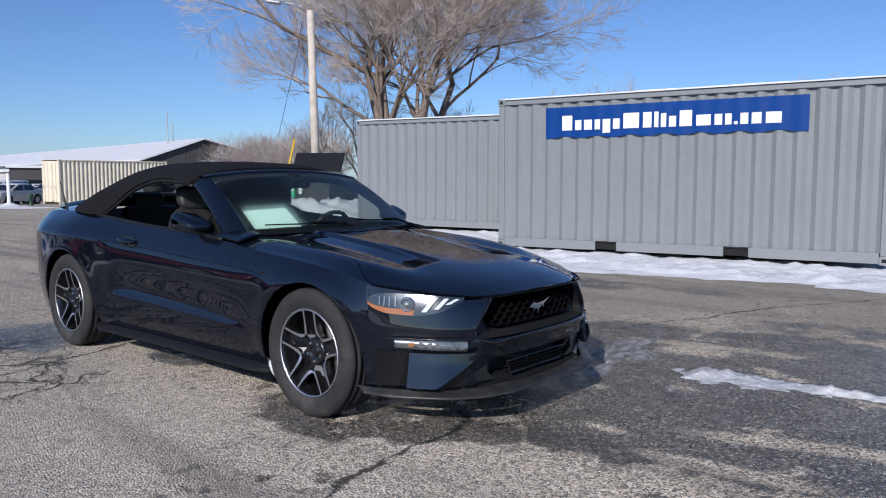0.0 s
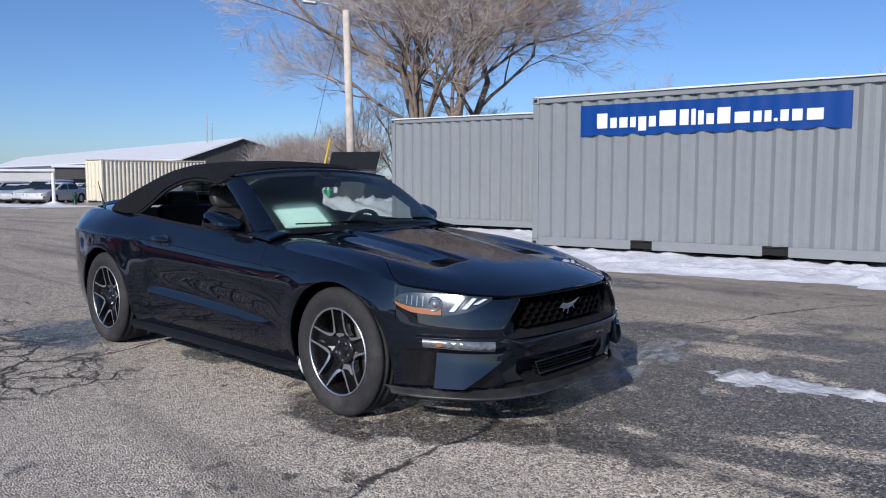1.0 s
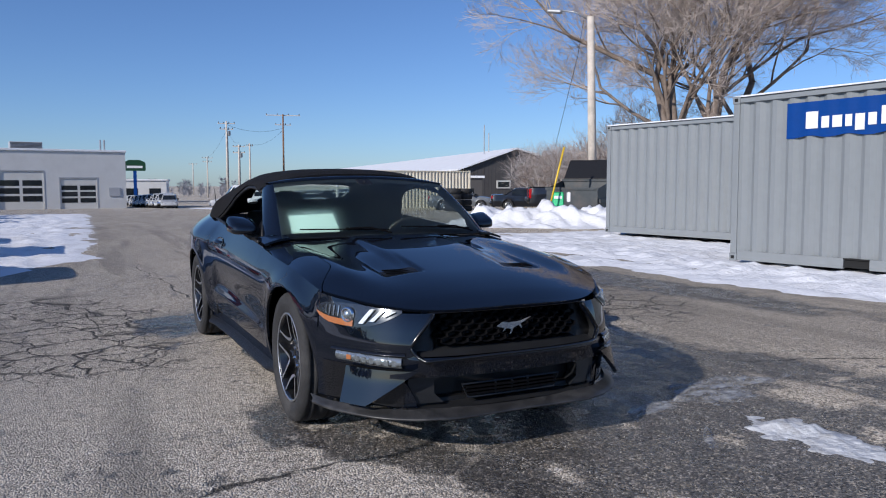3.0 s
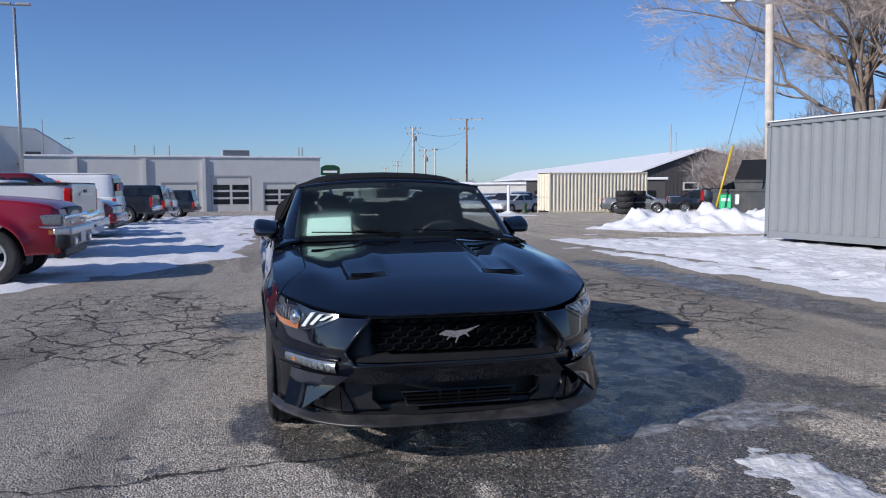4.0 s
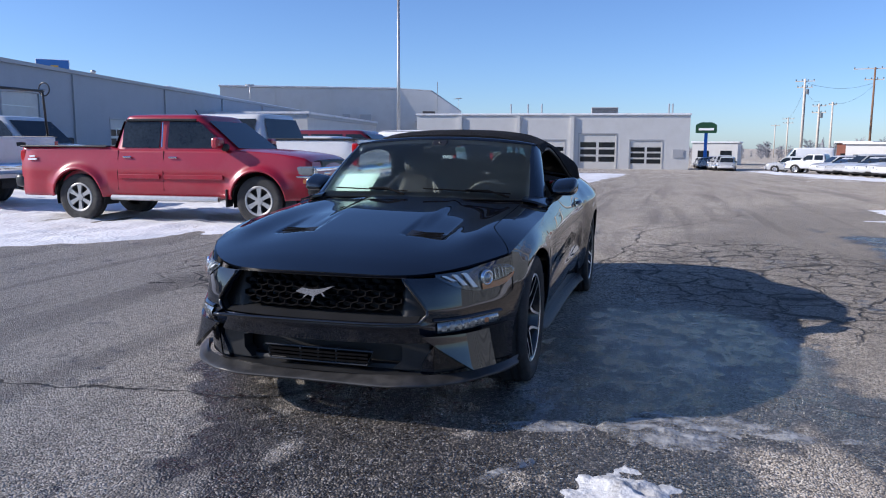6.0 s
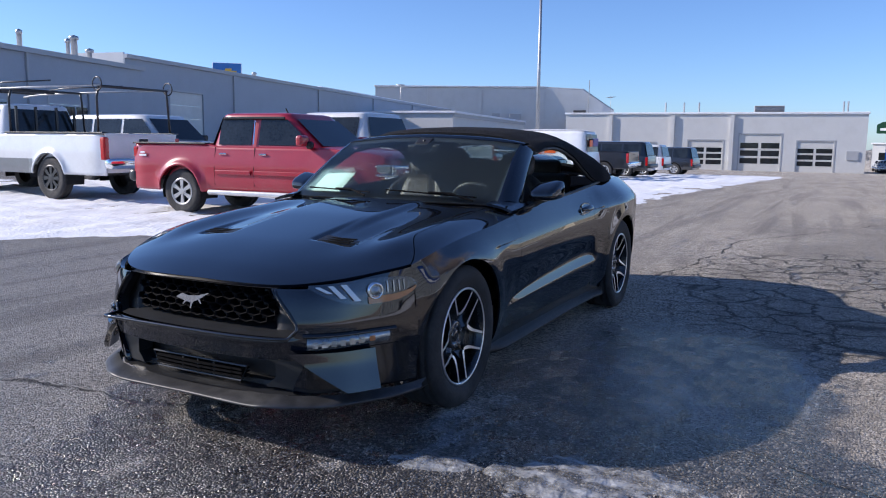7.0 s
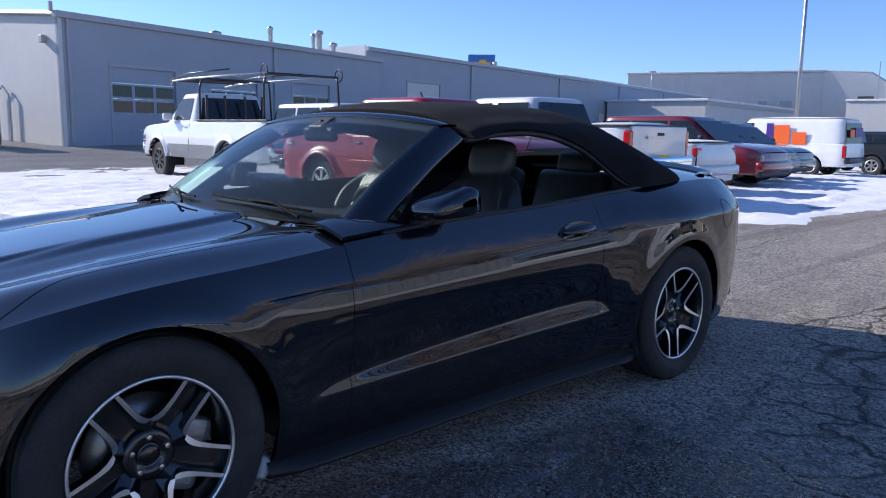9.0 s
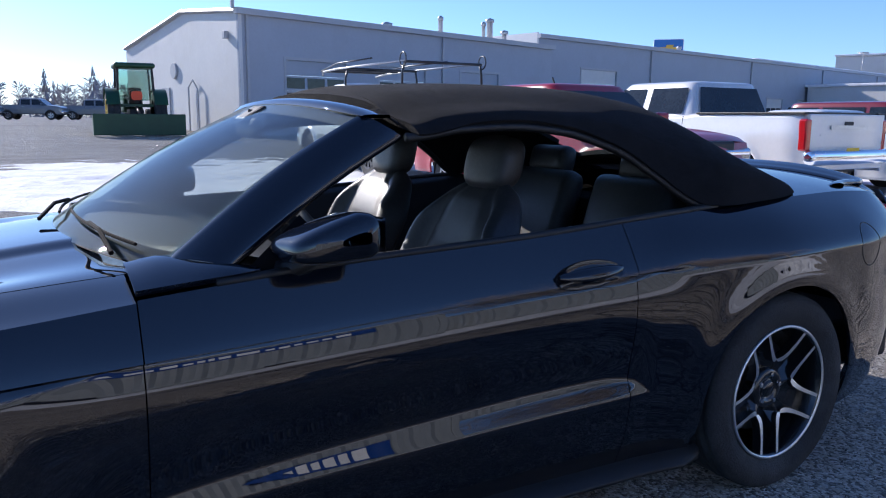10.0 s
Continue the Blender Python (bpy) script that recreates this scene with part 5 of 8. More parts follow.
# ---- the convertible: x forward, +y its left side, origin on the ground between the axles ----
CAR = pose(0, 0, 0)
car = thing("convertible_car", "glossy black two-door convertible with its black cloth top up", "car", "", CAR)
AX, TYRE = 1.343, 0.345

hood_mid = curve1([(2.27, 0.676), (2.2, 0.706), (2.05, 0.757), (1.75, 0.822), (1.36, 0.872), (1.0, 0.912), (0.75, 0.938), (0.5, 0.95)])
deck_mid = curve1([(-1.4, 1.05), (-1.7, 1.06), (-2.0, 1.058), (-2.2, 1.045), (-2.32, 1.03), (-2.40, 0.99)])
shoulder_z = curve1([(2.2, 0.665), (2.05, 0.69), (1.9, 0.72), (1.75, 0.752), (1.6, 0.785), (1.36, 0.822), (1.0, 0.852), (0.65, 0.885), (0.2, 0.918), (-0.3, 0.938), (-0.8, 0.968), (-1.1, 0.985), (-1.36, 0.997), (-1.8, 1.0), (-2.15, 0.985), (-2.38, 0.94)])
shoulder_y = curve1([(2.2, 0.52), (2.05, 0.685), (1.9, 0.77), (1.75, 0.802), (1.6, 0.822), (1.36, 0.832), (1.0, 0.838), (0.65, 0.834), (0.2, 0.832), (-0.3, 0.829), (-0.8, 0.820), (-1.36, 0.792), (-1.8, 0.735), (-2.1, 0.695), (-2.38, 0.59)])
widest = curve1([(2.2, 0.53), (2.05, 0.665), (1.9, 0.768), (1.75, 0.826), (1.6, 0.864), (1.36, 0.895), (1.1, 0.896), (0.8, 0.890), (0.4, 0.890), (-0.2, 0.892), (-0.7, 0.908), (-1.0, 0.936), (-1.36, 0.955), (-1.75, 0.930), (-2.0, 0.872), (-2.2, 0.795), (-2.38, 0.69)])
scoop = curve1([(0.95, 0.0), (0.86, 0.0), (0.74, 0.42), (0.5, 0.74), (0.1, 0.93), (-0.3, 1.0), (-0.56, 0.97), (-0.69, 0.66), (-0.752, 0.0), (-0.9, 0.0)])
crease = curve1([(1.3, 0.0), (1.08, 0.0), (0.92, 0.55), (0.7, 0.95), (0.2, 1.0), (-0.6, 1.0), (-0.78, 0.7), (-0.9, 0.0), (-1.2, 0.0)])
low_plain = curve1([(0.9, 0.0), (0.7, 0.0), (0.5, 0.008), (0.33, 0.028), (0.2, 0.07), (0.1, 0.1)])


def top_z(x, y):
    """Bonnet and wing tops, or the rear deck."""
    y = abs(y)
    a = min(1.0, y / shoulder_y(x))
    mid = hood_mid(x) if x > -0.6 else deck_mid(x)
    z = mid + (shoulder_z(x) - mid) * a ** 2.6
    if x > -0.6:
        z += 0.013 * (1 - smooth(0.27, 0.34, y)) * (1 - smooth(1.2, 1.75, x)) * smooth(0.0, 0.1, y + 0.2) - 0.006
        z += (0.3 + 0.7 * smooth(0.6, 1.25, x)) * (0.020 * math.exp(-((a - 0.80) / 0.13) ** 2) * (1 - smooth(1.55, 1.95, x)) - 0.012 * math.exp(-((a - 0.56) / 0.14) ** 2) * (1 - smooth(1.5, 2.0, x)))
        z -= 0.011 * smooth(1.22, 1.62, x) * (1 - smooth(1.715, 1.735, x)) * (smooth(0.235, 0.265, y) - smooth(0.445, 0.475, y))
    else:
        z += 0.022 * math.exp(-((x + 2.31) / 0.045) ** 2) * (1 - smooth(0.55, 0.66, y))
    return z


def crease_z(x):
    return 0.790 - 0.045 * x


def facet_z(x):
    """Lower and upper edge of the long facet low on the door."""
    lo = 0.424 - 0.03 * x
    return lo, lo + 0.004 + 0.062 * scoop(x)


def side_y(x, z):
    """Half-width of the flank at a height."""
    w, zt, yt = widest(x), shoulder_z(x), shoulder_y(x)
    zc = crease_z(x)
    k = crease(x)
    mid = zc * k + (zt - 0.17) * (1 - k)
    if z >= mid:
        t = (z - mid) / max(zt - mid, 0.02)
        y = w - (w - yt) * clamp(t, 0, 1.2) ** (1.6 - 0.5 * k)
    else:
        y = w - low_plain(z)
    # undercut line, then a band that rolls back out below it
    if z < zc:
        u = clamp((zc - z - 0.007) / 0.085, 0, 1)
        y -= 0.0135 * k * min(1.0, (zc - z) / 0.007) * (1 - u) ** 2
    s = scoop(x)
    lo, hi = facet_z(x)
    if s > 0:
        y -= 0.026 * s * (1 - smooth(hi, hi + 0.20, z)) * clamp((z - lo) / max(hi - lo, 0.004), 0, 1)
        y += 0.004 * s * (1 - smooth(lo - 0.01, lo + 0.05, z))
    for ax in (AX, -AX):
        r = math.hypot(x - ax, z - TYRE)
        y += 0.011 * math.exp(-((r - 0.395) / 0.07) ** 2) * (1 if z > 0.25 else 0.3)
    return y


def flank_heights(x, ztop, zlow):
    """Row heights from top to bottom, with rows along every edge of the pressing."""
    zc, (lo, hi) = crease_z(x), facet_z(x)
    marks = [ztop, zc, zc - 0.007, zc - 0.092, hi, lo, zlow]
    counts = [16, 2, 14, 14, 8, 12]
    for i in range(1, 6):
        marks[i] = max(min(marks[i], marks[i - 1] - 0.004), zlow + 0.004 * (6 - i))
    out = [ztop]
    for a, b, c in zip(marks, marks[1:], counts):
        out += [a + (b - a) * q / c for q in range(1, c + 1)]
    return out


def arch_low(x, sill=0.205):
    """Lower edge of the flank: the sill, cut by the wheel arches."""
    z = sill
    for ax, r in ((AX, 0.378), (-AX, 0.382)):
        d = abs(x - ax)
        if d < r:
            z = max(z, TYRE + math.sqrt(r * r - d * d))
    return z


def arch_xs(x0, x1, n):
    """Stations along the car, crowded where the arches fall steeply."""
    xs = {round(x0 + (x1 - x0) * i / n, 4) for i in range(n + 1)}
    for ax, r in ((AX, 0.378), (-AX, 0.382)):
        for i in range(33):
            x = ax + r * math.cos(math.pi * i / 32)
            if x0 < x < x1:
                xs.add(round(x, 4))
        for e in (-0.002, 0.002):
            for s in (-1, 1):
                x = ax + s * (r + e)
                if x0 < x < x1:
                    xs.add(round(x, 4))
    return sorted(xs)


def skin(name, pieces, material=M_PAINT, thick=0.014, parent=None, label="", flip=False):
    """A smooth sheet-metal panel with folded thickness."""
    ob = part(name, pieces, material, parent or car, label, shade=True)
    s = ob.modifiers.new("thickness", "SOLIDIFY")
    s.thickness, s.offset = thick, 1.0 if flip else -1.0
    e = ob.modifiers.new("crisp_edges", "EDGE_SPLIT")
    e.split_angle, e.use_edge_sharp = radians(38), False
    return ob


def lattice(rows):
    """Verts and faces from rows of points of equal length."""
    k = len(rows[0])
    vs = [p for r in rows for p in r]
    return vs, [(i * k + j, (i + 1) * k + j, (i + 1) * k + j + 1, i * k + j + 1) for i in range(len(rows) - 1) for j in range(k - 1)]


def bonnet_edge(x):
    return 0.80 + 0.2 * smooth(1.45, 1.8, x)


def flank(x0, x1, n, over=0, low=None):
    """A length of flank, rolled over the shoulder when over > 0."""
    rows = []
    for x in arch_xs(x0, x1, n):
        r = []
        yt = shoulder_y(x)
        if over:
            a0 = bonnet_edge(x) + 0.006 if x > 0 else 0.0
            for j in range(over):
                y = yt * (a0 + (1 - a0) * j / over)
                r.append((x, y, top_z(x, y)))
        zt, zl = shoulder_z(x), (low or arch_low)(x)
        ztop = top_z(x, yt) if over else zt
        for z in flank_heights(x, ztop, zl):
            r.append((x, side_y(x, min(z, zt)), z))
        rows.append(r)
    return lattice(rows)


def both(name, vf, *args, **kw):
    return [skin(name, vf, *args, **kw), skin(name, mirrored(vf), *args, **kw)]


# dark strips added behind the door gaps to stop light leaking through
for _sd in (-1, 1):
    for _x in (0.688, -0.672):
        part("door_jamb", lattice([[(x, _sd * (side_y(x, z) - 0.022), z) for z in [0.25 + (shoulder_z(x) - 0.27) * j / 12 for j in range(13)]] for x in (_x - 0.04, _x, _x + 0.04)]), M_MESH, car)
corner_y = curve1([(0.69, 0.672), (0.605, 0.678), (0.56, 0.71), (0.475, 0.783), (0.42, 0.806)])
corner_z = curve1([(0.69, 0.921), (0.605, 0.934), (0.475, 0.921), (0.42, 0.911)])


def wing_corner(u, v):
    """The wing's end, rising from the door's shoulder to the pillar's foot."""
    x = 0.42 + 0.268 * u
    yi, zi = corner_y(x), corner_z(x)
    return (x, yi + (shoulder_y(x) - 0.010 - yi) * v, zi + (shoulder_z(x) + 0.006 - zi) * v ** 1.7)


both("front_wing", joined(flank(0.6895, 1.757, 60, 9), grid(wing_corner, 12, 10, flip=True)))
both("door", flank(-0.6705, 0.6865, 80))
both("rear_quarter", flank(-2.38, -0.6735, 76))


# bonnet
nose_x = curve1([(0.0, 2.275), (0.2, 2.268), (0.4, 2.24), (0.545, 2.18), (0.648, 2.09), (0.722, 1.97), (0.788, 1.85), (0.829, 1.742)])


def bonnet(u, v):
    k = 2 * v - 1
    xc, xe = 0.778 + (2.222 - 0.778) * u, 0.606 + (1.757 - 0.606) * u
    x = xc + (xe - xc) * abs(k) ** (2 + 1.5 * u)
    y = k * bonnet_edge(xe) * shoulder_y(xe)
    return (x, y, top_z(x, y))


skin("bonnet", grid(bonnet, 110, 120))


# nose: a plan curve that leans back with height
NOSE_S = [(0.0, 2.275, 0.0), (0.2, 2.268, 0.2), (0.4, 2.24, 0.40), (0.55, 2.18, 0.545), (0.68, 2.09, 0.648), (0.8, 1.97, 0.722), (0.9, 1.85, 0.788), (1.0, 1.745, 0.829)]
plan_x, plan_y = curve1([(s, x) for s, x, y in NOSE_S]), curve1([(s, y) for s, x, y in NOSE_S])
lean_back = curve1([(0.15, -0.05), (0.25, -0.035), (0.36, -0.02), (0.46, 0.0), (0.52, 0.0), (0.58, -0.01), (0.64, -0.025), (0.69, -0.045), (0.75, -0.075)])


def nose(s, z, out=0.0):
    """A point of the bumper skin; s runs from the middle (0) to the wing (1), negative on the right side."""
    q = abs(s)
    e = 0.004
    tx, ty = plan_x(min(q + e, 1)) - plan_x(max(q - e, 0)), plan_y(min(q + e, 1)) - plan_y(max(q - e, 0))
    ln = math.hypot(tx, ty)
    nx, ny = ty / ln, -tx / ln
    k = lean_back(z) * (1 - 0.75 * q ** 3) + out
    if out == 0.0 and 0.40 < z < 0.55:
        k += 0.012 * math.exp(-((z - 0.466) / 0.016) ** 2) * (1 - smooth(0.4, 0.6, q))
    return (plan_x(q) + nx * k, math.copysign(plan_y(q) + ny * k, s), z)


def s_at(y):
    lo, hi = 0.0, 1.0
    for _ in range(30):
        m = (lo + hi) / 2
        lo, hi = (m, hi) if plan_y(m) < y else (lo, m)
    return lo


grille_half = curve1([(0.44, 0.44), (0.479, 0.49), (0.52, 0.522), (0.562, 0.50), (0.621, 0.455), (0.675, 0.415), (0.74, 0.40)])
intake_half = curve1([(0.2, 0.50), (0.25, 0.50), (0.33, 0.53), (0.39, 0.56), (0.45, 0.56)])


def nose_top(s):
    p = nose(s, 0.70)
    return min(top_z(min(p[0], 2.24), p[1]), 0.80) - 0.006


def bumper_side():
    rows = []
    for j in range(16):       # beside the grille, up to the bonnet
        v = j / 15
        r = []
        for i in range(41):
            u = i / 40
            z0 = 0.479
            s0 = s_at(grille_half(z0 + (0.68 - z0) * v))
            s = s0 + (1 - s0) * u
            z = z0 + (nose_top(s) - z0) * v
            r.append(nose(s, z))
        rows.append(r)
    low = []
    for j in range(13):       # beside the lower intake
        z = 0.24 + (0.385 - 0.24) * j / 12
        s0 = s_at(intake_half(z))
        low.append([nose(s0 + (1 - s0) * i / 40, z) for i in range(41)])
    return joined(lattice(rows), lattice(low))


bar = lattice([[nose(-1 + 2 * i / 100, 0.385 + (0.479 - 0.385) * j / 12) for i in range(101)] for j in range(13)])
b_side = bumper_side()
skin("front_bumper", bar, thick=0.02, flip=True)
skin("bumper_side", b_side, thick=0.02, flip=True)
skin("bumper_side", mirrored(b_side), thick=0.02, flip=True)

# grille: dark box, honeycomb, surround and emblem
def grille_back(u, v):
    z = 0.474 + 0.205 * v
    y = (2 * u - 1) * (grille_half(z) + 0.02)
    return (nose_x(min(abs(y), 0.55)) - 0.135 + 0.06 * smooth(0.36, 0.40, abs(y)) - 0.2 * (z - 0.53), y, z)


part("grille_back", grid(grille_back, 40, 6), M_TRIM, car, shade=True)
for zz, hw in ((0.481, 0.475), (0.675, 0.42)):
    part("grille_shelf", lattice([[(nose_x(min(abs(y), 0.55)) - d, y, zz + (0.04 if d > 0.1 and zz < 0.6 else 0.0)) for y in [-hw + 2 * hw * i / 40 for i in range(41)]] for d in ((0.14 if zz < 0.6 else 0.15), (0.014 if zz < 0.6 else 0.045))]), M_SATIN, car, shade=True)
side_wall = [[(nose_x(grille_half(z)) - d, grille_half(z), z) for z in [0.479 + 0.196 * i / 10 for i in range(11)]] for d in (0.15, 0.02)]
part("grille_cheek", lattice(side_wall), M_SATIN, car, shade=True)
part("grille_cheek", mirrored(lattice(side_wall)), M_SATIN, car, shade=True)


def honeycomb():
    pieces = []
    w, h = 0.066, 0.036
    for row in range(5):
        for col in range(-6, 7):
            y, z = (col + 0.5 * (row % 2)) * w, 0.540 + row * h * 0.76
            if abs(y) > 0.37 or z > 0.67 - 0.03 * abs(y):
                continue
            ring = [(y + math.cos(a) * w * 0.56, z + math.sin(a) * h * 0.52) for a in [radians(30 + 60 * k) for k in range(6)]]
            inner = [(y + (p - y) * 0.84, z + (q - z) * 0.80) for p, q in ring]
            def at(p, d):
                return (nose_x(min(abs(p[0]), 0.55)) - 0.062 - 0.2 * (p[1] - 0.53) - d, p[0], p[1])
            vs = [at(p, 0) for p in ring] + [at(p, 0.004) for p in inner] + [at(p, 0.05) for p in inner] + [at(p, 0.05) for p in ring]
            fs = []
            for k in range(6):
                q = (k + 1) % 6
                fs += [(k, q, q + 6, k + 6), (k + 6, q + 6, q + 12, k + 12), (k + 18, q + 18, q, k)]
            pieces.append((vs, fs))
    return joined(*pieces)


part("grille_mesh", honeycomb(), M_MESH, car)
edge = [(nose(s_at(grille_half(z)), z)[0] - 0.004, grille_half(z), z) for z in [0.67 - 0.19 * i / 10 for i in range(11)]]
lower = [(nose(s_at(y), 0.476)[0] - 0.002, y, 0.476) for y in [0.49 - 0.98 * i / 30 for i in range(31)]]
part("grille_surround", tube(edge + lower + [(p[0], -p[1], p[2]) for p in reversed(edge)], 0.0085, 8), M_GLOSS, car, shade=True)


def emblem():
    """A slim plain chrome badge: a long tapering body with a few swept strokes."""
    body = prism(round_outline([(-0.092, 0.020), (-0.055, 0.034), (-0.02, 0.022), (0.03, 0.020), (0.095, 0.028), (0.03, 0.004), (-0.015, -0.008), (-0.05, 0.004)], 0.008), 0.012)
    legs = [prism([(a, 0.006), (a + 0.013, 0.004), (b + 0.006, c), (b, c)], 0.010) for a, b, c in ((-0.045, -0.062, -0.010), (-0.012, -0.026, -0.030), (0.02, 0.034, -0.014))]
    return placed(joined(body, *legs), pose(2.222, 0, 0.588, 0, -8, 90) @ Matrix.Scale(1.08, 4))


part("emblem", emblem(), M_CHROME, car, "plain chrome grille badge")


# lower intake
part("intake_back", grid(lambda u, v: (nose_x(abs((2 * u - 1) * 0.56)) - 0.15, (2 * u - 1) * 0.56, 0.225 + 0.17 * v), 30, 3), M_TRIM, car)
for z in (0.284, 0.300, 0.316):
    part("intake_slat", joined(*[_b(nose_x(abs(y)) - 0.075, y, z, 0.05, 0.055, 0.008) for y in [-0.22 + 0.055 * i for i in range(9)]]), M_MESH, car)
for y in (-0.09, 0.0, 0.09):
    part("intake_divider", _b(nose_x(abs(y)) - 0.08, y, 0.30, 0.04, 0.01, 0.06), M_TRIM, car)
frame_pts = [(-0.24, 0.268), (0.24, 0.268), (0.27, 0.332), (-0.27, 0.332), (-0.24, 0.268)]
part("intake_frame", tube([(nose_x(abs(y)) - 0.055, y, z) for y, z in frame_pts], 0.005, 6), M_SATIN, car)
part("intake_shelf", lattice([[(nose_x(abs(y)) - d, y, z) for y in [-0.52 + 1.04 * i / 30 for i in range(31)]] for d, z in ((0.15, 0.25), (0.03, 0.235))]), M_SATIN, car, shade=True)
for s in (-1, 1):
    part("intake_cheek", lattice([[(nose_x(abs(y)) - d, s * y, z) for y, z in ((0.355, 0.255), (0.40, 0.30), (0.40, 0.36), (0.355, 0.375))] for d in (0.14, 0.06)] + [[(nose_x(0.5) - 0.05, s * 0.52, z) for z in (0.255, 0.30, 0.36, 0.375)]]), M_SATIN, car)


# headlamps: dark housing, light bars, projector and amber cell under a clear lens
lamp_lo = curve1([(0.57, 0.678), (0.61, 0.656), (0.70, 0.618), (0.80, 0.600), (0.90, 0.608), (0.97, 0.635), (1.0, 0.662)])
lamp_hi = curve1([(0.57, 0.690), (0.61, 0.692), (0.70, 0.697), (0.80, 0.704), (0.90, 0.706), (0.97, 0.694), (1.0, 0.672)])


def headlamp(sd):
    n = 30
    s0, s1 = 0.57, 1.0
    h = part("headlamp", lattice([[nose(sd * (s0 + (s1 - s0) * i / n), lamp_lo(s0 + (s1 - s0) * i / n) + (lamp_hi(s0 + (s1 - s0) * i / n) - lamp_lo(s0 + (s1 - s0) * i / n)) * j / 6, 0.004) for i in range(n + 1)] for j in range(7)]), M_LAMPIN, car, "clear swept headlamp with three white light bars", shade=True)
    for k in range(3):
        a = 0.598 + 0.052 * k
        def bar(u, v, out):
            s = a + 0.022 * u + 0.046 * v
            lo, hi = lamp_lo(min(a + 0.03, 1)) + 0.012, lamp_hi(a) - 0.008
            return nose(sd * s, hi + (lo - hi) * v, out)
        f = grid(lambda u, v: bar(u, v, 0.016), 3, 8)
        bk = grid(lambda u, v: bar(u, v, 0.005), 3, 8)
        sides = lattice([[bar(0, v / 8, o) for v in range(9)] for o in (0.005, 0.016)])
        sides2 = lattice([[bar(1, v / 8, o) for v in range(9)] for o in (0.016, 0.005)])
        part("light_bar", joined(f, bk, sides, sides2), M_LED, h, shade=True)
    c = Vector(nose(sd * 0.825, 0.655, 0.006))
    d = (Vector(nose(sd * 0.825, 0.655, 0.05)) - c).normalized()
    turn = Matrix.Translation(c) @ d.to_track_quat("Y", "Z").to_matrix().to_4x4()
    part("projector", placed(lathe([(0.0, 0.022), (0.014, 0.019), (0.024, 0.010), (0.027, 0.0)], 24), turn), M_CLEAR, h, shade=True)
    part("projector_ring", placed(lathe([(0.027, 0.0), (0.028, 0.014), (0.034, 0.014), (0.037, 0.0)], 24), turn), M_CHROME, h, shade=True)
    for q in range(4):
        s = 0.865 + 0.022 * q
        part("reflector_rib", lattice([[nose(sd * (s + e), lamp_lo(s) + (lamp_hi(s) - lamp_lo(s)) * v, 0.009) for e in (0.0, 0.005)] for v in (0.38, 0.6, 0.86)]), M_CLEAR, h)
    part("amber_cell", lattice([[nose(sd * s, lamp_lo(s) + (lamp_hi(s) - lamp_lo(s)) * v, 0.010) for s in (0.80, 0.84, 0.88, 0.91, 0.94, 0.97, 0.99)] for v in (0.03, 0.16, 0.30)]), M_AMBER, h, "amber turn signal cell", shade=True)
    lens = lattice([[nose(sd * (s0 + (s1 - s0) * i / n), lamp_lo(s0 + (s1 - s0) * i / n) + (lamp_hi(s0 + (s1 - s0) * i / n) - lamp_lo(s0 + (s1 - s0) * i / n)) * j / 8, 0.006 + 0.022 * math.sin(math.pi * i / n) ** 0.5 * math.sin(math.pi * j / 8) ** 0.5) for i in range(n + 1)] for j in range(9)])
    o = part("lens", lens, M_LENS, h, shade=True)
    o.visible_shadow = False


headlamp(1)
headlamp(-1)


# daytime lamp bars, corner blades and side slots
def corner(sd):
    t = part("lamp_bar", lattice([[nose(sd * (0.565 + (0.865 - 0.565) * i / 20), 0.430 + 0.012 * i / 20 + 0.050 * j / 4, 0.004 + 0.014 * math.sin(math.pi * j / 4) + 0.002) for i in range(21)] for j in range(5)]), M_CLEAR, car, "slim clear running lamp bar", shade=True)
    cover = part("lens", lattice([[nose(sd * (0.56 + (0.87 - 0.56) * i / 20), 0.427 + 0.012 * i / 20 + 0.056 * j / 4, 0.007 + 0.02 * math.sin(math.pi * j / 4)) for i in range(21)] for j in range(5)]), M_LENS, t, shade=True)
    cover.visible_shadow = False
    for q in range(6):
        part("led_cell", lattice([[nose(sd * (0.585 + 0.034 * q + 0.020 * i / 2), 0.443 + 0.0013 * q + 0.026 * j / 2, 0.021) for i in range(3)] for j in range(3)]), M_CLEAR, t)
    part("amber_cell", lattice([[nose(sd * (0.795 + 0.02 * i / 3), 0.452 + 0.022 * j / 2, 0.021) for i in range(4)] for j in range(3)]), M_AMBER, t)
    part("lamp_shroud", lattice([[nose(sd * (0.55 + 0.34 * i / 20), z, o) for i in range(21)] for z, o in ((0.500, 0.002), (0.494, 0.016), (0.486, 0.018), (0.482, 0.004))]), M_GLOSS, car, shade=True)
    part("corner_pocket", lattice([[nose(sd * (0.56 + (0.955 - 0.56) * i / 20), 0.245 + 0.18 * j / 6, 0.004) for i in range(21)] for j in range(7)]), M_GLOSS, car, shade=True)
    def blade(u, v):
        s = (0.495 + 0.315 * u) * v + (0.70 + 0.115 * u) * (1 - v)
        return nose(sd * s, 0.256 + 0.166 * v, 0.016 + 0.058 * (1 - v))
    skin("corner_blade", grid(blade, 24, 10, flip=sd < 0), M_PAINT, 0.02, None, "gloss black faceted corner blade", flip=True)


corner(1)
corner(-1)

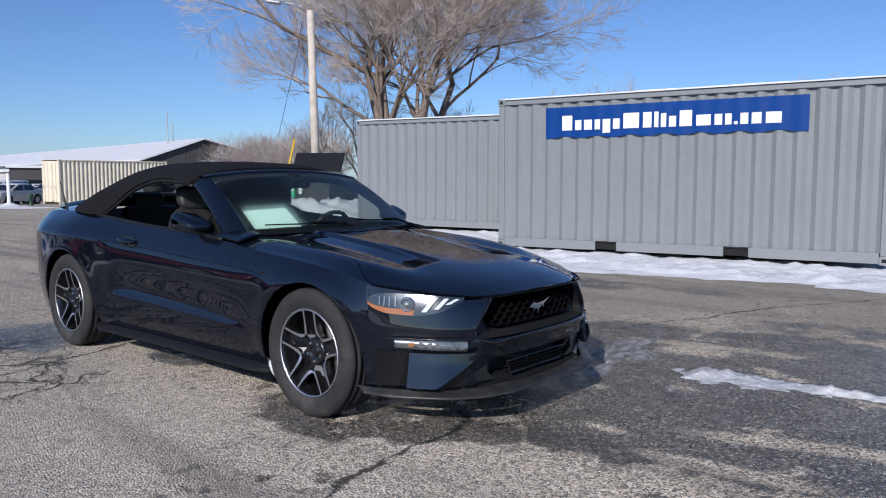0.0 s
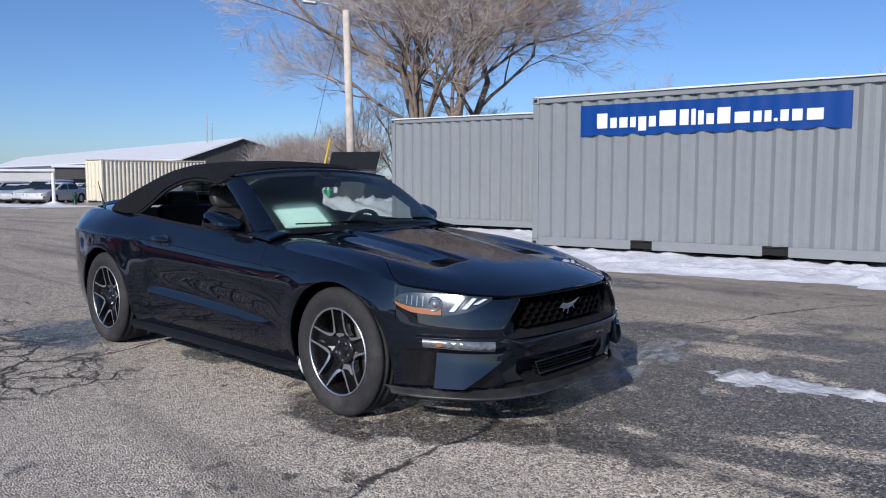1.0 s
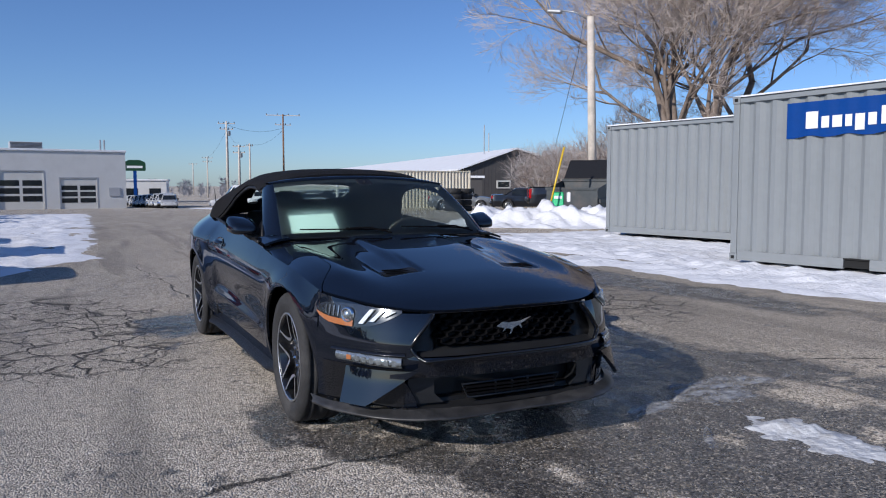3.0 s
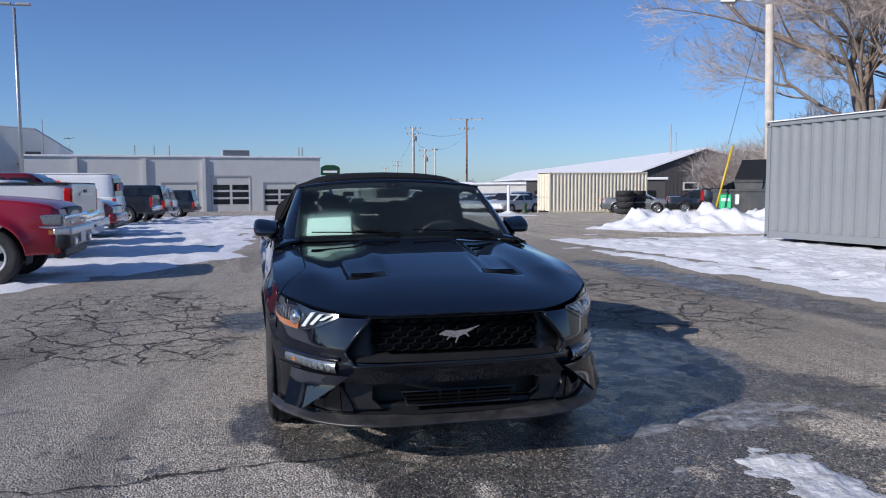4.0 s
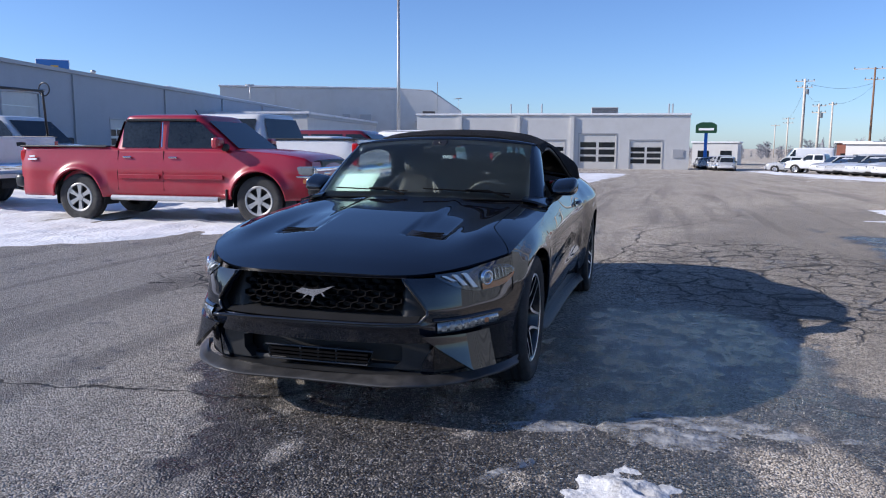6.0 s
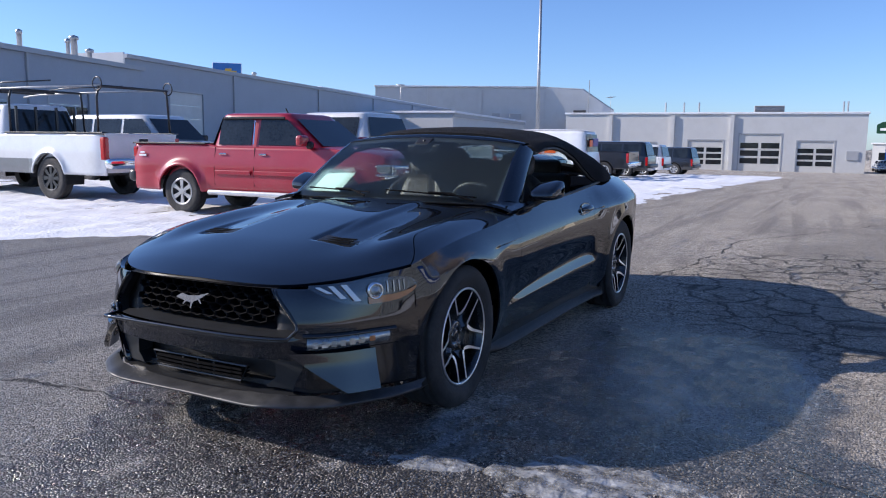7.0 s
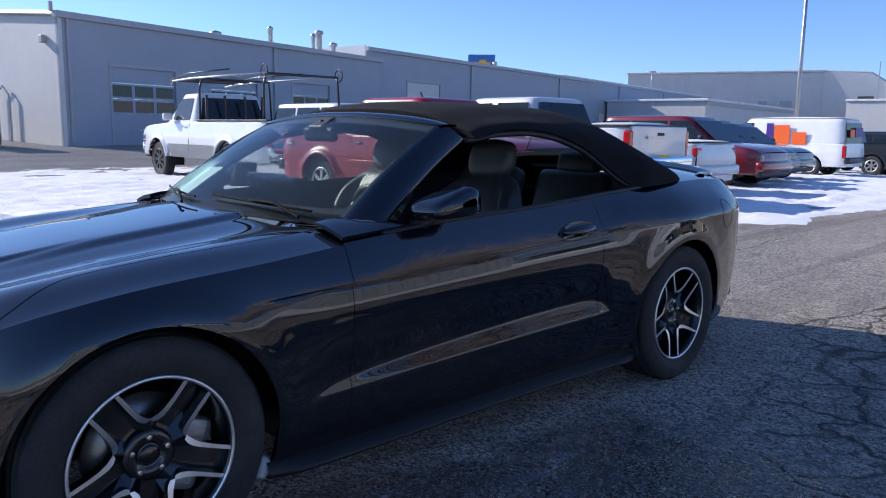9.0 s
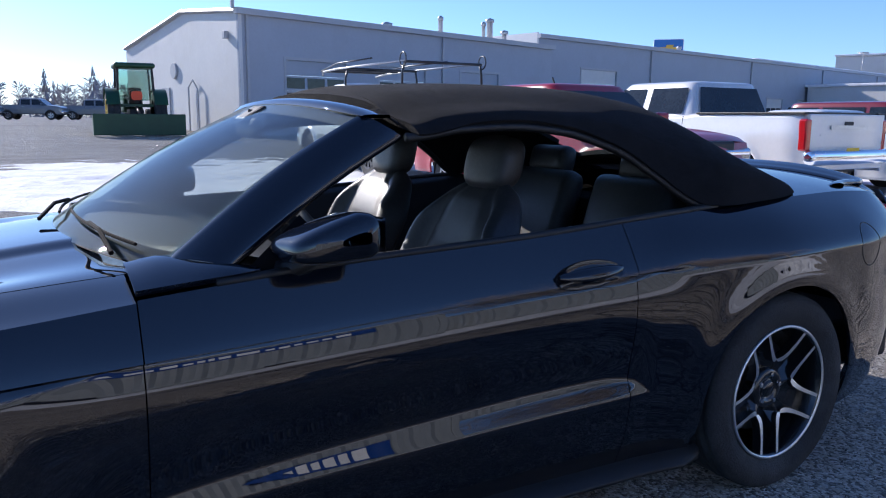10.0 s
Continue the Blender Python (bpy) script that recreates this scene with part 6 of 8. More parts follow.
# splitter
split_x = curve1([(0.0, 2.305), (0.40, 2.312), (0.45, 2.300), (0.55, 2.235), (0.66, 2.145), (0.745, 2.02), (0.81, 1.90), (0.848, 1.76)])
ys = [-0.848 + 1.696 * i / 80 for i in range(81)]
rows = []
for dx, dz in ((-0.10, 0.236), (-0.03, 0.222), (-0.004, 0.2145), (0.004, 0.209), (-0.002, 0.203), (-0.12, 0.199)):
    rows.append([(split_x(abs(y)) + dx * (1 - 0.4 * abs(y)), y * (1.0 + 0.012 * (dx > -0.03)), dz + 0.008 * math.exp(-((abs(y) - 0.44) / 0.06) ** 2) * (dz > 0.2)) for y in ys])
part("front_splitter", lattice(rows), M_SPLIT, car, "dusty satin black chin splitter", shade=True)

# bonnet vents
for sd in (-1, 1):
    v = part("bonnet_vent", grid(lambda u, w: (1.615 + 0.10 * u, sd * (0.262 + 0.186 * w), top_z(1.615 + 0.10 * u, 0.262 + 0.186 * w) + 0.003), 6, 8), M_TRIM, car, "black bonnet vent", shade=True)
    for k in range(3):
        x = 1.635 + 0.03 * k
        part("slat", joined(*[_b(x, sd * (0.355), top_z(x, 0.355) + 0.006, 0.012, 0.17, 0.006)]), M_MESH, v)

# skirts, arch liners and underbody
def skirt(sd):
    """A thin flared blade under the painted sill."""
    rows = []
    for i in range(41):
        x = 0.985 - 1.985 * i / 40
        w = side_y(x, 0.25)
        k = smooth(0.985, 0.85, x) * smooth(-1.0, -0.90, x)
        rows.append([(x, sd * (w - 0.020), 0.214), (x, sd * (w - 0.002), 0.205), (x, sd * (w + 0.038 * k), 0.184), (x, sd * (w + 0.042 * k), 0.176), (x, sd * (w + 0.034 * k), 0.168), (x, sd * (w - 0.10), 0.160)])
    part("side_skirt", lattice(rows), M_TRIM, car, "satin black side skirt", shade=True)


skirt(1)
skirt(-1)
for ax, r, xin in ((AX, 0.376, 0.50), (-AX, 0.380, 0.52)):
    for sd in (-1, 1):
        part("arch_liner", lattice([[(ax + r * math.cos(a), sd * y, TYRE + r * math.sin(a)) for a in [radians(-22 + 224 * i / 32) for i in range(33)]] for y in (xin, 0.60, 0.75, 0.80)]), M_TRIM, car, shade=True)
        part("arch_liner_wall", ([(ax, sd * xin, TYRE)] + [(ax + r * math.cos(radians(-22 + 224 * i / 32)), sd * xin, TYRE + r * math.sin(radians(-22 + 224 * i / 32))) for i in range(33)], [(0, i + 1, i + 2) for i in range(32)]), M_TRIM, car)
part("floor_pan", boxes((-0.1, 0, 0.27, 1.9, 1.62, 0.14), (-1.4, 0, 0.34, 0.9, 1.0, 0.2), (1.4, 0, 0.34, 1.3, 0.98, 0.2), (-2.1, 0, 0.36, 0.55, 1.4, 0.2), (2.0, 0, 0.24, 0.3, 1.1, 0.06)), M_TRIM, car, bevel=0.02)

# rear deck, rear face, lamps
def deck(u, v):
    x = -1.50 - 0.88 * u
    y = (2 * v - 1) * shoulder_y(x)
    return (x, y, top_z(x, y))


skin("rear_deck", grid(deck, 50, 60, flip=True))
tail = lambda y: -2.38 - 0.09 * (1 - (abs(y) / 0.7) ** 2)
rows = []
for j in range(25):
    z = 0.26 + (0.97 - 0.26) * j / 24
    hw = min(side_y(-2.38, min(z, 0.94)), 0.71) if z < 0.94 else shoulder_y(-2.38) * (1 - (z - 0.94) * 2)
    rows.append([(tail(hw * (2 * i / 40 - 1)) - 0.02 * math.exp(-((z - 0.97) / 0.05) ** 2) + 0.03 * smooth(0.45, 0.25, z), hw * (2 * i / 40 - 1), z) for i in range(41)])
skin("rear_bumper", lattice(rows), flip=True)
for sd in (-1, 1):
    for k in range(3):
        part("tail_lamp", rounded(0.03, 0.055, 0.17, 0.008, 1, pose(-2.43 + 0.02 * k, sd * (0.44 + 0.085 * k), 0.83, 0, 8, -sd * 16)), M_RED, car)
    part("side_reflector", lattice([[(x, sd * (side_y(x, z) + 0.004), z) for x in (-2.34, -2.28, -2.22)] for z in (0.60, 0.625)]), M_RED, car, "small red side reflector")
    part("tail_lamp_edge", lattice([[(x, sd * (side_y(x, z) + 0.004), z) for x in (-2.375, -2.33, -2.26)] for z in (0.80, 0.85, 0.885)]), M_TINT, car, shade=True)
part("number_plate_recess", boxes((-2.47, 0, 0.60, 0.03, 0.5, 0.2)), M_TRIM, car, bevel=0.01)
fuel = [(-1.80 + 0.075 * math.cos(a), side_y(-1.80 + 0.075 * math.cos(a), 0.825 + 0.075 * math.sin(a)) - 0.001, 0.825 + 0.075 * math.sin(a)) for a in [2 * math.pi * i / 28 for i in range(29)]]
part("fuel_flap", tube(fuel, 0.0025, 5), M_TRIM, car)
part("aerial_mast", tube([(-1.92, -0.66, 1.0), (-1.97, -0.66, 1.11), (-2.03, -0.66, 1.22)], 0.004, 6, True, [0.011, 0.005, 0.003]), M_TRIM, car)

def spoiler(u, v):
    """Low boot spoiler: a blade on short legs that wraps forward at its ends."""
    a = 2 * math.pi * v
    k = 2 * u - 1
    e = smooth(0.80, 1.0, abs(k))
    x = -2.27 + 0.30 * e + 0.085 * math.cos(a) * (1 - 0.4 * e)
    y = k * 0.655
    z = top_z(x, y) + 0.010 * (1 - e) + 0.012 * math.sin(a) - 0.10 * (x + 2.27 - 0.30 * e)
    return (x, y, z)


part("boot_spoiler", grid(spoiler, 60, 14), M_PAINT, car, "low gloss black boot spoiler", shade=True)

# ---- glasshouse ----
def screen(u, v):
    """Windscreen: u across (right to left), v up."""
    k = 2 * u - 1
    bx, bz = 0.765 - 0.17 * k * k, 0.958 - 0.016 * k * k
    tx, tz = 0.120 - 0.040 * k * k, 1.308 - 0.040 * k * k
    y = k * (0.705 + (0.640 - 0.705) * v)
    x = bx + (tx - bx) * v
    z = bz + (tz - bz) * v + 0.022 * math.sin(math.pi * v)
    return (x, y, z)


ws = part("windscreen", grid(lambda u, v: screen(u, -0.05 + 1.05 * v), 40, 20), M_SCREEN, car, "wide raked windscreen", shade=True)
ws.visible_shadow = False
band_pts = lattice([[tuple(Vector(screen(u / 40, v)) + Vector((-0.004, 0, -0.005))) for u in range(41)] for v in (0.90, 0.95, 1.0)])
part("sun_band", band_pts, M_TRIM, ws, shade=True)
low_band = lattice([[tuple(Vector(screen(u / 40, v)) + Vector((-0.004, 0, -0.005))) for u in range(41)] for v in (-0.05, 0.0, 0.035)])
part("lower_band", low_band, M_MESH, ws, shade=True)


def pillar(sd):
    """Windscreen pillar: from the glass edge round to the side window's seal."""
    rows = []
    for i in range(25):
        v = i / 24
        a = Vector(screen(1.0, v))
        b = Vector((0.475, 0.790, 0.925)).lerp(Vector((-0.015, 0.678, 1.212)), v) + Vector((0, 0, 0.016 * math.sin(math.pi * v)))
        out = Vector((0.25, 0.85, 0.46)).normalized()
        r = []
        for f, o in ((-0.10, -0.012), (0.0, 0.002), (0.10, 0.007), (0.35, 0.014), (0.65, 0.014), (0.90, 0.008), (1.0, 0.001), (0.97, -0.03)):
            p = a.lerp(b, f) + out * o * (0.75 + 0.5 * (1 - v))
            r.append((p.x, sd * p.y, p.z))
        rows.append(r)
    part("windscreen_pillar", lattice(rows), M_PAINT, car, shade=True)


pillar(1)
pillar(-1)
header = []
for dx, dz in ((0.012, -0.004), (0.006, 0.008), (-0.03, 0.015), (-0.10, 0.012), (-0.105, -0.02), (-0.01, -0.03)):
    r = []
    for i in range(31):
        k = 2 * i / 30 - 1
        e = 1 - 0.75 * abs(k) ** 8
        r.append(tuple(Vector(screen(i / 30, 1.0)) + Vector((dx * (1 - 0.3 * abs(k) ** 8), 0.014 * k, dz * e))))
    header.append(r)
part("screen_header", lattice(header + [header[0]]), M_PAINT, car, shade=True)

# cowl panel and wipers
part("cowl", lattice([[(0.80 - 0.17 * (y / 0.7) ** 2 - d * 1.0, y, top_z(0.80 - 0.17 * (y / 0.7) ** 2, y) - h) for y in [-0.68 + 1.36 * i / 30 for i in range(31)]] for d, h in ((-0.02, 0.045), (0.02, 0.03), (0.06, 0.012))]), M_MESH, car, shade=True)
for y0, y1 in ((-0.62, -0.05), (0.05, 0.62)):
    pts = []
    for i in range(9):
        y = y0 + (y1 - y0) * i / 8
        p = Vector(screen(y / 0.735 / 2 + 0.5, 0.012 + 0.04 * (1 - i / 8)))
        pts.append(tuple(p + Vector((0.012, 0, 0.012))))
    w = part("wiper", tube(pts, 0.0045, 6), M_MESH, car)
    part("wiper_arm", tube([tuple(Vector(screen(y1 / 1.47 + 0.5, 0.0)) + Vector((0.06, 0, 0.0))), tuple(Vector(pts[6]) + Vector((0.02, 0, 0.012))), tuple(Vector(pts[4]) + Vector((0.0, 0, 0.006)))], 0.006, 6), M_MESH, w)

# cloth top
top_mid = curve1([(0.07, 1.328), (-0.15, 1.350), (-0.45, 1.362), (-0.75, 1.358), (-1.0, 1.328), (-1.2, 1.268), (-1.4, 1.182), (-1.58, 1.105), (-1.72, 1.062)])
window_top = curve1([(0.07, 1.222), (-0.04, 1.217), (-0.196, 1.238), (-0.383, 1.246), (-0.555, 1.232), (-0.745, 1.180), (-0.886, 1.098), (-1.0, 1.018), (-1.06, 0.992), (-1.14, 0.988), (-1.3, 0.992), (-1.72, 1.0)])
rail_y = curve1([(0.07, 0.672), (-0.2, 0.665), (-0.6, 0.668), (-0.85, 0.712), (-1.0, 0.765), (-1.14, 0.812), (-1.3, 0.80), (-1.5, 0.765), (-1.65, 0.66), (-1.72, 0.56)])
top_edge_y = curve1([(0.07, 0.53), (-0.4, 0.53), (-0.8, 0.53), (-1.1, 0.545), (-1.4, 0.56), (-1.6, 0.50), (-1.72, 0.42)])


def top_section(x):
    """Half a hoop of the roof, from the middle down to the rail."""
    zc, ye, yr, zr = top_mid(x), top_edge_y(x), rail_y(x), window_top(x)
    pts = [(0.0, zc), (ye * 0.45, zc - 0.006), (ye * 0.85, zc - 0.028), (ye + 0.04, zc - 0.07 * clamp((zc - zr) / 0.1, 0.3, 1.0)), (yr - 0.02, zr + 0.45 * (zc - 0.07 - zr) if zc - 0.07 > zr else zr + 0.004), (yr, zr)]
    f, g = curve1([(i, p[0]) for i, p in enumerate(pts)]), curve1([(i, p[1]) for i, p in enumerate(pts)])
    return [(x, f(5 * j / 22), g(5 * j / 22)) for j in range(23)]


rows = [[(p[0] - 0.095 * (p[1] / 0.67) ** 2 * smooth(-0.45, 0.04, p[0]), p[1], p[2] - 0.014 * smooth(-0.08, 0.035, p[0])) for p in top_section(0.035 - 1.755 * i / 80)] for i in range(81)]
rear_gap = lambda x, y: -1.57 < x < -1.22 and abs(y) < 0.46
vs, fs = lattice(rows)
fs = [f for f in fs if not rear_gap(sum(vs[i][0] for i in f) / 4, sum(vs[i][1] for i in f) / 4)]
cloth = skin("cloth_top", joined((vs, fs), mirrored((vs, fs))), M_CLOTH, 0.022, None, "taut black cloth roof")
for x in (-0.02, -0.62, -1.12):
    sec = top_section(x)
    part("seam", tube([(p[0], p[1], p[2] + 0.003) for p in sec[:18]] , 0.0045, 5), M_CLOTH, cloth)
    part("seam", tube([(p[0], -p[1], p[2] + 0.003) for p in sec[:18]], 0.0045, 5), M_CLOTH, cloth)
rg = part("rear_window", grid(lambda u, v: (-1.215 - 0.36 * v, -0.465 + 0.93 * u, top_section(-1.215 - 0.36 * v)[4][2] - 0.008 - 0.020 * (2 * u - 1) ** 2), 10, 8), M_GLASS, cloth, "small glass rear window", shade=True)
rg.visible_shadow = False
for sd in (-1, 1):
    rail = []
    for i in range(60):
        x = -0.03 - 1.03 * i / 59
        rail.append((x, sd * (rail_y(x) + 0.002), window_top(x) - 0.006))
    part("roof_rail_seal", tube(rail, 0.013, 8), M_TRIM, car, shade=True)
    belt = [(x, sd * (shoulder_y(x) - 0.008), shoulder_z(x) + 0.004) for x in [0.52 - 1.62 * i / 40 for i in range(41)]]
    part("belt_seal", tube(belt, 0.011, 8), M_TRIM, car, shade=True)
    inner = lattice([[(x, sd * y, z) for x in [0.60 - 2.15 * i / 40 for i in range(41)] for y, z in [((shoulder_y(x) - 0.012) if k == 0 else (shoulder_y(x) - 0.09) if k == 1 else 0.70, shoulder_z(x) - (0.0 if k == 0 else 0.02 if k == 1 else 0.45))]] for k in range(3)])
    part("door_card", inner, M_DASH, car, shade=True)
    # the small fixed glass behind the pillar; the side windows are down
    q = [(0.45, 0.795, 0.912), (0.25, 0.80, shoulder_z(0.25)), (0.265, 0.77, 0.99), (0.30, 0.752, 1.032)]
    part("mirror_sail", ([(a, sd * b, c) for a, b, c in q], [(0, 1, 2, 3)]), M_MESH, car)


def mirror(sd):
    def shell(u, v):
        a = 2 * math.pi * u
        c, q = math.cos(a), math.sin(a)
        r = max(0.0, 1 - abs(2 * v - 1) ** 5) ** 0.5
        fx = math.copysign(abs(c) ** 0.62, c) * (0.145 if c > 0 else 0.058)
        fz = math.copysign(abs(q) ** 0.55, q) * (0.060 if q > 0 else 0.054)
        fz = fz * (1 - 2.4 * max(0, fx)) - 0.19 * max(0, fx)
        wide = 1 - 0.25 * (1 - v) ** 2
        return (0.262 + fx * (0.35 + 0.65 * r) - 0.035 * v, sd * (0.795 + 0.172 * v), 0.998 + fz * (0.25 + 0.75 * r) * wide - 0.010 * (1 - v))
    m = part("door_mirror", grid(shell, 36, 22), M_PAINT, car, "gloss black door mirror", shade=True)
    part("mirror_glass", lattice([[(0.197 - 0.03 * i / 6, sd * (0.815 + 0.135 * i / 6), 0.960 + 0.08 * j / 4) for i in range(7)] for j in range(5)]), M_CHROME, m)
    part("mirror_arm", tube([(0.36, sd * 0.79, 0.905), (0.335, sd * 0.82, 0.918), (0.300, sd * 0.86, 0.950)], 0.02, 8, True, [0.030, 0.024, 0.022]), M_TRIM, m, shade=True)


mirror(1)
mirror(-1)


def handle(sd):
    """A body-coloured pull over a dark oval cup."""
    x0, z0 = -0.495, 0.832
    def on(dx, dz, out):
        z = z0 + dz - 0.05 * dx
        return (x0 + dx, sd * (side_y(x0 + dx, z) + out), z)
    cup = [[on(0.118 * r * math.cos(a), 0.040 * r * math.sin(a), 0.002 if r < 0.95 else 0.0045) for a in [2 * math.pi * i / 32 for i in range(33)]] for r in (0.02, 0.6, 0.94, 1.0)]
    part("handle_cup", lattice(cup), M_GLOSS, car, shade=True)
    def pull(u, v):
        a = 2 * math.pi * v
        k = math.sin(math.pi * clamp(u, 0.02, 0.98)) ** 0.4
        dx = 0.112 - 0.224 * u
        return on(dx, 0.010 + 0.017 * k * math.sin(a), 0.007 + 0.026 * k + 0.010 * k * math.cos(a))
    part("door_handle", grid(pull, 20, 14), M_PAINT, car, shade=True)


handle(1)
handle(-1)

# ---- cabin ----
part("dashboard", lattice([[(min(x, 0.725 - 0.19 * (y / 0.7) ** 2), y, z + 0.03 * math.exp(-((y - 0.37) / 0.16) ** 2) * (0.2 < x < 0.4)) for y in [-0.70 + 1.4 * i / 30 for i in range(31)]] for x, z in ((0.74, 0.935), (0.60, 0.945), (0.42, 0.935), (0.28, 0.90), (0.22, 0.84), (0.24, 0.70), (0.40, 0.55))]), M_DASH, car, shade=True)
part("steering_wheel", placed(lathe([(0.185 + 0.016 * math.cos(a), 0.016 * math.sin(a)) for a in [2 * math.pi * i / 8 for i in range(8)]], 36, "y", True), pose(0.12, 0.36, 0.845, 0, 0, -90) @ pose(0, 0, 0, -24, 0, 0)), M_LEATHER, car, shade=True)
part("steering_boss", placed(joined(lathe([(0.0, 0.03), (0.06, 0.025), (0.07, -0.02)], 18), _b(0, 0, 0, 0.34, 0.018, 0.035), _b(0, 0, -0.09, 0.035, 0.018, 0.17)), pose(0.12, 0.36, 0.845, 0, 0, -90) @ pose(0, 0, 0, -24, 0, 0)), M_DASH, car)
part("steering_column", tube([(0.14, 0.36, 0.835), (0.34, 0.36, 0.75)], 0.045, 10), M_DASH, car)
part("centre_console", rounded(0.95, 0.22, 0.30, 0.04, 2, Matrix.Translation((-0.25, 0, 0.52))), M_DASH, car)
part("cabin_floor", boxes((-0.35, 0, 0.36, 1.9, 1.4, 0.04)), M_CARPET, car)
part("rear_shelf", boxes((-1.38, 0, 0.90, 0.22, 1.3, 0.06)), M_CARPET, car, bevel=0.02)
part("rear_bulkhead", boxes((-1.34, 0, 0.62, 0.06, 1.36, 0.56)), M_CARPET, car)


def cushion(w, d, h, r=0.05):
    return rounded(w, d, h, r, 3)


def seat(y, x=-0.08):
    """Bucket seat: cushion, backrest with raised bolsters and cross seams, head restraint on two posts."""
    s = part("front_seat", rounded(0.52, 0.50, 0.17, 0.06, 3, pose(x + 0.05, y, 0.50, 0, -7, 0)), M_LEATHER, car, "black leather bucket seat", shade=True)
    half = curve1([(0.0, 0.235), (0.35, 0.262), (0.62, 0.262), (0.80, 0.225), (0.93, 0.165), (1.0, 0.10)])
    def back(u, v):
        a = 2 * math.pi * u
        w = half(v)
        c, q = math.cos(a), math.sin(a)
        cy = math.copysign(abs(c) ** 0.5, c) * w
        t = 0.060 * (1 - 0.25 * v) * (1 - 0.7 * smooth(0.9, 1.0, v))
        cx = math.copysign(abs(q) ** 0.55, q) * t
        if q > 0:       # bolsters stand proud, the middle panel is tufted
            cx += 0.052 * smooth(0.62, 0.86, abs(cy) / w) * (1 - smooth(0.72, 0.95, v)) - 0.010 * math.exp(-((abs(cy) / w - 0.60) / 0.05) ** 2)
            cx += 0.008 * abs(math.sin(math.pi * v * 3.2)) ** 0.6 * (1 - smooth(0.5, 0.62, abs(cy) / w))
        return (x - 0.17 - 0.25 * v + cx, y + cy, 0.54 + 0.52 * v)
    part("backrest", grid(back, 56, 40), M_LEATHER, s, shade=True)
    def rest(u, v):
        a = 2 * math.pi * u
        c, q = math.cos(a), math.sin(a)
        e = max(0.02, 1 - abs(2 * v - 1) ** 5) ** 0.45
        return (x - 0.415 - 0.04 * v + math.copysign(abs(q) ** 0.7, q) * 0.055 * e, y + math.copysign(abs(c) ** 0.45, c) * (0.112 + 0.016 * math.sin(math.pi * v)) * e, 1.025 + 0.185 * v)
    part("head_restraint", grid(rest, 32, 16), M_LEATHER, s, shade=True)
    for q in (-0.05, 0.05):
        part("restraint_post", tube([(x - 0.405, y + q, 0.98), (x - 0.43, y + q, 1.08)], 0.006, 6), M_SATIN, s)


seat(0.37)
seat(-0.37)
for y in (-0.30, 0.30):
    r = part("rear_seat", rounded(0.42, 0.48, 0.16, 0.05, 3, Matrix.Translation((-0.93, y, 0.52))), M_LEATHER, car, "black leather rear seat", shade=True)
    part("backrest", rounded(0.12, 0.46, 0.50, 0.05, 3, pose(-1.19, y, 0.80, 0, -18, 0)), M_LEATHER, r, shade=True)
    part("head_restraint", rounded(0.09, 0.26, 0.13, 0.035, 3, pose(-1.29, y, 1.08, 0, -14, 0)), M_LEATHER, r, shade=True)
part("rear_view_mirror", rounded(0.03, 0.23, 0.065, 0.014, 2, pose(0.20, 0.0, 1.225, 0, 10, 0)), M_TRIM, car)
part("mirror_stem", tube([(0.20, 0, 1.24), (0.19, 0, 1.285)], 0.01, 6), M_TRIM, car)
part("sensor_housing", rounded(0.09, 0.11, 0.025, 0.01, 2, pose(0.19, 0, 1.268, 0, 30, 0)), M_TRIM, car)


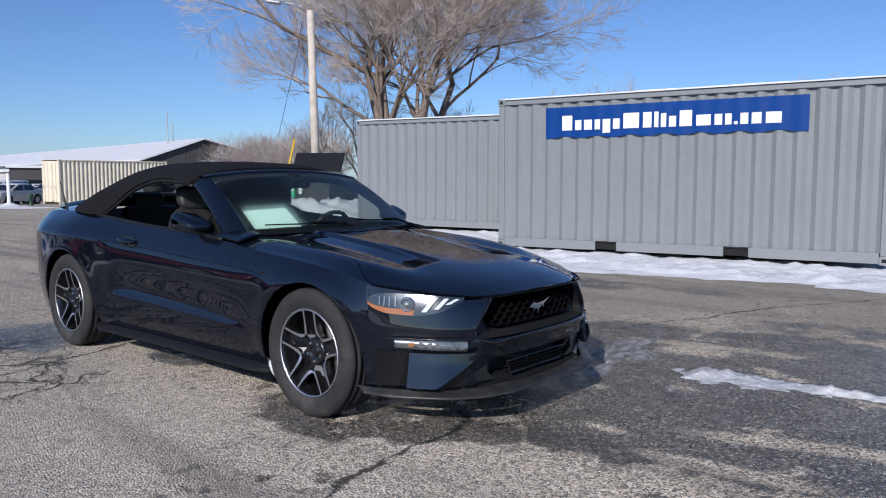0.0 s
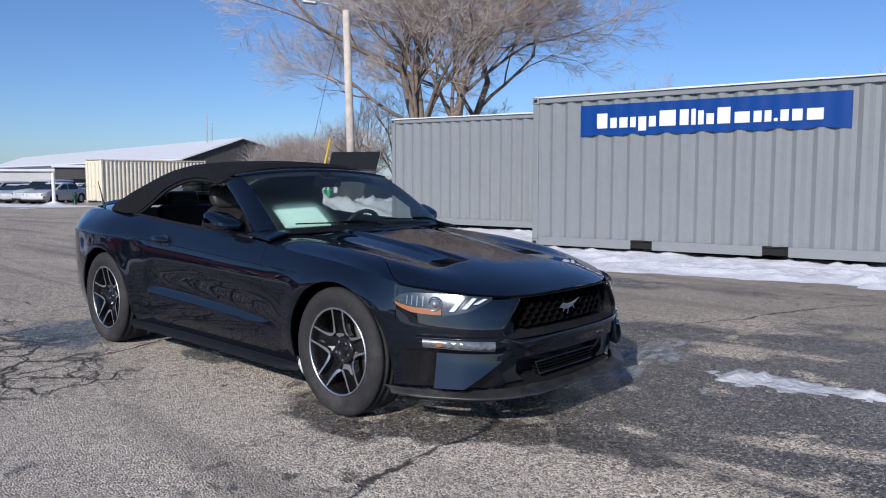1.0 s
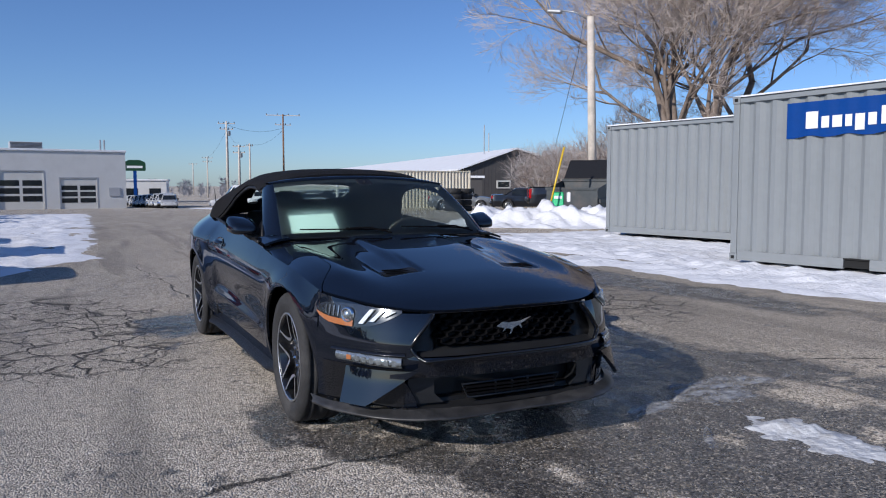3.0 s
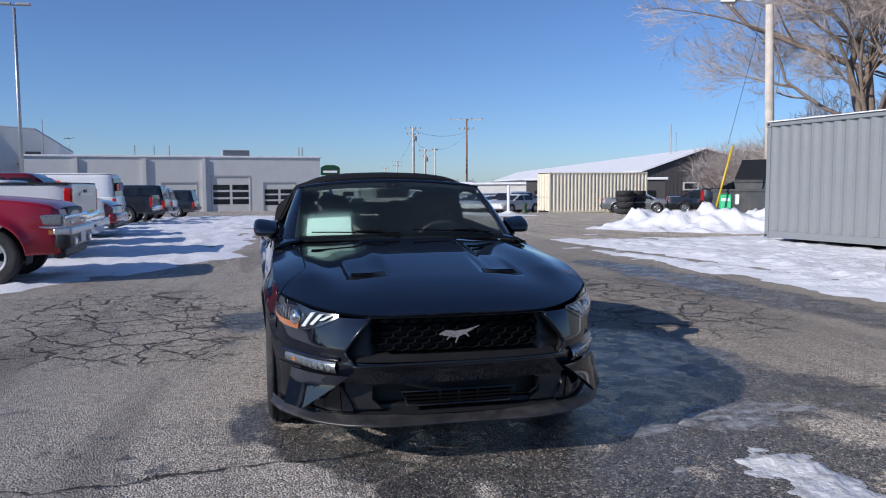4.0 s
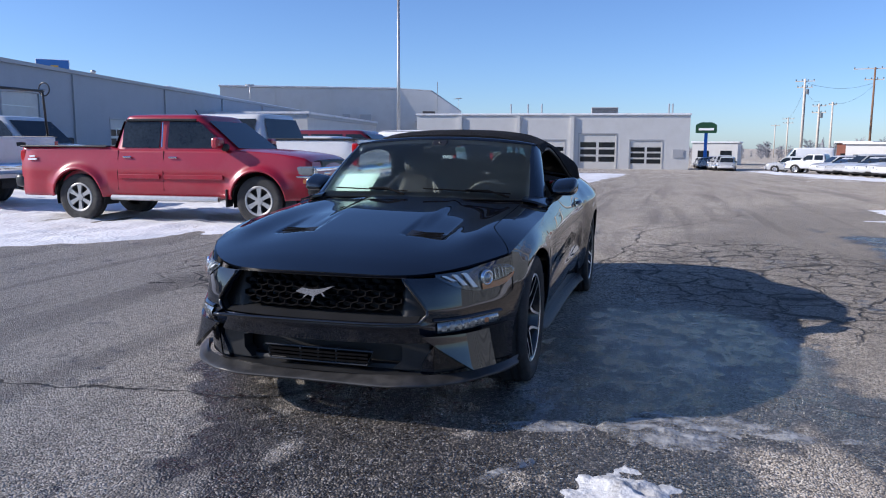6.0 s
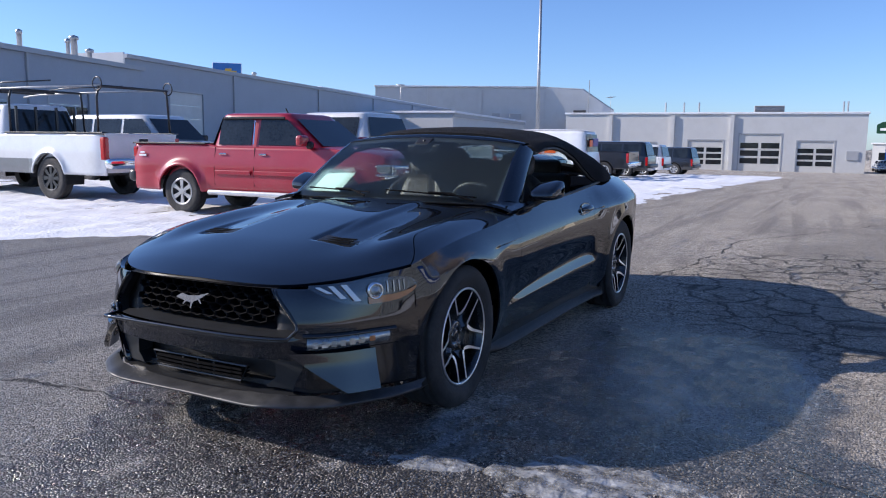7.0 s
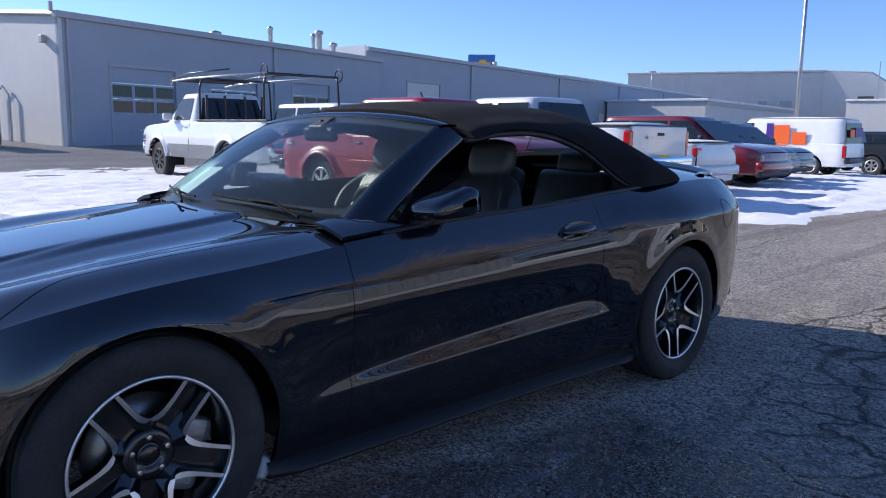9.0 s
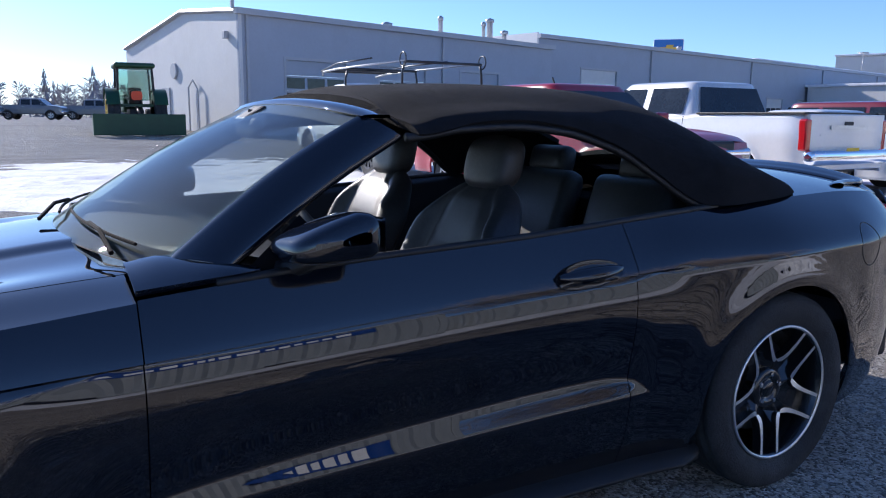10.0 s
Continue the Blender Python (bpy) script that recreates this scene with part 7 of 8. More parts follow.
# ---- wheels ----
def wheel_meshes():
    """Meshes shared by the four wheels; axis along y, outer face towards +y."""
    R, w = TYRE, 0.118
    prof = [(0.232, -w * 0.86), (0.252, -w), (0.30, -w * 1.06), (0.328, -w * 1.0), (0.341, -w * 0.88)]
    tread = []
    for g in (-0.66, -0.3, 0.3, 0.66):
        tread += [(R, (g - 0.07) * w), (R - 0.008, (g - 0.05) * w), (R - 0.008, (g + 0.05) * w), (R, (g + 0.07) * w)]
    prof += tread + [(0.341, w * 0.88), (0.328, w * 1.0), (0.318, w * 1.045), (0.300, w * 1.06), (0.285, w * 1.075), (0.278, w * 1.06), (0.252, w), (0.232, w * 0.86)]
    tyre = mesh_of("tyre", *lathe(prof, 96), M_RUBBER)
    rim = mesh_of("rim", *lathe([(0.236, w * 0.84), (0.236, w * 0.92), (0.229, w * 0.95), (0.222, w * 0.86), (0.214, w * 0.3), (0.205, -w * 0.5), (0.230, -w * 0.9), (0.238, -w * 0.9)], 80), M_RIMBLACK)
    lip = mesh_of("rim_lip", *lathe([(0.2365, w * 0.90), (0.2375, w * 0.955), (0.2305, w * 0.975), (0.2265, w * 0.94)], 80), M_MACHINED)
    # one pair of spokes: two bars that leave the hub together and run out side by side
    def spoke_bar(sgn):
        stations = [(0.0860, 0.0585, 0.0075, 0.078), (0.097, 0.051, 0.0095, 0.082), (0.112, 0.0455, 0.0085, 0.087), (0.135, 0.0425, 0.0070, 0.092), (0.17, 0.0415, 0.0062, 0.098), (0.231, 0.0425, 0.0058, 0.107)]
        face, side = [], []
        for r, off, hw, y in stations:
            face.append([(sgn * (off - hw), y, r), (sgn * (off + hw), y, r)])
            side.append([(sgn * (off - hw), y - 0.001, r), (sgn * (off - hw * 1.25), y - 0.03, r), (sgn * (off + hw * 1.25), y - 0.03, r), (sgn * (off + hw), y - 0.001, r)])
        f = lattice(face)
        s = lattice(side)
        return (f, s) if sgn > 0 else ((f[0], [tuple(reversed(q)) for q in f[1]]), (s[0], [tuple(reversed(q)) for q in s[1]]))
    a, b = spoke_bar(1), spoke_bar(-1)
    web = lattice([[(-0.036, 0.060, 0.045), (-0.012, 0.050, 0.045), (0.012, 0.050, 0.045), (0.036, 0.060, 0.045)], [(-0.062, 0.074, 0.086), (-0.02, 0.044, 0.086), (0.02, 0.044, 0.086), (0.062, 0.074, 0.086)], [(-0.042, 0.085, 0.14), (-0.03, 0.046, 0.14), (0.03, 0.046, 0.14), (0.042, 0.085, 0.14)], [(-0.042, 0.10, 0.229), (-0.034, 0.062, 0.229), (0.034, 0.062, 0.229), (0.042, 0.10, 0.229)]])
    face = mesh_of("spoke_face", *joined(a[0], b[0]), M_MACHINED, False)
    body = mesh_of("spoke", *joined(a[1], b[1], web), M_RIMBLACK, False)
    hub = mesh_of("hub", *lathe([(0.0, 0.064), (0.030, 0.064), (0.034, 0.058), (0.036, 0.066), (0.062, 0.068), (0.075, 0.060), (0.078, 0.02)], 40), M_RIMBLACK)
    cap = mesh_of("hub_cap", *lathe([(0.0, 0.071), (0.022, 0.070), (0.029, 0.066), (0.030, 0.060)], 28), M_GLOSS)
    nut = mesh_of("wheel_nut", *lathe([(0.0, 0.074), (0.008, 0.073), (0.0105, 0.066), (0.0105, 0.056)], 6), M_CHROME, False)
    disc = mesh_of("brake_disc", *lathe([(0.06, 0.012), (0.165, 0.012), (0.165, -0.016), (0.06, -0.016)], 48), M_DISC)
    cal = rounded(0.10, 0.075, 0.22, 0.025, 2)
    caliper = bpy.data.meshes.new("brake_caliper")
    cal.to_mesh(caliper)
    cal.free()
    caliper.materials.append(M_STEEL)
    return dict(tyre=tyre, rim=rim, lip=lip, face=face, body=body, hub=hub, cap=cap, nut=nut, disc=disc, caliper=caliper)


WM = wheel_meshes()


def wheel(x, y, sd, spin, rear=False):
    w = part("wheel", WM["rim"], None, car, "five twin-spoke black and machined alloy wheel")
    w.matrix_basis = pose(x, sd * y, TYRE, 0, 0, 0 if sd > 0 else 180)
    part("tyre", WM["tyre"], None, w)
    part("rim_lip", WM["lip"], None, w)
    part("hub", WM["hub"], None, w)
    part("hub_cap", WM["cap"], None, w)
    d = part("brake_disc", WM["disc"], None, w)
    c = part("brake_caliper", WM["caliper"], None, w)
    c.matrix_basis = Matrix.Rotation(radians(20 if rear else 160) * (1 if sd > 0 else -1), 4, "Y") @ Matrix.Translation((0.14, 0.0, 0))
    for k in range(5):
        m = Matrix.Rotation(radians(72 * k + spin), 4, "Y")
        s = part("spoke", WM["body"], None, w)
        s.matrix_basis = m
        f = part("spoke_face", WM["face"], None, w, "bright machined spoke face")
        f.matrix_basis = m @ Matrix.Translation((0, 0.0012, 0))
        n = part("wheel_nut", WM["nut"], None, w)
        n.matrix_basis = Matrix.Rotation(radians(72 * k + spin + 36), 4, "Y") @ Matrix.Translation((0.0, 0, 0.052))
    return w


wheel(AX, 0.750, 1, 36)
wheel(-AX, 0.812, 1, 30, True)
wheel(AX, 0.750, -1, 0)
wheel(-AX, 0.812, -1, 4, True)

# things in and on the car
paper = thing("price_sheet", "pale green paper price sheet behind the windscreen", "paper")
def sheet(u, v, lift=0.0):
    p = Vector(screen(0.5 + (-0.625 + 0.285 * u) / 1.40, 0.015 + 0.33 * v))
    return tuple(p + Vector((-0.022 + lift, 0, -0.020 + lift)))
part("sheet", grid(sheet, 8, 8), M_PAPER, paper, shade=True)


def clod(x, y, z, r, seed):
    bm = bmesh.new()
    bmesh.ops.create_icosphere(bm, subdivisions=3, radius=r)
    for v in bm.verts:
        v.co *= 1 + 0.45 * noise.noise(v.co * 14 + Vector((seed, 0, 0))) + 0.2 * noise.noise(v.co * 40)
        v.co.z *= 1.5
    ob = part("snow_clod", bm, M_CLOD, None, shade=True)
    ob.matrix_basis = pose(x, y, z)
    tagged(ob, "dirty lump of packed snow stuck behind the wheel", "snow")


clod(0.985, -0.80, 0.21, 0.034, 3)
clod(0.985, 0.80, 0.20, 0.028, 8)

# ---- parked vehicles: local x forward, origin on the ground between the axles ----
def plain_wheel_meshes(R, w, style, rim_mat, spokes=6):
    rr = R * 0.60
    tyre = mesh_of("tyre", *lathe([(rr, -w * 0.9), (R * 0.86, -w), (R * 0.97, -w * 0.9), (R, -w * 0.7), (R, -w * 0.15), (R - 0.012, -w * 0.1), (R - 0.012, w * 0.1), (R, w * 0.15), (R, w * 0.7), (R * 0.97, w * 0.9), (R * 0.86, w), (R * 0.78, w * 0.98), (rr, w * 0.9)], 48), M_RUBBER)
    rim = mesh_of("rim", *lathe([(rr + 0.004, w * 0.92), (rr - 0.012, w * 0.95), (rr - 0.02, w * 0.7), (rr - 0.03, w * 0.25), (0.02, w * 0.2)], 40), M_DARK if style == "dark" else M_SATIN)
    pieces = []
    for k in range(spokes):
        a = 2 * math.pi * k / spokes
        bar = prism([(-rr * 0.10, 0.03), (rr * 0.10, 0.03), (rr * 0.135, rr * 0.6), (rr * 0.19, rr - 0.012), (-rr * 0.19, rr - 0.012), (-rr * 0.135, rr * 0.6)], 0.03, Matrix.Rotation(a, 4, "Y") @ Matrix.Translation((0, w * 0.74, 0)))
        pieces.append(bar)
    pieces.append(lathe([(0.0, w * 0.92), (rr * 0.26, w * 0.9), (rr * 0.32, w * 0.7)], 20))
    pieces.append(lathe([(rr + 0.005, w * 0.93), (rr - 0.006, w * 0.97), (rr - 0.03, w * 0.9)], 40))
    spk = mesh_of("spokes", *joined(*pieces), rim_mat, False)
    return tyre, rim, spk


WHEELS = {}


def put_wheel(t, x, y, sd, R, w, style, mat, spokes):
    key = (R, w, style, mat.name, spokes)
    if key not in WHEELS:
        WHEELS[key] = plain_wheel_meshes(R, w, style, mat, spokes)
    tyre, rim, spk = WHEELS[key]
    o = part("wheel", tyre, None, t)
    o.matrix_basis = pose(x, sd * y, R, 0, 0, 0 if sd > 0 else 180)
    part("rim", rim, None, o)
    part("spokes", spk, None, o)


def vehicle(name, label, category, m, paint, wb, fo, ro, hw, top, belt, roof, cab, roofx, R=0.36, sill=0.32, roof_hw=None, windows=(), bed=None, rim=M_ALLOY, spokes=6, lower=None, front="car", rear="car", group="", chrome=True, flare=0.02, tail_mat=None, wdark="", ribs=()):
    """A parked car, van or pickup: pressed flanks with arches, glasshouse, wheels, lamps and bumpers."""
    t = thing(name, label, category, group, m)
    xf, xr = wb / 2 + fo, -wb / 2 - ro
    ztop = curve1(top)
    ra = R + 0.075
    rhw = roof_hw or hw * 0.80

    def wide(x):
        return hw * (1 - (0.06 if bed else 0.13) * smooth(xf - 0.45, xf, x) ** 2 - 0.07 * smooth(-xr - 0.3, -xr, -x) ** 2)

    def yy(x, z):
        y = wide(x) - 0.05 * smooth(belt - 0.35, belt + 0.05, z) - 0.05 * smooth(0.62, 0.3, z)
        for ax in (wb / 2, -wb / 2):
            y += flare * math.exp(-((math.hypot(x - ax, z - R) - ra) / 0.07) ** 2)
        return y

    def low(x):
        z = sill
        for ax in (wb / 2, -wb / 2):
            d = abs(x - ax)
            if d < ra:
                z = max(z, R + math.sqrt(ra * ra - d * d))
        return z

    def stations(n=46):
        xs = {round(xr + (xf - xr) * i / n, 4) for i in range(n + 1)}
        for ax in (wb / 2, -wb / 2):
            for i in range(21):
                xs.add(round(ax + ra * math.cos(math.pi * i / 20), 4))
            for e in (-ra - 0.003, ra + 0.003):
                xs.add(round(ax + e, 4))
        if bed:
            xs |= set(bed[:2])
        return sorted(x for x in xs if xr <= x <= xf)

    xs = stations()
    side = lattice([[(x, yy(x, z), z) for z in [ztop(x) + (low(x) - ztop(x)) * j / 14 for j in range(15)]] for x in xs])
    body = part("flank", side, paint, t, shade=True)
    s = body.modifiers.new("thickness", "SOLIDIFY")
    s.thickness = 0.03
    o = part("flank", mirrored(side), paint, t, shade=True)
    s = o.modifiers.new("thickness", "SOLIDIFY")
    s.thickness = 0.03

    def lid(x0, x1, nm, crown=0.03):
        st = [x for x in xs if x0 - 1e-6 <= x <= x1 + 1e-6]
        part(nm, lattice([[(x, yy(x, ztop(x)) * k, ztop(x) + crown * (1 - k ** 4)) for k in [-1 + 2 * j / 12 for j in range(13)]] for x in st]), paint, t, shade=True)

    hood_from = cab[1] - 0.08
    lid(hood_from, xf, "bonnet", 0.035)
    if bed:
        b0, b1 = bed[:2]
        floor = 0.62 + (R - 0.36)
        for sd in (-1, 1):
            part("bed_side", boxes(((b0 + b1) / 2, sd * (hw - 0.13), (ztop(b0) + floor) / 2, b1 - b0, 0.06, ztop(b0) - floor)), paint, t)
            part("bed_rail", boxes(((b0 + b1) / 2, sd * (hw - 0.085), ztop(b0) + 0.008, b1 - b0, 0.13, 0.03)), M_TRIM if bed[2:] else paint, t, bevel=0.01)
        part("bed_floor", boxes(((b0 + b1) / 2, 0, floor, b1 - b0, hw * 2 - 0.2, 0.04)), M_SATIN, t)
        part("bed_front", boxes((b1 + 0.02, 0, (ztop(b1) + floor) / 2, 0.05, hw * 2 - 0.2, ztop(b1) - floor)), paint, t)
        gate = part("tailgate", rounded(0.07, hw * 2 - 0.22, ztop(xr) - floor + 0.12, 0.02, 2, Matrix.Translation((xr + 0.02, 0, (ztop(xr) + floor) / 2 - 0.06))), paint, t)
        part("gate_handle", rounded(0.02, 0.22, 0.07, 0.01, 1, Matrix.Translation((xr - 0.02, 0, ztop(xr) - 0.14))), M_TRIM, gate)
        part("gate_press", boxes((xr - 0.017, 0, ztop(xr) - 0.30, 0.012, hw * 1.3, 0.02), (xr - 0.017, 0, ztop(xr) - 0.48, 0.012, hw * 1.3, 0.02)), paint, gate)
    else:
        lid(xr, cab[0] + 0.08, "boot_lid", 0.03)
    # ends
    zf, zr = ztop(xf), ztop(xr)
    def end_face(x, z0, z1, sgn, bulge):
        return lattice([[(x + sgn * bulge * (1 - (2 * j / 10 - 1) ** 2) + sgn * 0.04 * math.sin(math.pi * i / 6), (2 * j / 10 - 1) * yy(x, z0 + (z1 - z0) * i / 6), z0 + (z1 - z0) * i / 6) for j in range(11)] for i in range(7)])
    part("nose", end_face(xf, sill + 0.02, zf + 0.01, 1, 0.05), paint if front != "black" else M_TRIM, t, shade=True)
    if not bed:
        part("tail_panel", end_face(xr, sill, zr + 0.01, -1, 0.04), paint, t, shade=True)
    # glasshouse
    c0, c1 = cab
    r0, r1 = roofx
    def ring(v):
        a, b = c0 + (r0 - c0) * v, c1 + (r1 - c1) * v
        w = (hw - 0.06) + (rhw - hw + 0.06) * v
        z = belt - 0.03 + (roof - belt + 0.03) * v
        return a, b, w, z
    def hoop(v, n=40, p=0.22):
        a, b, w, z = ring(v)
        out = []
        for i in range(n):
            q = 2 * math.pi * i / n
            cx, cy = math.copysign(abs(math.cos(q)) ** p, math.cos(q)), math.copysign(abs(math.sin(q)) ** p, math.sin(q))
            out.append(((a + b) / 2 + (b - a) / 2 * cx, w * cy, z))
        return out
    rows = [hoop(v / 8) for v in range(9)]
    rim_v = [[((p[0] - (r0 + r1) / 2) * k + (r0 + r1) / 2, p[1] * k, roof + h) for p in rows[-1]] for k, h in ((0.97, 0.025), (0.85, 0.045), (0.5, 0.06), (0.02, 0.065))]
    allr = rows + rim_v
    k = 40
    vs = [p for r in allr for p in r]
    fs = [(i * k + j, i * k + (j + 1) % k, (i + 1) * k + (j + 1) % k, (i + 1) * k + j) for i in range(len(allr) - 1) for j in range(k)]
    part("cabin", (vs, fs), paint, t, shade=True)
    g = 0.012
    def pane_front(nm, i, sgn):
        vv = (0.10, 0.35, 0.6, 0.90)
        return lattice([[(ring(v)[i] + sgn * g, ring(v)[2] * 0.88 * q, ring(v)[3]) for q in (-1, -0.5, 0, 0.5, 1)] for v in vv])
    part("windscreen", pane_front("w", 1, 1), M_TINT, t, shade=True)
    part("rear_window", pane_front("w", 0, -1), M_TINT, t, shade=True)
    for wa, wb_ in windows:
        for sd in (-1, 1):
            def q(u, v):
                a, b, w, z = ring(v)
                x = wa + (wb_ - wa) * u
                # keep inside the raked ends
                x = clamp(x, a + 0.10, b - 0.13)
                return (x, sd * (w + 0.010), z)
            part("side_window", lattice([[q(u / 6, v) for u in range(7)] for v in (0.10, 0.4, 0.7, 0.88)]), M_TINT, t)
            if chrome:
                part("door_handle", rounded(0.16, 0.03, 0.03, 0.01, 1, Matrix.Translation(((wa + 0.12), sd * (yy(wa, belt - 0.12) + 0.02), belt - 0.13))), M_CHROME if chrome == 1 else M_TRIM, t)
            part("door_seam", tube([(wa - 0.06, sd * (yy(wa, z) + 0.002), z) for z in (sill + 0.12, (sill + belt) / 2, belt - 0.02)], 0.006, 4), M_DARK, t)
    for sd in (-1, 1):
        mx = c1 - 0.12 if len(windows) else c1
        part("door_mirror", rounded(0.13, 0.22, 0.17, 0.04, 2, Matrix.Translation((min(mx, windows[-1][1] if windows else mx), sd * (hw + 0.08), belt + 0.10))), paint if chrome == 1 else M_TRIM, t)
        ly = hw * 0.94 - 0.105 if bed else hw - 0.30
        part("head_lamp", rounded(0.30 if bed else 0.10, 0.26 if bed else 0.34, 0.15 if bed else 0.20, 0.03, 2, pose(xf - (0.10 if bed else 0.03), sd * ly, zf - 0.13, 0, 0, -sd * (4 if bed else 14))), M_CLEAR, t)
        part("corner_lamp", rounded(0.26 if bed else 0.10, 0.24 if bed else 0.20, 0.10, 0.02, 1, pose(xf - (0.09 if bed else 0.05), sd * (ly if bed else hw - 0.24), zf - 0.29, 0, 0, -sd * (4 if bed else 18))), M_AMBER, t)
        if bed:
            part("lamp_trim", rounded(0.31, 0.27, 0.035, 0.01, 1, pose(xf - 0.095, sd * ly, zf - 0.222, 0, 0, -sd * 4)), M_CHROME if chrome == 1 else M_SATIN, t)
        if rear == "tall":
            part("tail_lamp", rounded(0.14, 0.13, 0.46, 0.03, 2, Matrix.Translation((xr + 0.05, sd * (hw - 0.10), zr - 0.30))), M_RED, t)
        else:
            part("tail_lamp", rounded(0.12, 0.26, 0.20, 0.03, 2, Matrix.Translation((xr + 0.03, sd * (hw - 0.20), zr - 0.15))), M_RED, t)
        for ax in (wb / 2, -wb / 2):
            put_wheel(t, ax, hw - 0.12, sd, R, 0.12, wdark, rim, spokes)
            part("arch_liner", lattice([[(ax + (ra - 0.01) * math.cos(a), sd * y, R + (ra - 0.01) * math.sin(a)) for a in [radians(-15 + 210 * i / 16) for i in range(17)]] for y in (hw - 0.42, hw - 0.03)]), M_TRIM, t)
        if lower:
            part("lower_panel", lattice([[(x, sd * (yy(x, z) + 0.006), z) for z in (sill, sill + 0.14, sill + 0.30)] for x in [-wb / 2 + ra + 0.03 + (wb - 2 * ra - 0.06) * i / 20 for i in range(21)]]), lower, t)
    part("front_bumper", rounded(0.22, hw * 1.92, 0.26, 0.07, 2, Matrix.Translation((xf + 0.02, 0, sill + 0.20))), M_CHROME if front == "chrome" else M_SATIN if front != "car" else paint, t, shade=True)
    part("bumper_valance", rounded(0.16, hw * 1.8, 0.16, 0.05, 2, Matrix.Translation((xf - 0.02, 0, sill + 0.02))), M_TRIM, t)
    part("rear_bumper", rounded(0.20, hw * 1.9, 0.22, 0.06, 2, Matrix.Translation((xr - 0.05, 0, sill + 0.24))), M_CHROME if rear == "tall" and chrome == 1 else paint if rear == "car" else M_SATIN, t, shade=True)
    gr = part("grille", rounded(0.05, hw * 1.05, 0.26, 0.03, 2, Matrix.Translation((xf + 0.035, 0, zf - 0.18))), M_TRIM, t)
    part("grille_bar", rounded(0.03, hw * 1.05, 0.06, 0.02, 1, Matrix.Translation((xf + 0.065, 0, zf - 0.18))), M_CHROME if chrome == 1 else M_SATIN, gr)
    part("underbody", boxes(((xf + xr) / 2, 0, sill + 0.10, xf - xr - 0.5, hw * 1.3, 0.22)), M_TRIM, t)
    return t


def pickup_red():
    m = pose(-6.03, -6.14, 0.0, 0, 0, 93.0)
    t = vehicle("pickup_truck", "red crew-cab pickup with silver wheels parked on snow", "pickup truck", m, M_REDP, 3.20, 0.86, 1.12, 0.86,
                [(-2.72, 1.205), (-0.98, 1.205), (-0.84, 1.17), (0.9, 1.17), (1.25, 1.16), (1.7, 1.135), (2.1, 1.095), (2.35, 1.05), (2.46, 0.99)], 1.175, 1.68, (-1.02, 1.27), (-0.84, 0.58), 0.385, 0.40, 0.68, ((-0.80, -0.13), (0.02, 0.98)), (-2.70, -1.06, 1), M_WHEELGREY, 6, None, "dark", "dark", "", 1, 0.065)
    for sd in (-1, 1):
        part("running_board", tube([(-0.95, sd * 0.90, 0.40), (0.95, sd * 0.90, 0.40)], 0.045, 10), M_ALLOY, t)
        part("side_moulding", boxes((-0.46, sd * 0.880, 0.74, 0.74, 0.03, 0.07)), M_REDP, t, bevel=0.01)
        part("side_moulding", boxes((0.50, sd * 0.880, 0.74, 1.04, 0.03, 0.07)), M_REDP, t, bevel=0.01)
        part("mud_flap", boxes((1.07, sd * 0.80, 0.42, 0.03, 0.2, 0.28)), M_TRIM, t, bevel=0.01)
        part("pillar_trim", tube([(-0.07, sd * 0.815, 1.21), (-0.08, sd * 0.735, 1.60)], 0.012, 6), M_CHROME, t)
        part("mirror_foot", rounded(0.12, 0.10, 0.12, 0.03, 1, Matrix.Translation((1.06, sd * 0.85, 1.21))), M_TRIM, t)
        part("window_shade", tube([(-0.74, sd * 0.726, 1.635), (-0.1, sd * 0.726, 1.64), (0.50, sd * 0.728, 1.635)], 0.022, 6), M_TRIM, t)
    # nose: dark mesh grille, a bright bar across it and the lamps, plated bumper top
    part("nose_grille", rounded(0.08, 1.02, 0.30, 0.03, 2, Matrix.Translation((2.475, 0, 0.87))), M_TRIM, t)
    part("nose_bar", rounded(0.09, 1.56, 0.065, 0.025, 2, Matrix.Translation((2.495, 0, 0.885))), M_CHROME, t)
    part("bumper_strip", rounded(0.24, 1.66, 0.10, 0.03, 2, Matrix.Translation((2.50, 0, 0.705))), M_ALLOY, t)
    part("fog_lamp", rounded(0.06, 0.14, 0.10, 0.02, 1, Matrix.Translation((2.585, 0.52, 0.56))), M_CLEAR, t)
    part("fog_lamp", rounded(0.06, 0.14, 0.10, 0.02, 1, Matrix.Translation((2.585, -0.52, 0.56))), M_CLEAR, t)
    part("number_plate", rounded(0.02, 0.31, 0.15, 0.005, 1, Matrix.Translation((2.60, 0, 0.60))), M_WHITE, t)
    part("roof_aerial", tube([(0.42, -0.5, 1.70), (0.36, -0.5, 1.80)], 0.012, 6), M_TRIM, t)
    part("sticker_bar", boxes((-2.45, -0.862, 1.05, 0.10, 0.012, 0.025)), M_WHITE, t)
    part("sticker_bar", boxes((-2.45, -0.862, 1.0, 0.16, 0.012, 0.03)), M_WHITE, t)
    return t



pickup_red()


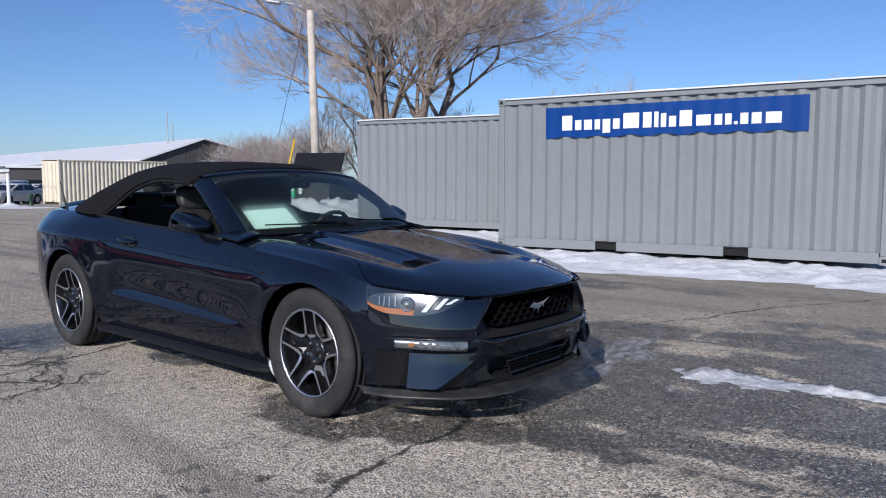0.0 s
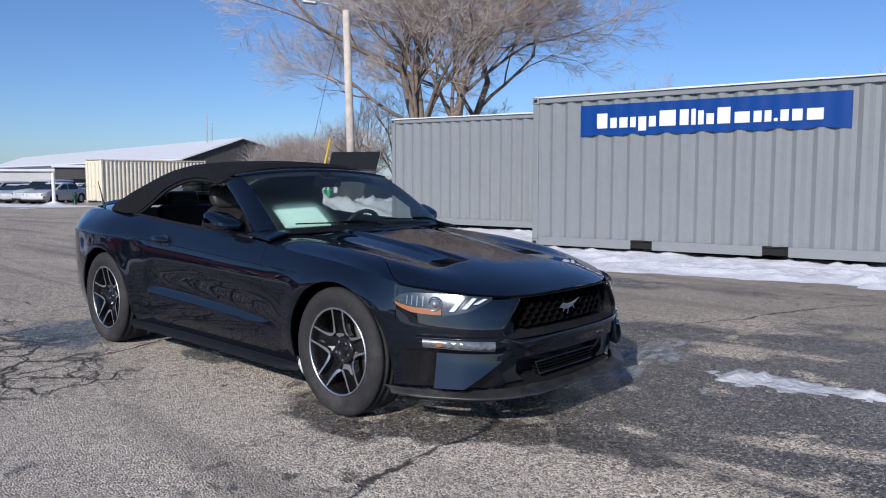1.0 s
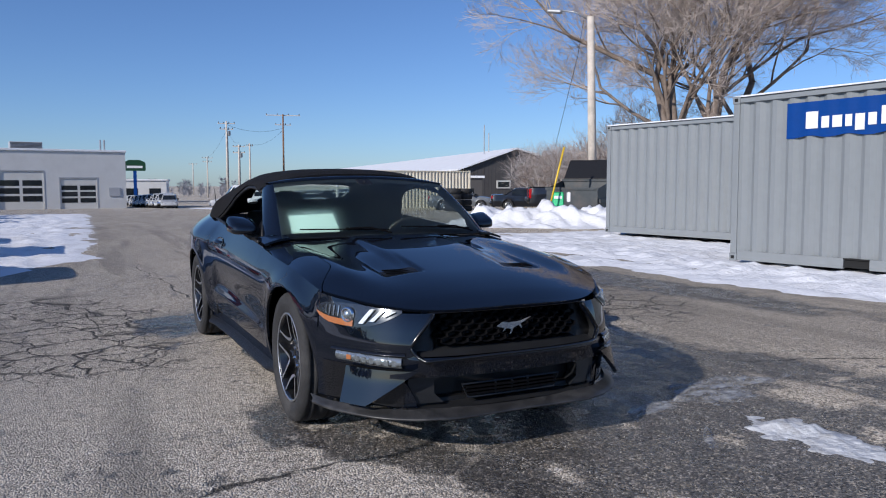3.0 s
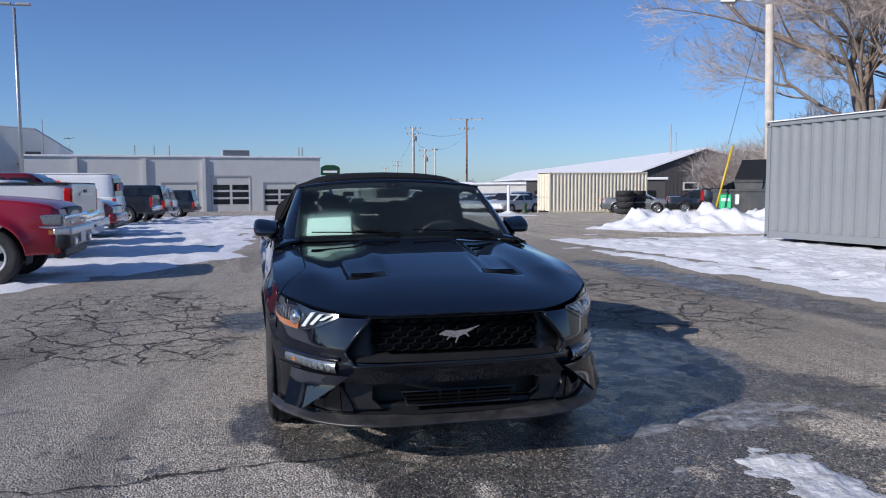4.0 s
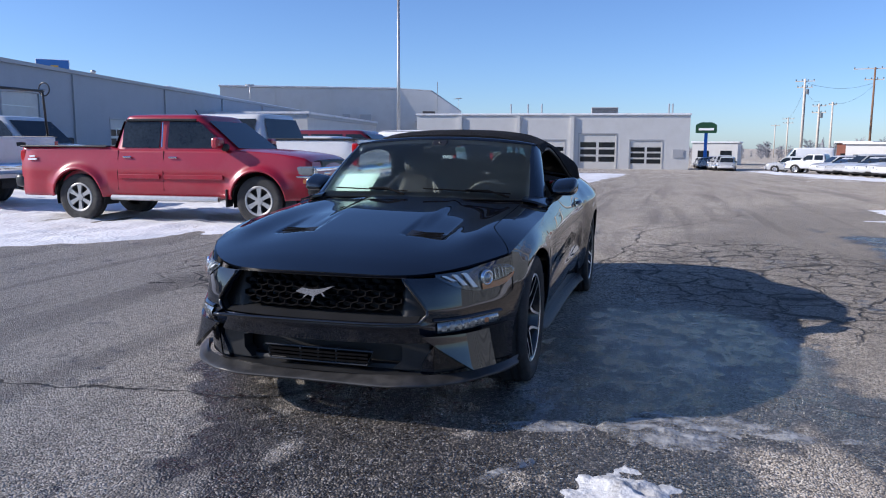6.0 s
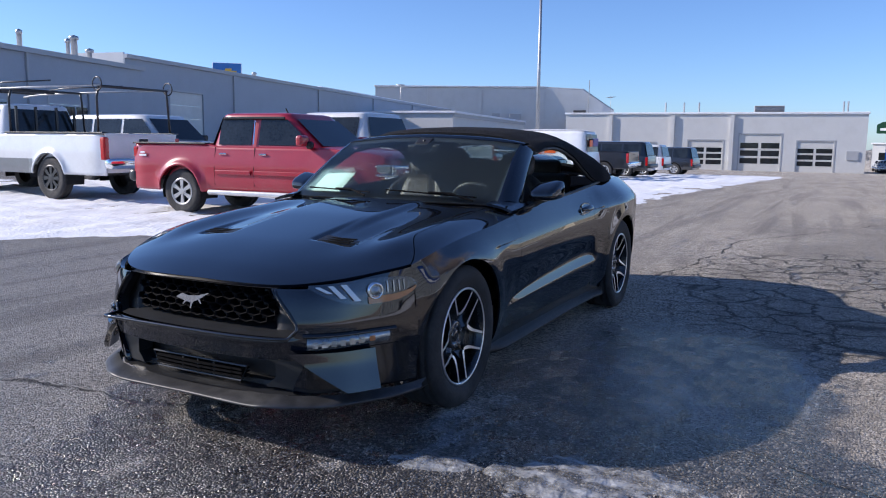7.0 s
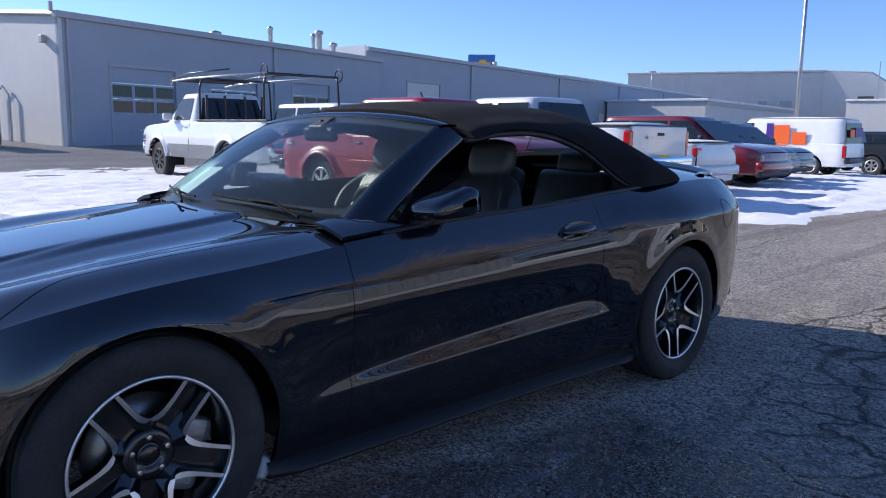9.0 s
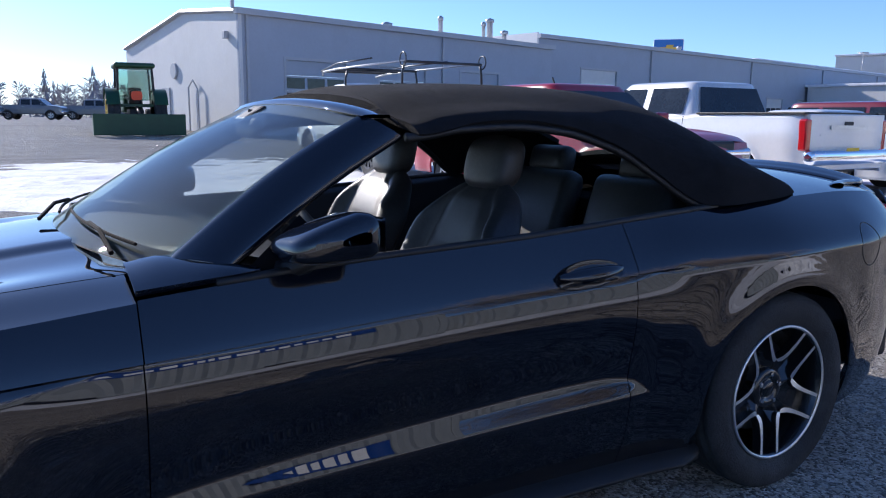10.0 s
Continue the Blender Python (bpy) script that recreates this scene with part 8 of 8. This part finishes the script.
def pickup_rack():
    m = pose(-6.7, -13.72, 0.02, 0, 0, -90.5)
    t = vehicle("pickup_truck", "white single-cab pickup with a black ladder rack and grey lower panels", "pickup truck", m, M_WHITEP, 3.45, 0.98, 1.62, 0.99,
                [(-3.36, 1.36), (-0.3, 1.36), (-0.2, 1.34), (1.0, 1.34), (1.3, 1.31), (2.3, 1.24), (2.62, 1.17), (2.72, 1.08)], 1.35, 1.94, (-0.22, 1.40), (-0.05, 0.75), 0.44, 0.53, 0.76, ((0.12, 0.95),), (-3.34, -0.26, 1), M_SATIN, 8, M_GREYP, "chrome", "tall", "", 1, 0.06)
    z0, z1 = 1.37, 2.28
    rk = thing("ladder_rack", "black tubular ladder rack over a truck bed", "ladder rack", "", m)
    for x in (-3.15, -0.38):
        for sd in (-1, 1):
            part("post", tube([(x, sd * 0.90, z0), (x + 0.03, sd * 0.88, z1 - 0.2), (x, sd * 0.83, z1)], 0.024, 8), M_SATIN, rk, shade=True)
        part("cross_bar", tube([(x, -0.86, z1), (x, 0.86, z1)], 0.028, 8), M_SATIN, rk, shade=True)
    for sd in (-1, 1):
        part("side_rail", tube([(-3.2, sd * 0.86, z1 + 0.02), (0.2, sd * 0.86, z1 + 0.02), (1.15, sd * 0.82, z1 + 0.0), (1.5, sd * 0.7, z1 - 0.06)], 0.022, 8), M_STEEL, rk, shade=True)
        part("upper_rail", tube([(-1.75, sd * 0.88, z1 + 0.14), (0.2, sd * 0.86, z1 + 0.14), (1.3, sd * 0.78, z1 + 0.04)], 0.016, 8), M_SATIN, rk, shade=True)
        for x in (-3.15,):
            part("roller_loop", tube([(x + 0.13 * math.cos(a), sd * 0.88, z1 + 0.04 + 0.13 * math.sin(a)) for a in [2 * math.pi * i / 16 for i in range(17)]], 0.014, 6, False), M_SATIN, rk, shade=True)
    for x in (0.55, 1.25):
        part("cross_bar", tube([(x, -0.83, z1 + 0.02), (x, 0.83, z1 + 0.02)], 0.025, 8), M_SATIN, rk, shade=True)
    cage = [boxes((-0.30, y, 1.66, 0.04, 0.05, 0.55)) for y in (-0.7, -0.25, 0.25, 0.7)]
    for b in cage:
        part("cab_guard", b, M_SATIN, rk)
    return t


pickup_rack()

SILVER_TRUCK = dict(wb=3.75, fo=0.98, ro=1.16, hw=1.02, top=[(-3.04, 1.36), (-0.95, 1.36), (-0.8, 1.33), (1.2, 1.33), (1.5, 1.30), (2.6, 1.22), (2.8, 1.12), (2.86, 1.05)], belt=1.34, roof=1.86, cab=(-1.0, 1.6), roofx=(-0.82, 0.85), R=0.41, sill=0.50, roof_hw=0.78, windows=((-0.70, 0.10), (0.25, 1.15)), bed=(-3.02, -1.05, 1), rim=M_ALLOY, spokes=6, front="chrome", rear="tall", flare=0.03)
WHITE2 = shader("pearl_white_paint", (0.68, 0.68, 0.67), 0.3, 0.1, 0.9, 0.04, vary=0.03, scale=2, grime=(0.5, 0.49, 0.47), grime_amt=0.2)
silver = vehicle("pickup_truck", "pearl white crew-cab pickup with tall red tail lamps", "pickup truck", pose(-10.0, -7.42, 0.0, 0, 0, -90), WHITE2, **SILVER_TRUCK)
part("permit_card", rounded(0.01, 0.30, 0.15, 0.003, 1, Matrix.Translation((-3.165, 0.02, 0.80))), M_YELLOW, silver)
part("tailgate_lettering", boxes((-3.075, 0, 1.17, 0.006, 0.9, 0.06)), M_ALLOY, silver)
part("tonneau", boxes((-2.0, 0, 1.378, 1.9, 1.75, 0.02)), M_SATIN, silver)

SEDAN = dict(wb=2.75, fo=0.92, ro=1.08, hw=0.92, top=[(-2.45, 1.02), (-2.2, 1.05), (-1.2, 1.0), (1.2, 0.97), (2.0, 0.86), (2.3, 0.76)], belt=0.97, roof=1.42, cab=(-1.75, 1.25), roofx=(-0.95, 0.30), R=0.34, sill=0.26, windows=((-1.15, -0.20), (-0.10, 0.90)), chrome=2)
SUV = dict(wb=2.80, fo=0.92, ro=1.00, hw=0.95, top=[(-2.40, 1.08), (-1.2, 1.05), (1.1, 1.04), (1.9, 0.97), (2.2, 0.90), (2.32, 0.82)], belt=1.05, roof=1.66, cab=(-2.36, 1.30), roofx=(-2.05, 0.45), R=0.36, sill=0.32, windows=((-2.0, -1.25), (-1.15, -0.15), (-0.05, 0.95)), chrome=2)
BIGSUV = dict(wb=2.95, fo=0.98, ro=1.20, hw=1.00, top=[(-2.67, 1.16), (1.2, 1.16), (2.0, 1.10), (2.3, 1.02), (2.45, 0.95)], belt=1.16, roof=1.84, cab=(-2.62, 1.38), roofx=(-2.45, 0.62), R=0.40, sill=0.38, windows=((-2.3, -1.35), (-1.25, -0.2), (-0.1, 1.0)), chrome=2, rear="tall")
FARP = dict(wb=3.6, fo=0.95, ro=1.15, hw=1.0, top=[(-2.95, 1.30), (-0.95, 1.30), (1.3, 1.28), (2.5, 1.18), (2.75, 1.02)], belt=1.29, roof=1.85, cab=(-0.95, 1.5), roofx=(-0.8, 0.8), R=0.40, sill=0.48, windows=((-0.65, 0.1), (0.25, 1.1)), bed=(-2.93, -1.0), rim=M_ALLOY, front="chrome", rear="tall", chrome=1)


def on_ground(x, y, turn, dz=0.0):
    return pose(x, y, ground_z(x, y) + dz, 0, 0, turn)


white_car = vehicle("sedan", "white sedan under snow with red tail lamps", "car", on_ground(-13.1, -7.35, -90), M_WHITEP, **SEDAN)
v, f = grid(lambda u, w: (-2.35 + 1.1 * u, -0.8 + 1.6 * w, 1.09 - 0.03 * u + 0.05 * math.sin(math.pi * u) ** 0.5 * math.sin(math.pi * w) ** 0.5), 14, 14)
part("lying_snow", (v, f), M_SNOW, white_car, shade=True)
vehicle("suv", "dark red suv with a wide grille among parked trucks", "car", on_ground(-16.3, -7.35, 91), M_DKREDP, **SUV)
vehicle("suv", "dark grey suv with a snowy bonnet", "car", on_ground(-18.9, -8.2, 90), M_GREYP, **SUV)
vehicle("suv", "black suv nose-on beside a delivery van", "car", on_ground(-21.9, -8.9, 90), M_BLACKP, **SUV)
vehicle("suv", "white suv parked behind the red pickup", "car", on_ground(-11.2, -15.2, 92), M_WHITEP, **BIGSUV)
vehicle("pickup_truck", "black crew-cab pickup seen from behind", "pickup truck", on_ground(-32.6, -9.4, -91), M_BLACKP, **FARP)
vehicle("suv", "large black suv seen from behind", "car", on_ground(-37.0, -9.2, -91), M_BLACKP, **BIGSUV)
vehicle("suv", "white suv with dark windows seen from behind", "car", on_ground(-43.2, -9.6, -92), M_WHITEP, **BIGSUV)
vehicle("suv", "dark suv with bright wheels near the workshop", "car", on_ground(-50.2, -9.0, -95), M_BLACKP, **BIGSUV)


def delivery_van():
    m = on_ground(-28.4, -10.15, -90)
    t = vehicle("delivery_van", "white delivery van with orange and purple blocks on its side", "van", m, M_VANW, 3.43, 0.95, 1.20, 1.0,
                [(-2.9, 1.20), (1.2, 1.18), (1.9, 1.10), (2.4, 0.98), (2.66, 0.85)], 1.15, 2.06, (-2.88, 1.62), (-2.80, 0.85), 0.37, 0.36, 0.86, ((0.55, 1.35),), None, M_ALLOY, 6, None, "dark", "tall", "", 2, 0.02)
    part("roof_snow", grid(lambda u, w: (-2.7 + 3.5 * u, -0.78 + 1.56 * w, 2.12 + 0.06 * math.sin(math.pi * u) ** 0.4 * math.sin(math.pi * w) ** 0.4), 20, 12), M_SNOW, t, shade=True)
    om = shader("orange_vinyl", (0.85, 0.13, 0.02), 0.4)
    pm = shader("purple_vinyl", (0.06, 0.02, 0.22), 0.4)
    for sd in (-1, 1):
        part("livery_block", boxes((-0.60, sd * 0.972, 1.51, 0.58, 0.02, 0.70)), om, t)
        part("livery_block", boxes((-1.25, sd * 0.972, 1.37, 0.52, 0.02, 0.46)), om, t)
        part("livery_block", boxes((-0.14, sd * 0.972, 1.58, 0.26, 0.018, 0.70)), pm, t)
    part("rear_block", boxes((-2.93, -0.25, 1.62, 0.02, 0.75, 0.34)), pm, t)
    part("rear_block", boxes((-2.93, 0.42, 1.58, 0.02, 0.4, 0.28)), om, t)
    return t


delivery_van()

# ---- far rows ----
sedan_far = vehicle("sedan", "silver sedan in the far parking row", "car", on_ground(-52.5, 17.6, -60), M_SILVERP, group="far parked cars", **SEDAN)
suv_far = vehicle("suv", "silver suv in the far parking row", "car", on_ground(-82.0, 14.6, -105), M_SILVERP, group="far parked cars", **SUV)
pick_far = vehicle("pickup_truck", "pale pickup in a distant row", "pickup truck", on_ground(-76.5, 16.2, -115), M_SILVERP, group="far parked cars", **FARP)
for i in range(7):
    x, y = -55.3 - 2.9 * i, 17.9 - 0.08 * i
    copy_thing(sedan_far if i % 3 else suv_far, on_ground(x, y, -62 - 3 * i))
rp = random.Random(9)
for i in range(16):
    x, y = -93 - 3.1 * i, 9.2 - 0.05 * i
    copy_thing(pick_far if i % 2 else suv_far, on_ground(x, y, -8 + rp.uniform(-3, 3)))
for i in range(9):
    x, y = -70 - 3.4 * i, 27.5 + 0.5 * i
    copy_thing(sedan_far if i % 2 else suv_far, on_ground(x, y, -70 + rp.uniform(-5, 5)))
dark_far = vehicle("pickup_truck", "dark grey pickup in the row beyond the tractor", "pickup truck", on_ground(3.0, -76, 160), M_GREYP, group="far dark pickups", **FARP)
for i in range(1, 7):
    x, y = 3.0 - 5.2 * i, -76 - 0.6 * i
    copy_thing(dark_far, on_ground(x, y, 160 + rp.uniform(-6, 6)))
vehicle("cargo_van", "white high-roof cargo van at the far row's end", "van", on_ground(-85.2, 16.3, -95), M_VANW, 3.7, 1.0, 1.2, 1.03,
        [(-3.05, 1.35), (1.6, 1.30), (2.2, 1.15), (2.7, 0.95)], 1.3, 2.62, (-3.0, 1.95), (-2.95, 0.95), 0.36, 0.36, 0.85, ((0.85, 1.5),), None, M_ALLOY, 6, None, "dark", "tall", "", 2, 0.02)
vehicle("pickup_truck", "black pickup behind the snow heap", "pickup truck", on_ground(-24.5, 20.6, 60), M_BLACKP, **dict(FARP, front="dark", chrome=2, rim=M_SATIN))
vehicle("sedan", "dark blue sedan beyond the snow heap", "car", on_ground(-37.5, 25.4, 62), M_BLACKP, **SEDAN)
vehicle("suv", "brown snow-dusted old car by the tyre stacks", "car", on_ground(-44.5, 24.2, 57), M_GREYP, **SEDAN)


# ---- odds and ends round the lot ----
def skip_bin():
    m = on_ground(-17.3, 14.7, 33)
    t = thing("rubbish_skip", "dark grey steel rubbish skip with its lid up", "dumpster", "", m)
    dk = shader("skip_paint", (0.045, 0.055, 0.06), 0.5, vary=0.2, scale=3, grime=(0.16, 0.11, 0.08), grime_amt=0.4)
    part("tub", ([(-0.95, -0.8, 0.05), (0.95, -0.8, 0.05), (0.95, 0.7, 0.05), (-0.95, 0.7, 0.05), (-0.95, -0.8, 1.15), (0.95, -0.8, 1.15), (0.95, 0.8, 1.45), (-0.95, 0.8, 1.45)], [(0, 3, 2, 1), (0, 1, 5, 4), (1, 2, 6, 5), (2, 3, 7, 6), (3, 0, 4, 7)]), dk, t)
    for x in (-0.97, 0.97):
        part("fork_sleeve", boxes((x, -0.05, 0.72, 0.12, 1.3, 0.16)), dk, t, bevel=0.01)
    part("rim", joined(_b(0, -0.8, 1.15, 1.98, 0.08, 0.08), _b(0, 0.8, 1.45, 1.98, 0.08, 0.08)), dk, t)
    part("lid", boxes((0, 1.15, 1.85, 1.9, 0.95, 0.05, Matrix.Rotation(radians(48), 4, "X"))), M_TRIM, t, bevel=0.015)
    part("sticker", rounded(0.42, 0.01, 0.5, 0.04, 1, Matrix.Translation((-0.5, -0.81, 0.78))), shader("green_sticker", (0.05, 0.55, 0.25), 0.5), t)
    part("sticker_bar", rounded(0.30, 0.01, 0.10, 0.004, 1, Matrix.Translation((-0.5, -0.818, 0.84))), M_WHITE, t)
    part("side_sticker", rounded(0.14, 0.01, 0.34, 0.03, 1, Matrix.Translation((-0.1, -0.81, 0.86))), M_WHITE, t)
    return t


skip_bin()


def tyre_stack(x, y, n, seed):
    for k in range(n):
        me = WHEELS_TYRE
        o = new("loose_tyre", me)
        rr = random.Random(seed + k)
        o.matrix_basis = pose(x + rr.uniform(-0.03, 0.03), y + rr.uniform(-0.03, 0.03), ground_z(x, y) + 0.19 + 0.37 * k, 90, 0, rr.uniform(0, 90))
        tagged(o, "worn black tyre in a stack by the container", "tyre", "stacked tyres")


WHEELS_TYRE = mesh_of("loose_tyre", *lathe([(0.30, -0.15), (0.47, -0.17), (0.54, -0.13), (0.55, 0), (0.54, 0.13), (0.47, 0.17), (0.30, 0.15), (0.32, 0)], 32, "y", True), M_RUBBER)
tyre_stack(-38.3, 20.2, 4, 1)
tyre_stack(-38.9, 21.3, 4, 8)

stick = new("marker_pole", mesh_of("marker_pole", *tube([(0, 0, 0), (0.25, 0.55, 2.6)], 0.035, 8), M_YELLOW))
stick.matrix_basis = on_ground(-17.2, 13.2, 0)
tagged(stick, "leaning yellow marker pole in the snow heap", "marker pole")
post = new("bollard", mesh_of("bollard", *lathe([(0.0, 2.05), (0.10, 2.0), (0.11, 0.22), (0.45, 0.10), (0.85, -0.05)], 18, "z"), M_WHITE))
post.matrix_basis = on_ground(-46.5, 15.2, 0)
tagged(post, "white bollard standing in a small snow mound", "bollard")
hyd = new("hydrant", mesh_of("hydrant", *lathe([(0.0, 0.8), (0.12, 0.74), (0.14, 0.55), (0.10, 0.5), (0.10, 0.1), (0.16, 0.0)], 14, "z"), M_GREEN))
hyd.matrix_basis = on_ground(-46.0, 16.3, 0)
tagged(hyd, "small green hydrant by the far parking row", "hydrant")


def tractor():
    m = on_ground(-4.0, -30.6, -93)
    t = thing("tractor", "green tractor with a wide snow pusher, seen from behind", "tractor", "", m)
    for sd in (-1, 1):
        put_wheel(t, -0.4, 0.85, sd, 0.85, 0.24, "dark", M_YELLOW, 6)
        put_wheel(t, 1.9, 0.75, sd, 0.52, 0.17, "dark", M_YELLOW, 6)
        part("mudguard", lattice([[(-0.4 + 0.95 * math.cos(a), sd * y, 0.85 + 0.95 * math.sin(a)) for a in [radians(20 + 140 * i / 12) for i in range(13)]] for y in (0.62, 1.12)]), M_GREEN, t, shade=True)
    part("engine_hood", rounded(1.7, 0.75, 0.75, 0.1, 2, Matrix.Translation((1.4, 0, 1.25))), M_GREEN, t, shade=True)
    part("chassis", boxes((0.6, 0, 0.75, 2.8, 0.5, 0.5)), M_TRIM, t)
    part("cab_floor", boxes((-0.1, 0, 1.15, 1.3, 1.3, 0.12)), M_GREEN, t)
    for x in (-0.75, 0.55):
        for sd in (-1, 1):
            part("cab_pillar", tube([(x, sd * 0.68, 1.2), (x * 0.92, sd * 0.62, 2.6)], 0.05, 8), M_TRIM, t)
    part("cab_roof", rounded(1.6, 1.5, 0.2, 0.08, 2, Matrix.Translation((-0.08, 0, 2.68))), M_GREEN, t, shade=True)
    part("cab_glass", boxes((-0.74, 0, 1.95, 0.02, 1.2, 1.2)), M_GLASS, t)
    part("cab_glass", boxes((0.54, 0, 1.95, 0.02, 1.2, 1.2)), M_GLASS, t)
    part("seat", rounded(0.5, 0.5, 0.7, 0.1, 2, Matrix.Translation((-0.2, 0, 1.5))), M_TRIM, t)
    part("warning_triangle", prism(round_outline([(-0.2, 0), (0.2, 0), (0.2, 0.34), (-0.2, 0.34)], 0.12), 0.02, pose(-1.02, 0, 1.35, 0, 0, 90)), shader("orange_red", (0.8, 0.08, 0.02), 0.5), t)
    part("blade", boxes((-1.85, 0, 0.42, 0.10, 3.3, 0.80)), M_GREEN, t, bevel=0.02)
    for sd in (-1, 1):
        part("blade_side", boxes((-1.55, sd * 1.62, 0.38, 0.6, 0.06, 0.74)), M_GREEN, t)
        part("hitch_arm", tube([(-0.6, sd * 0.4, 0.7), (-1.8, sd * 0.5, 0.55)], 0.05, 8), M_TRIM, t)
    part("top_link", tube([(-0.6, 0, 1.1), (-1.8, 0, 0.8)], 0.05, 8), M_TRIM, t)
    return t


tractor()
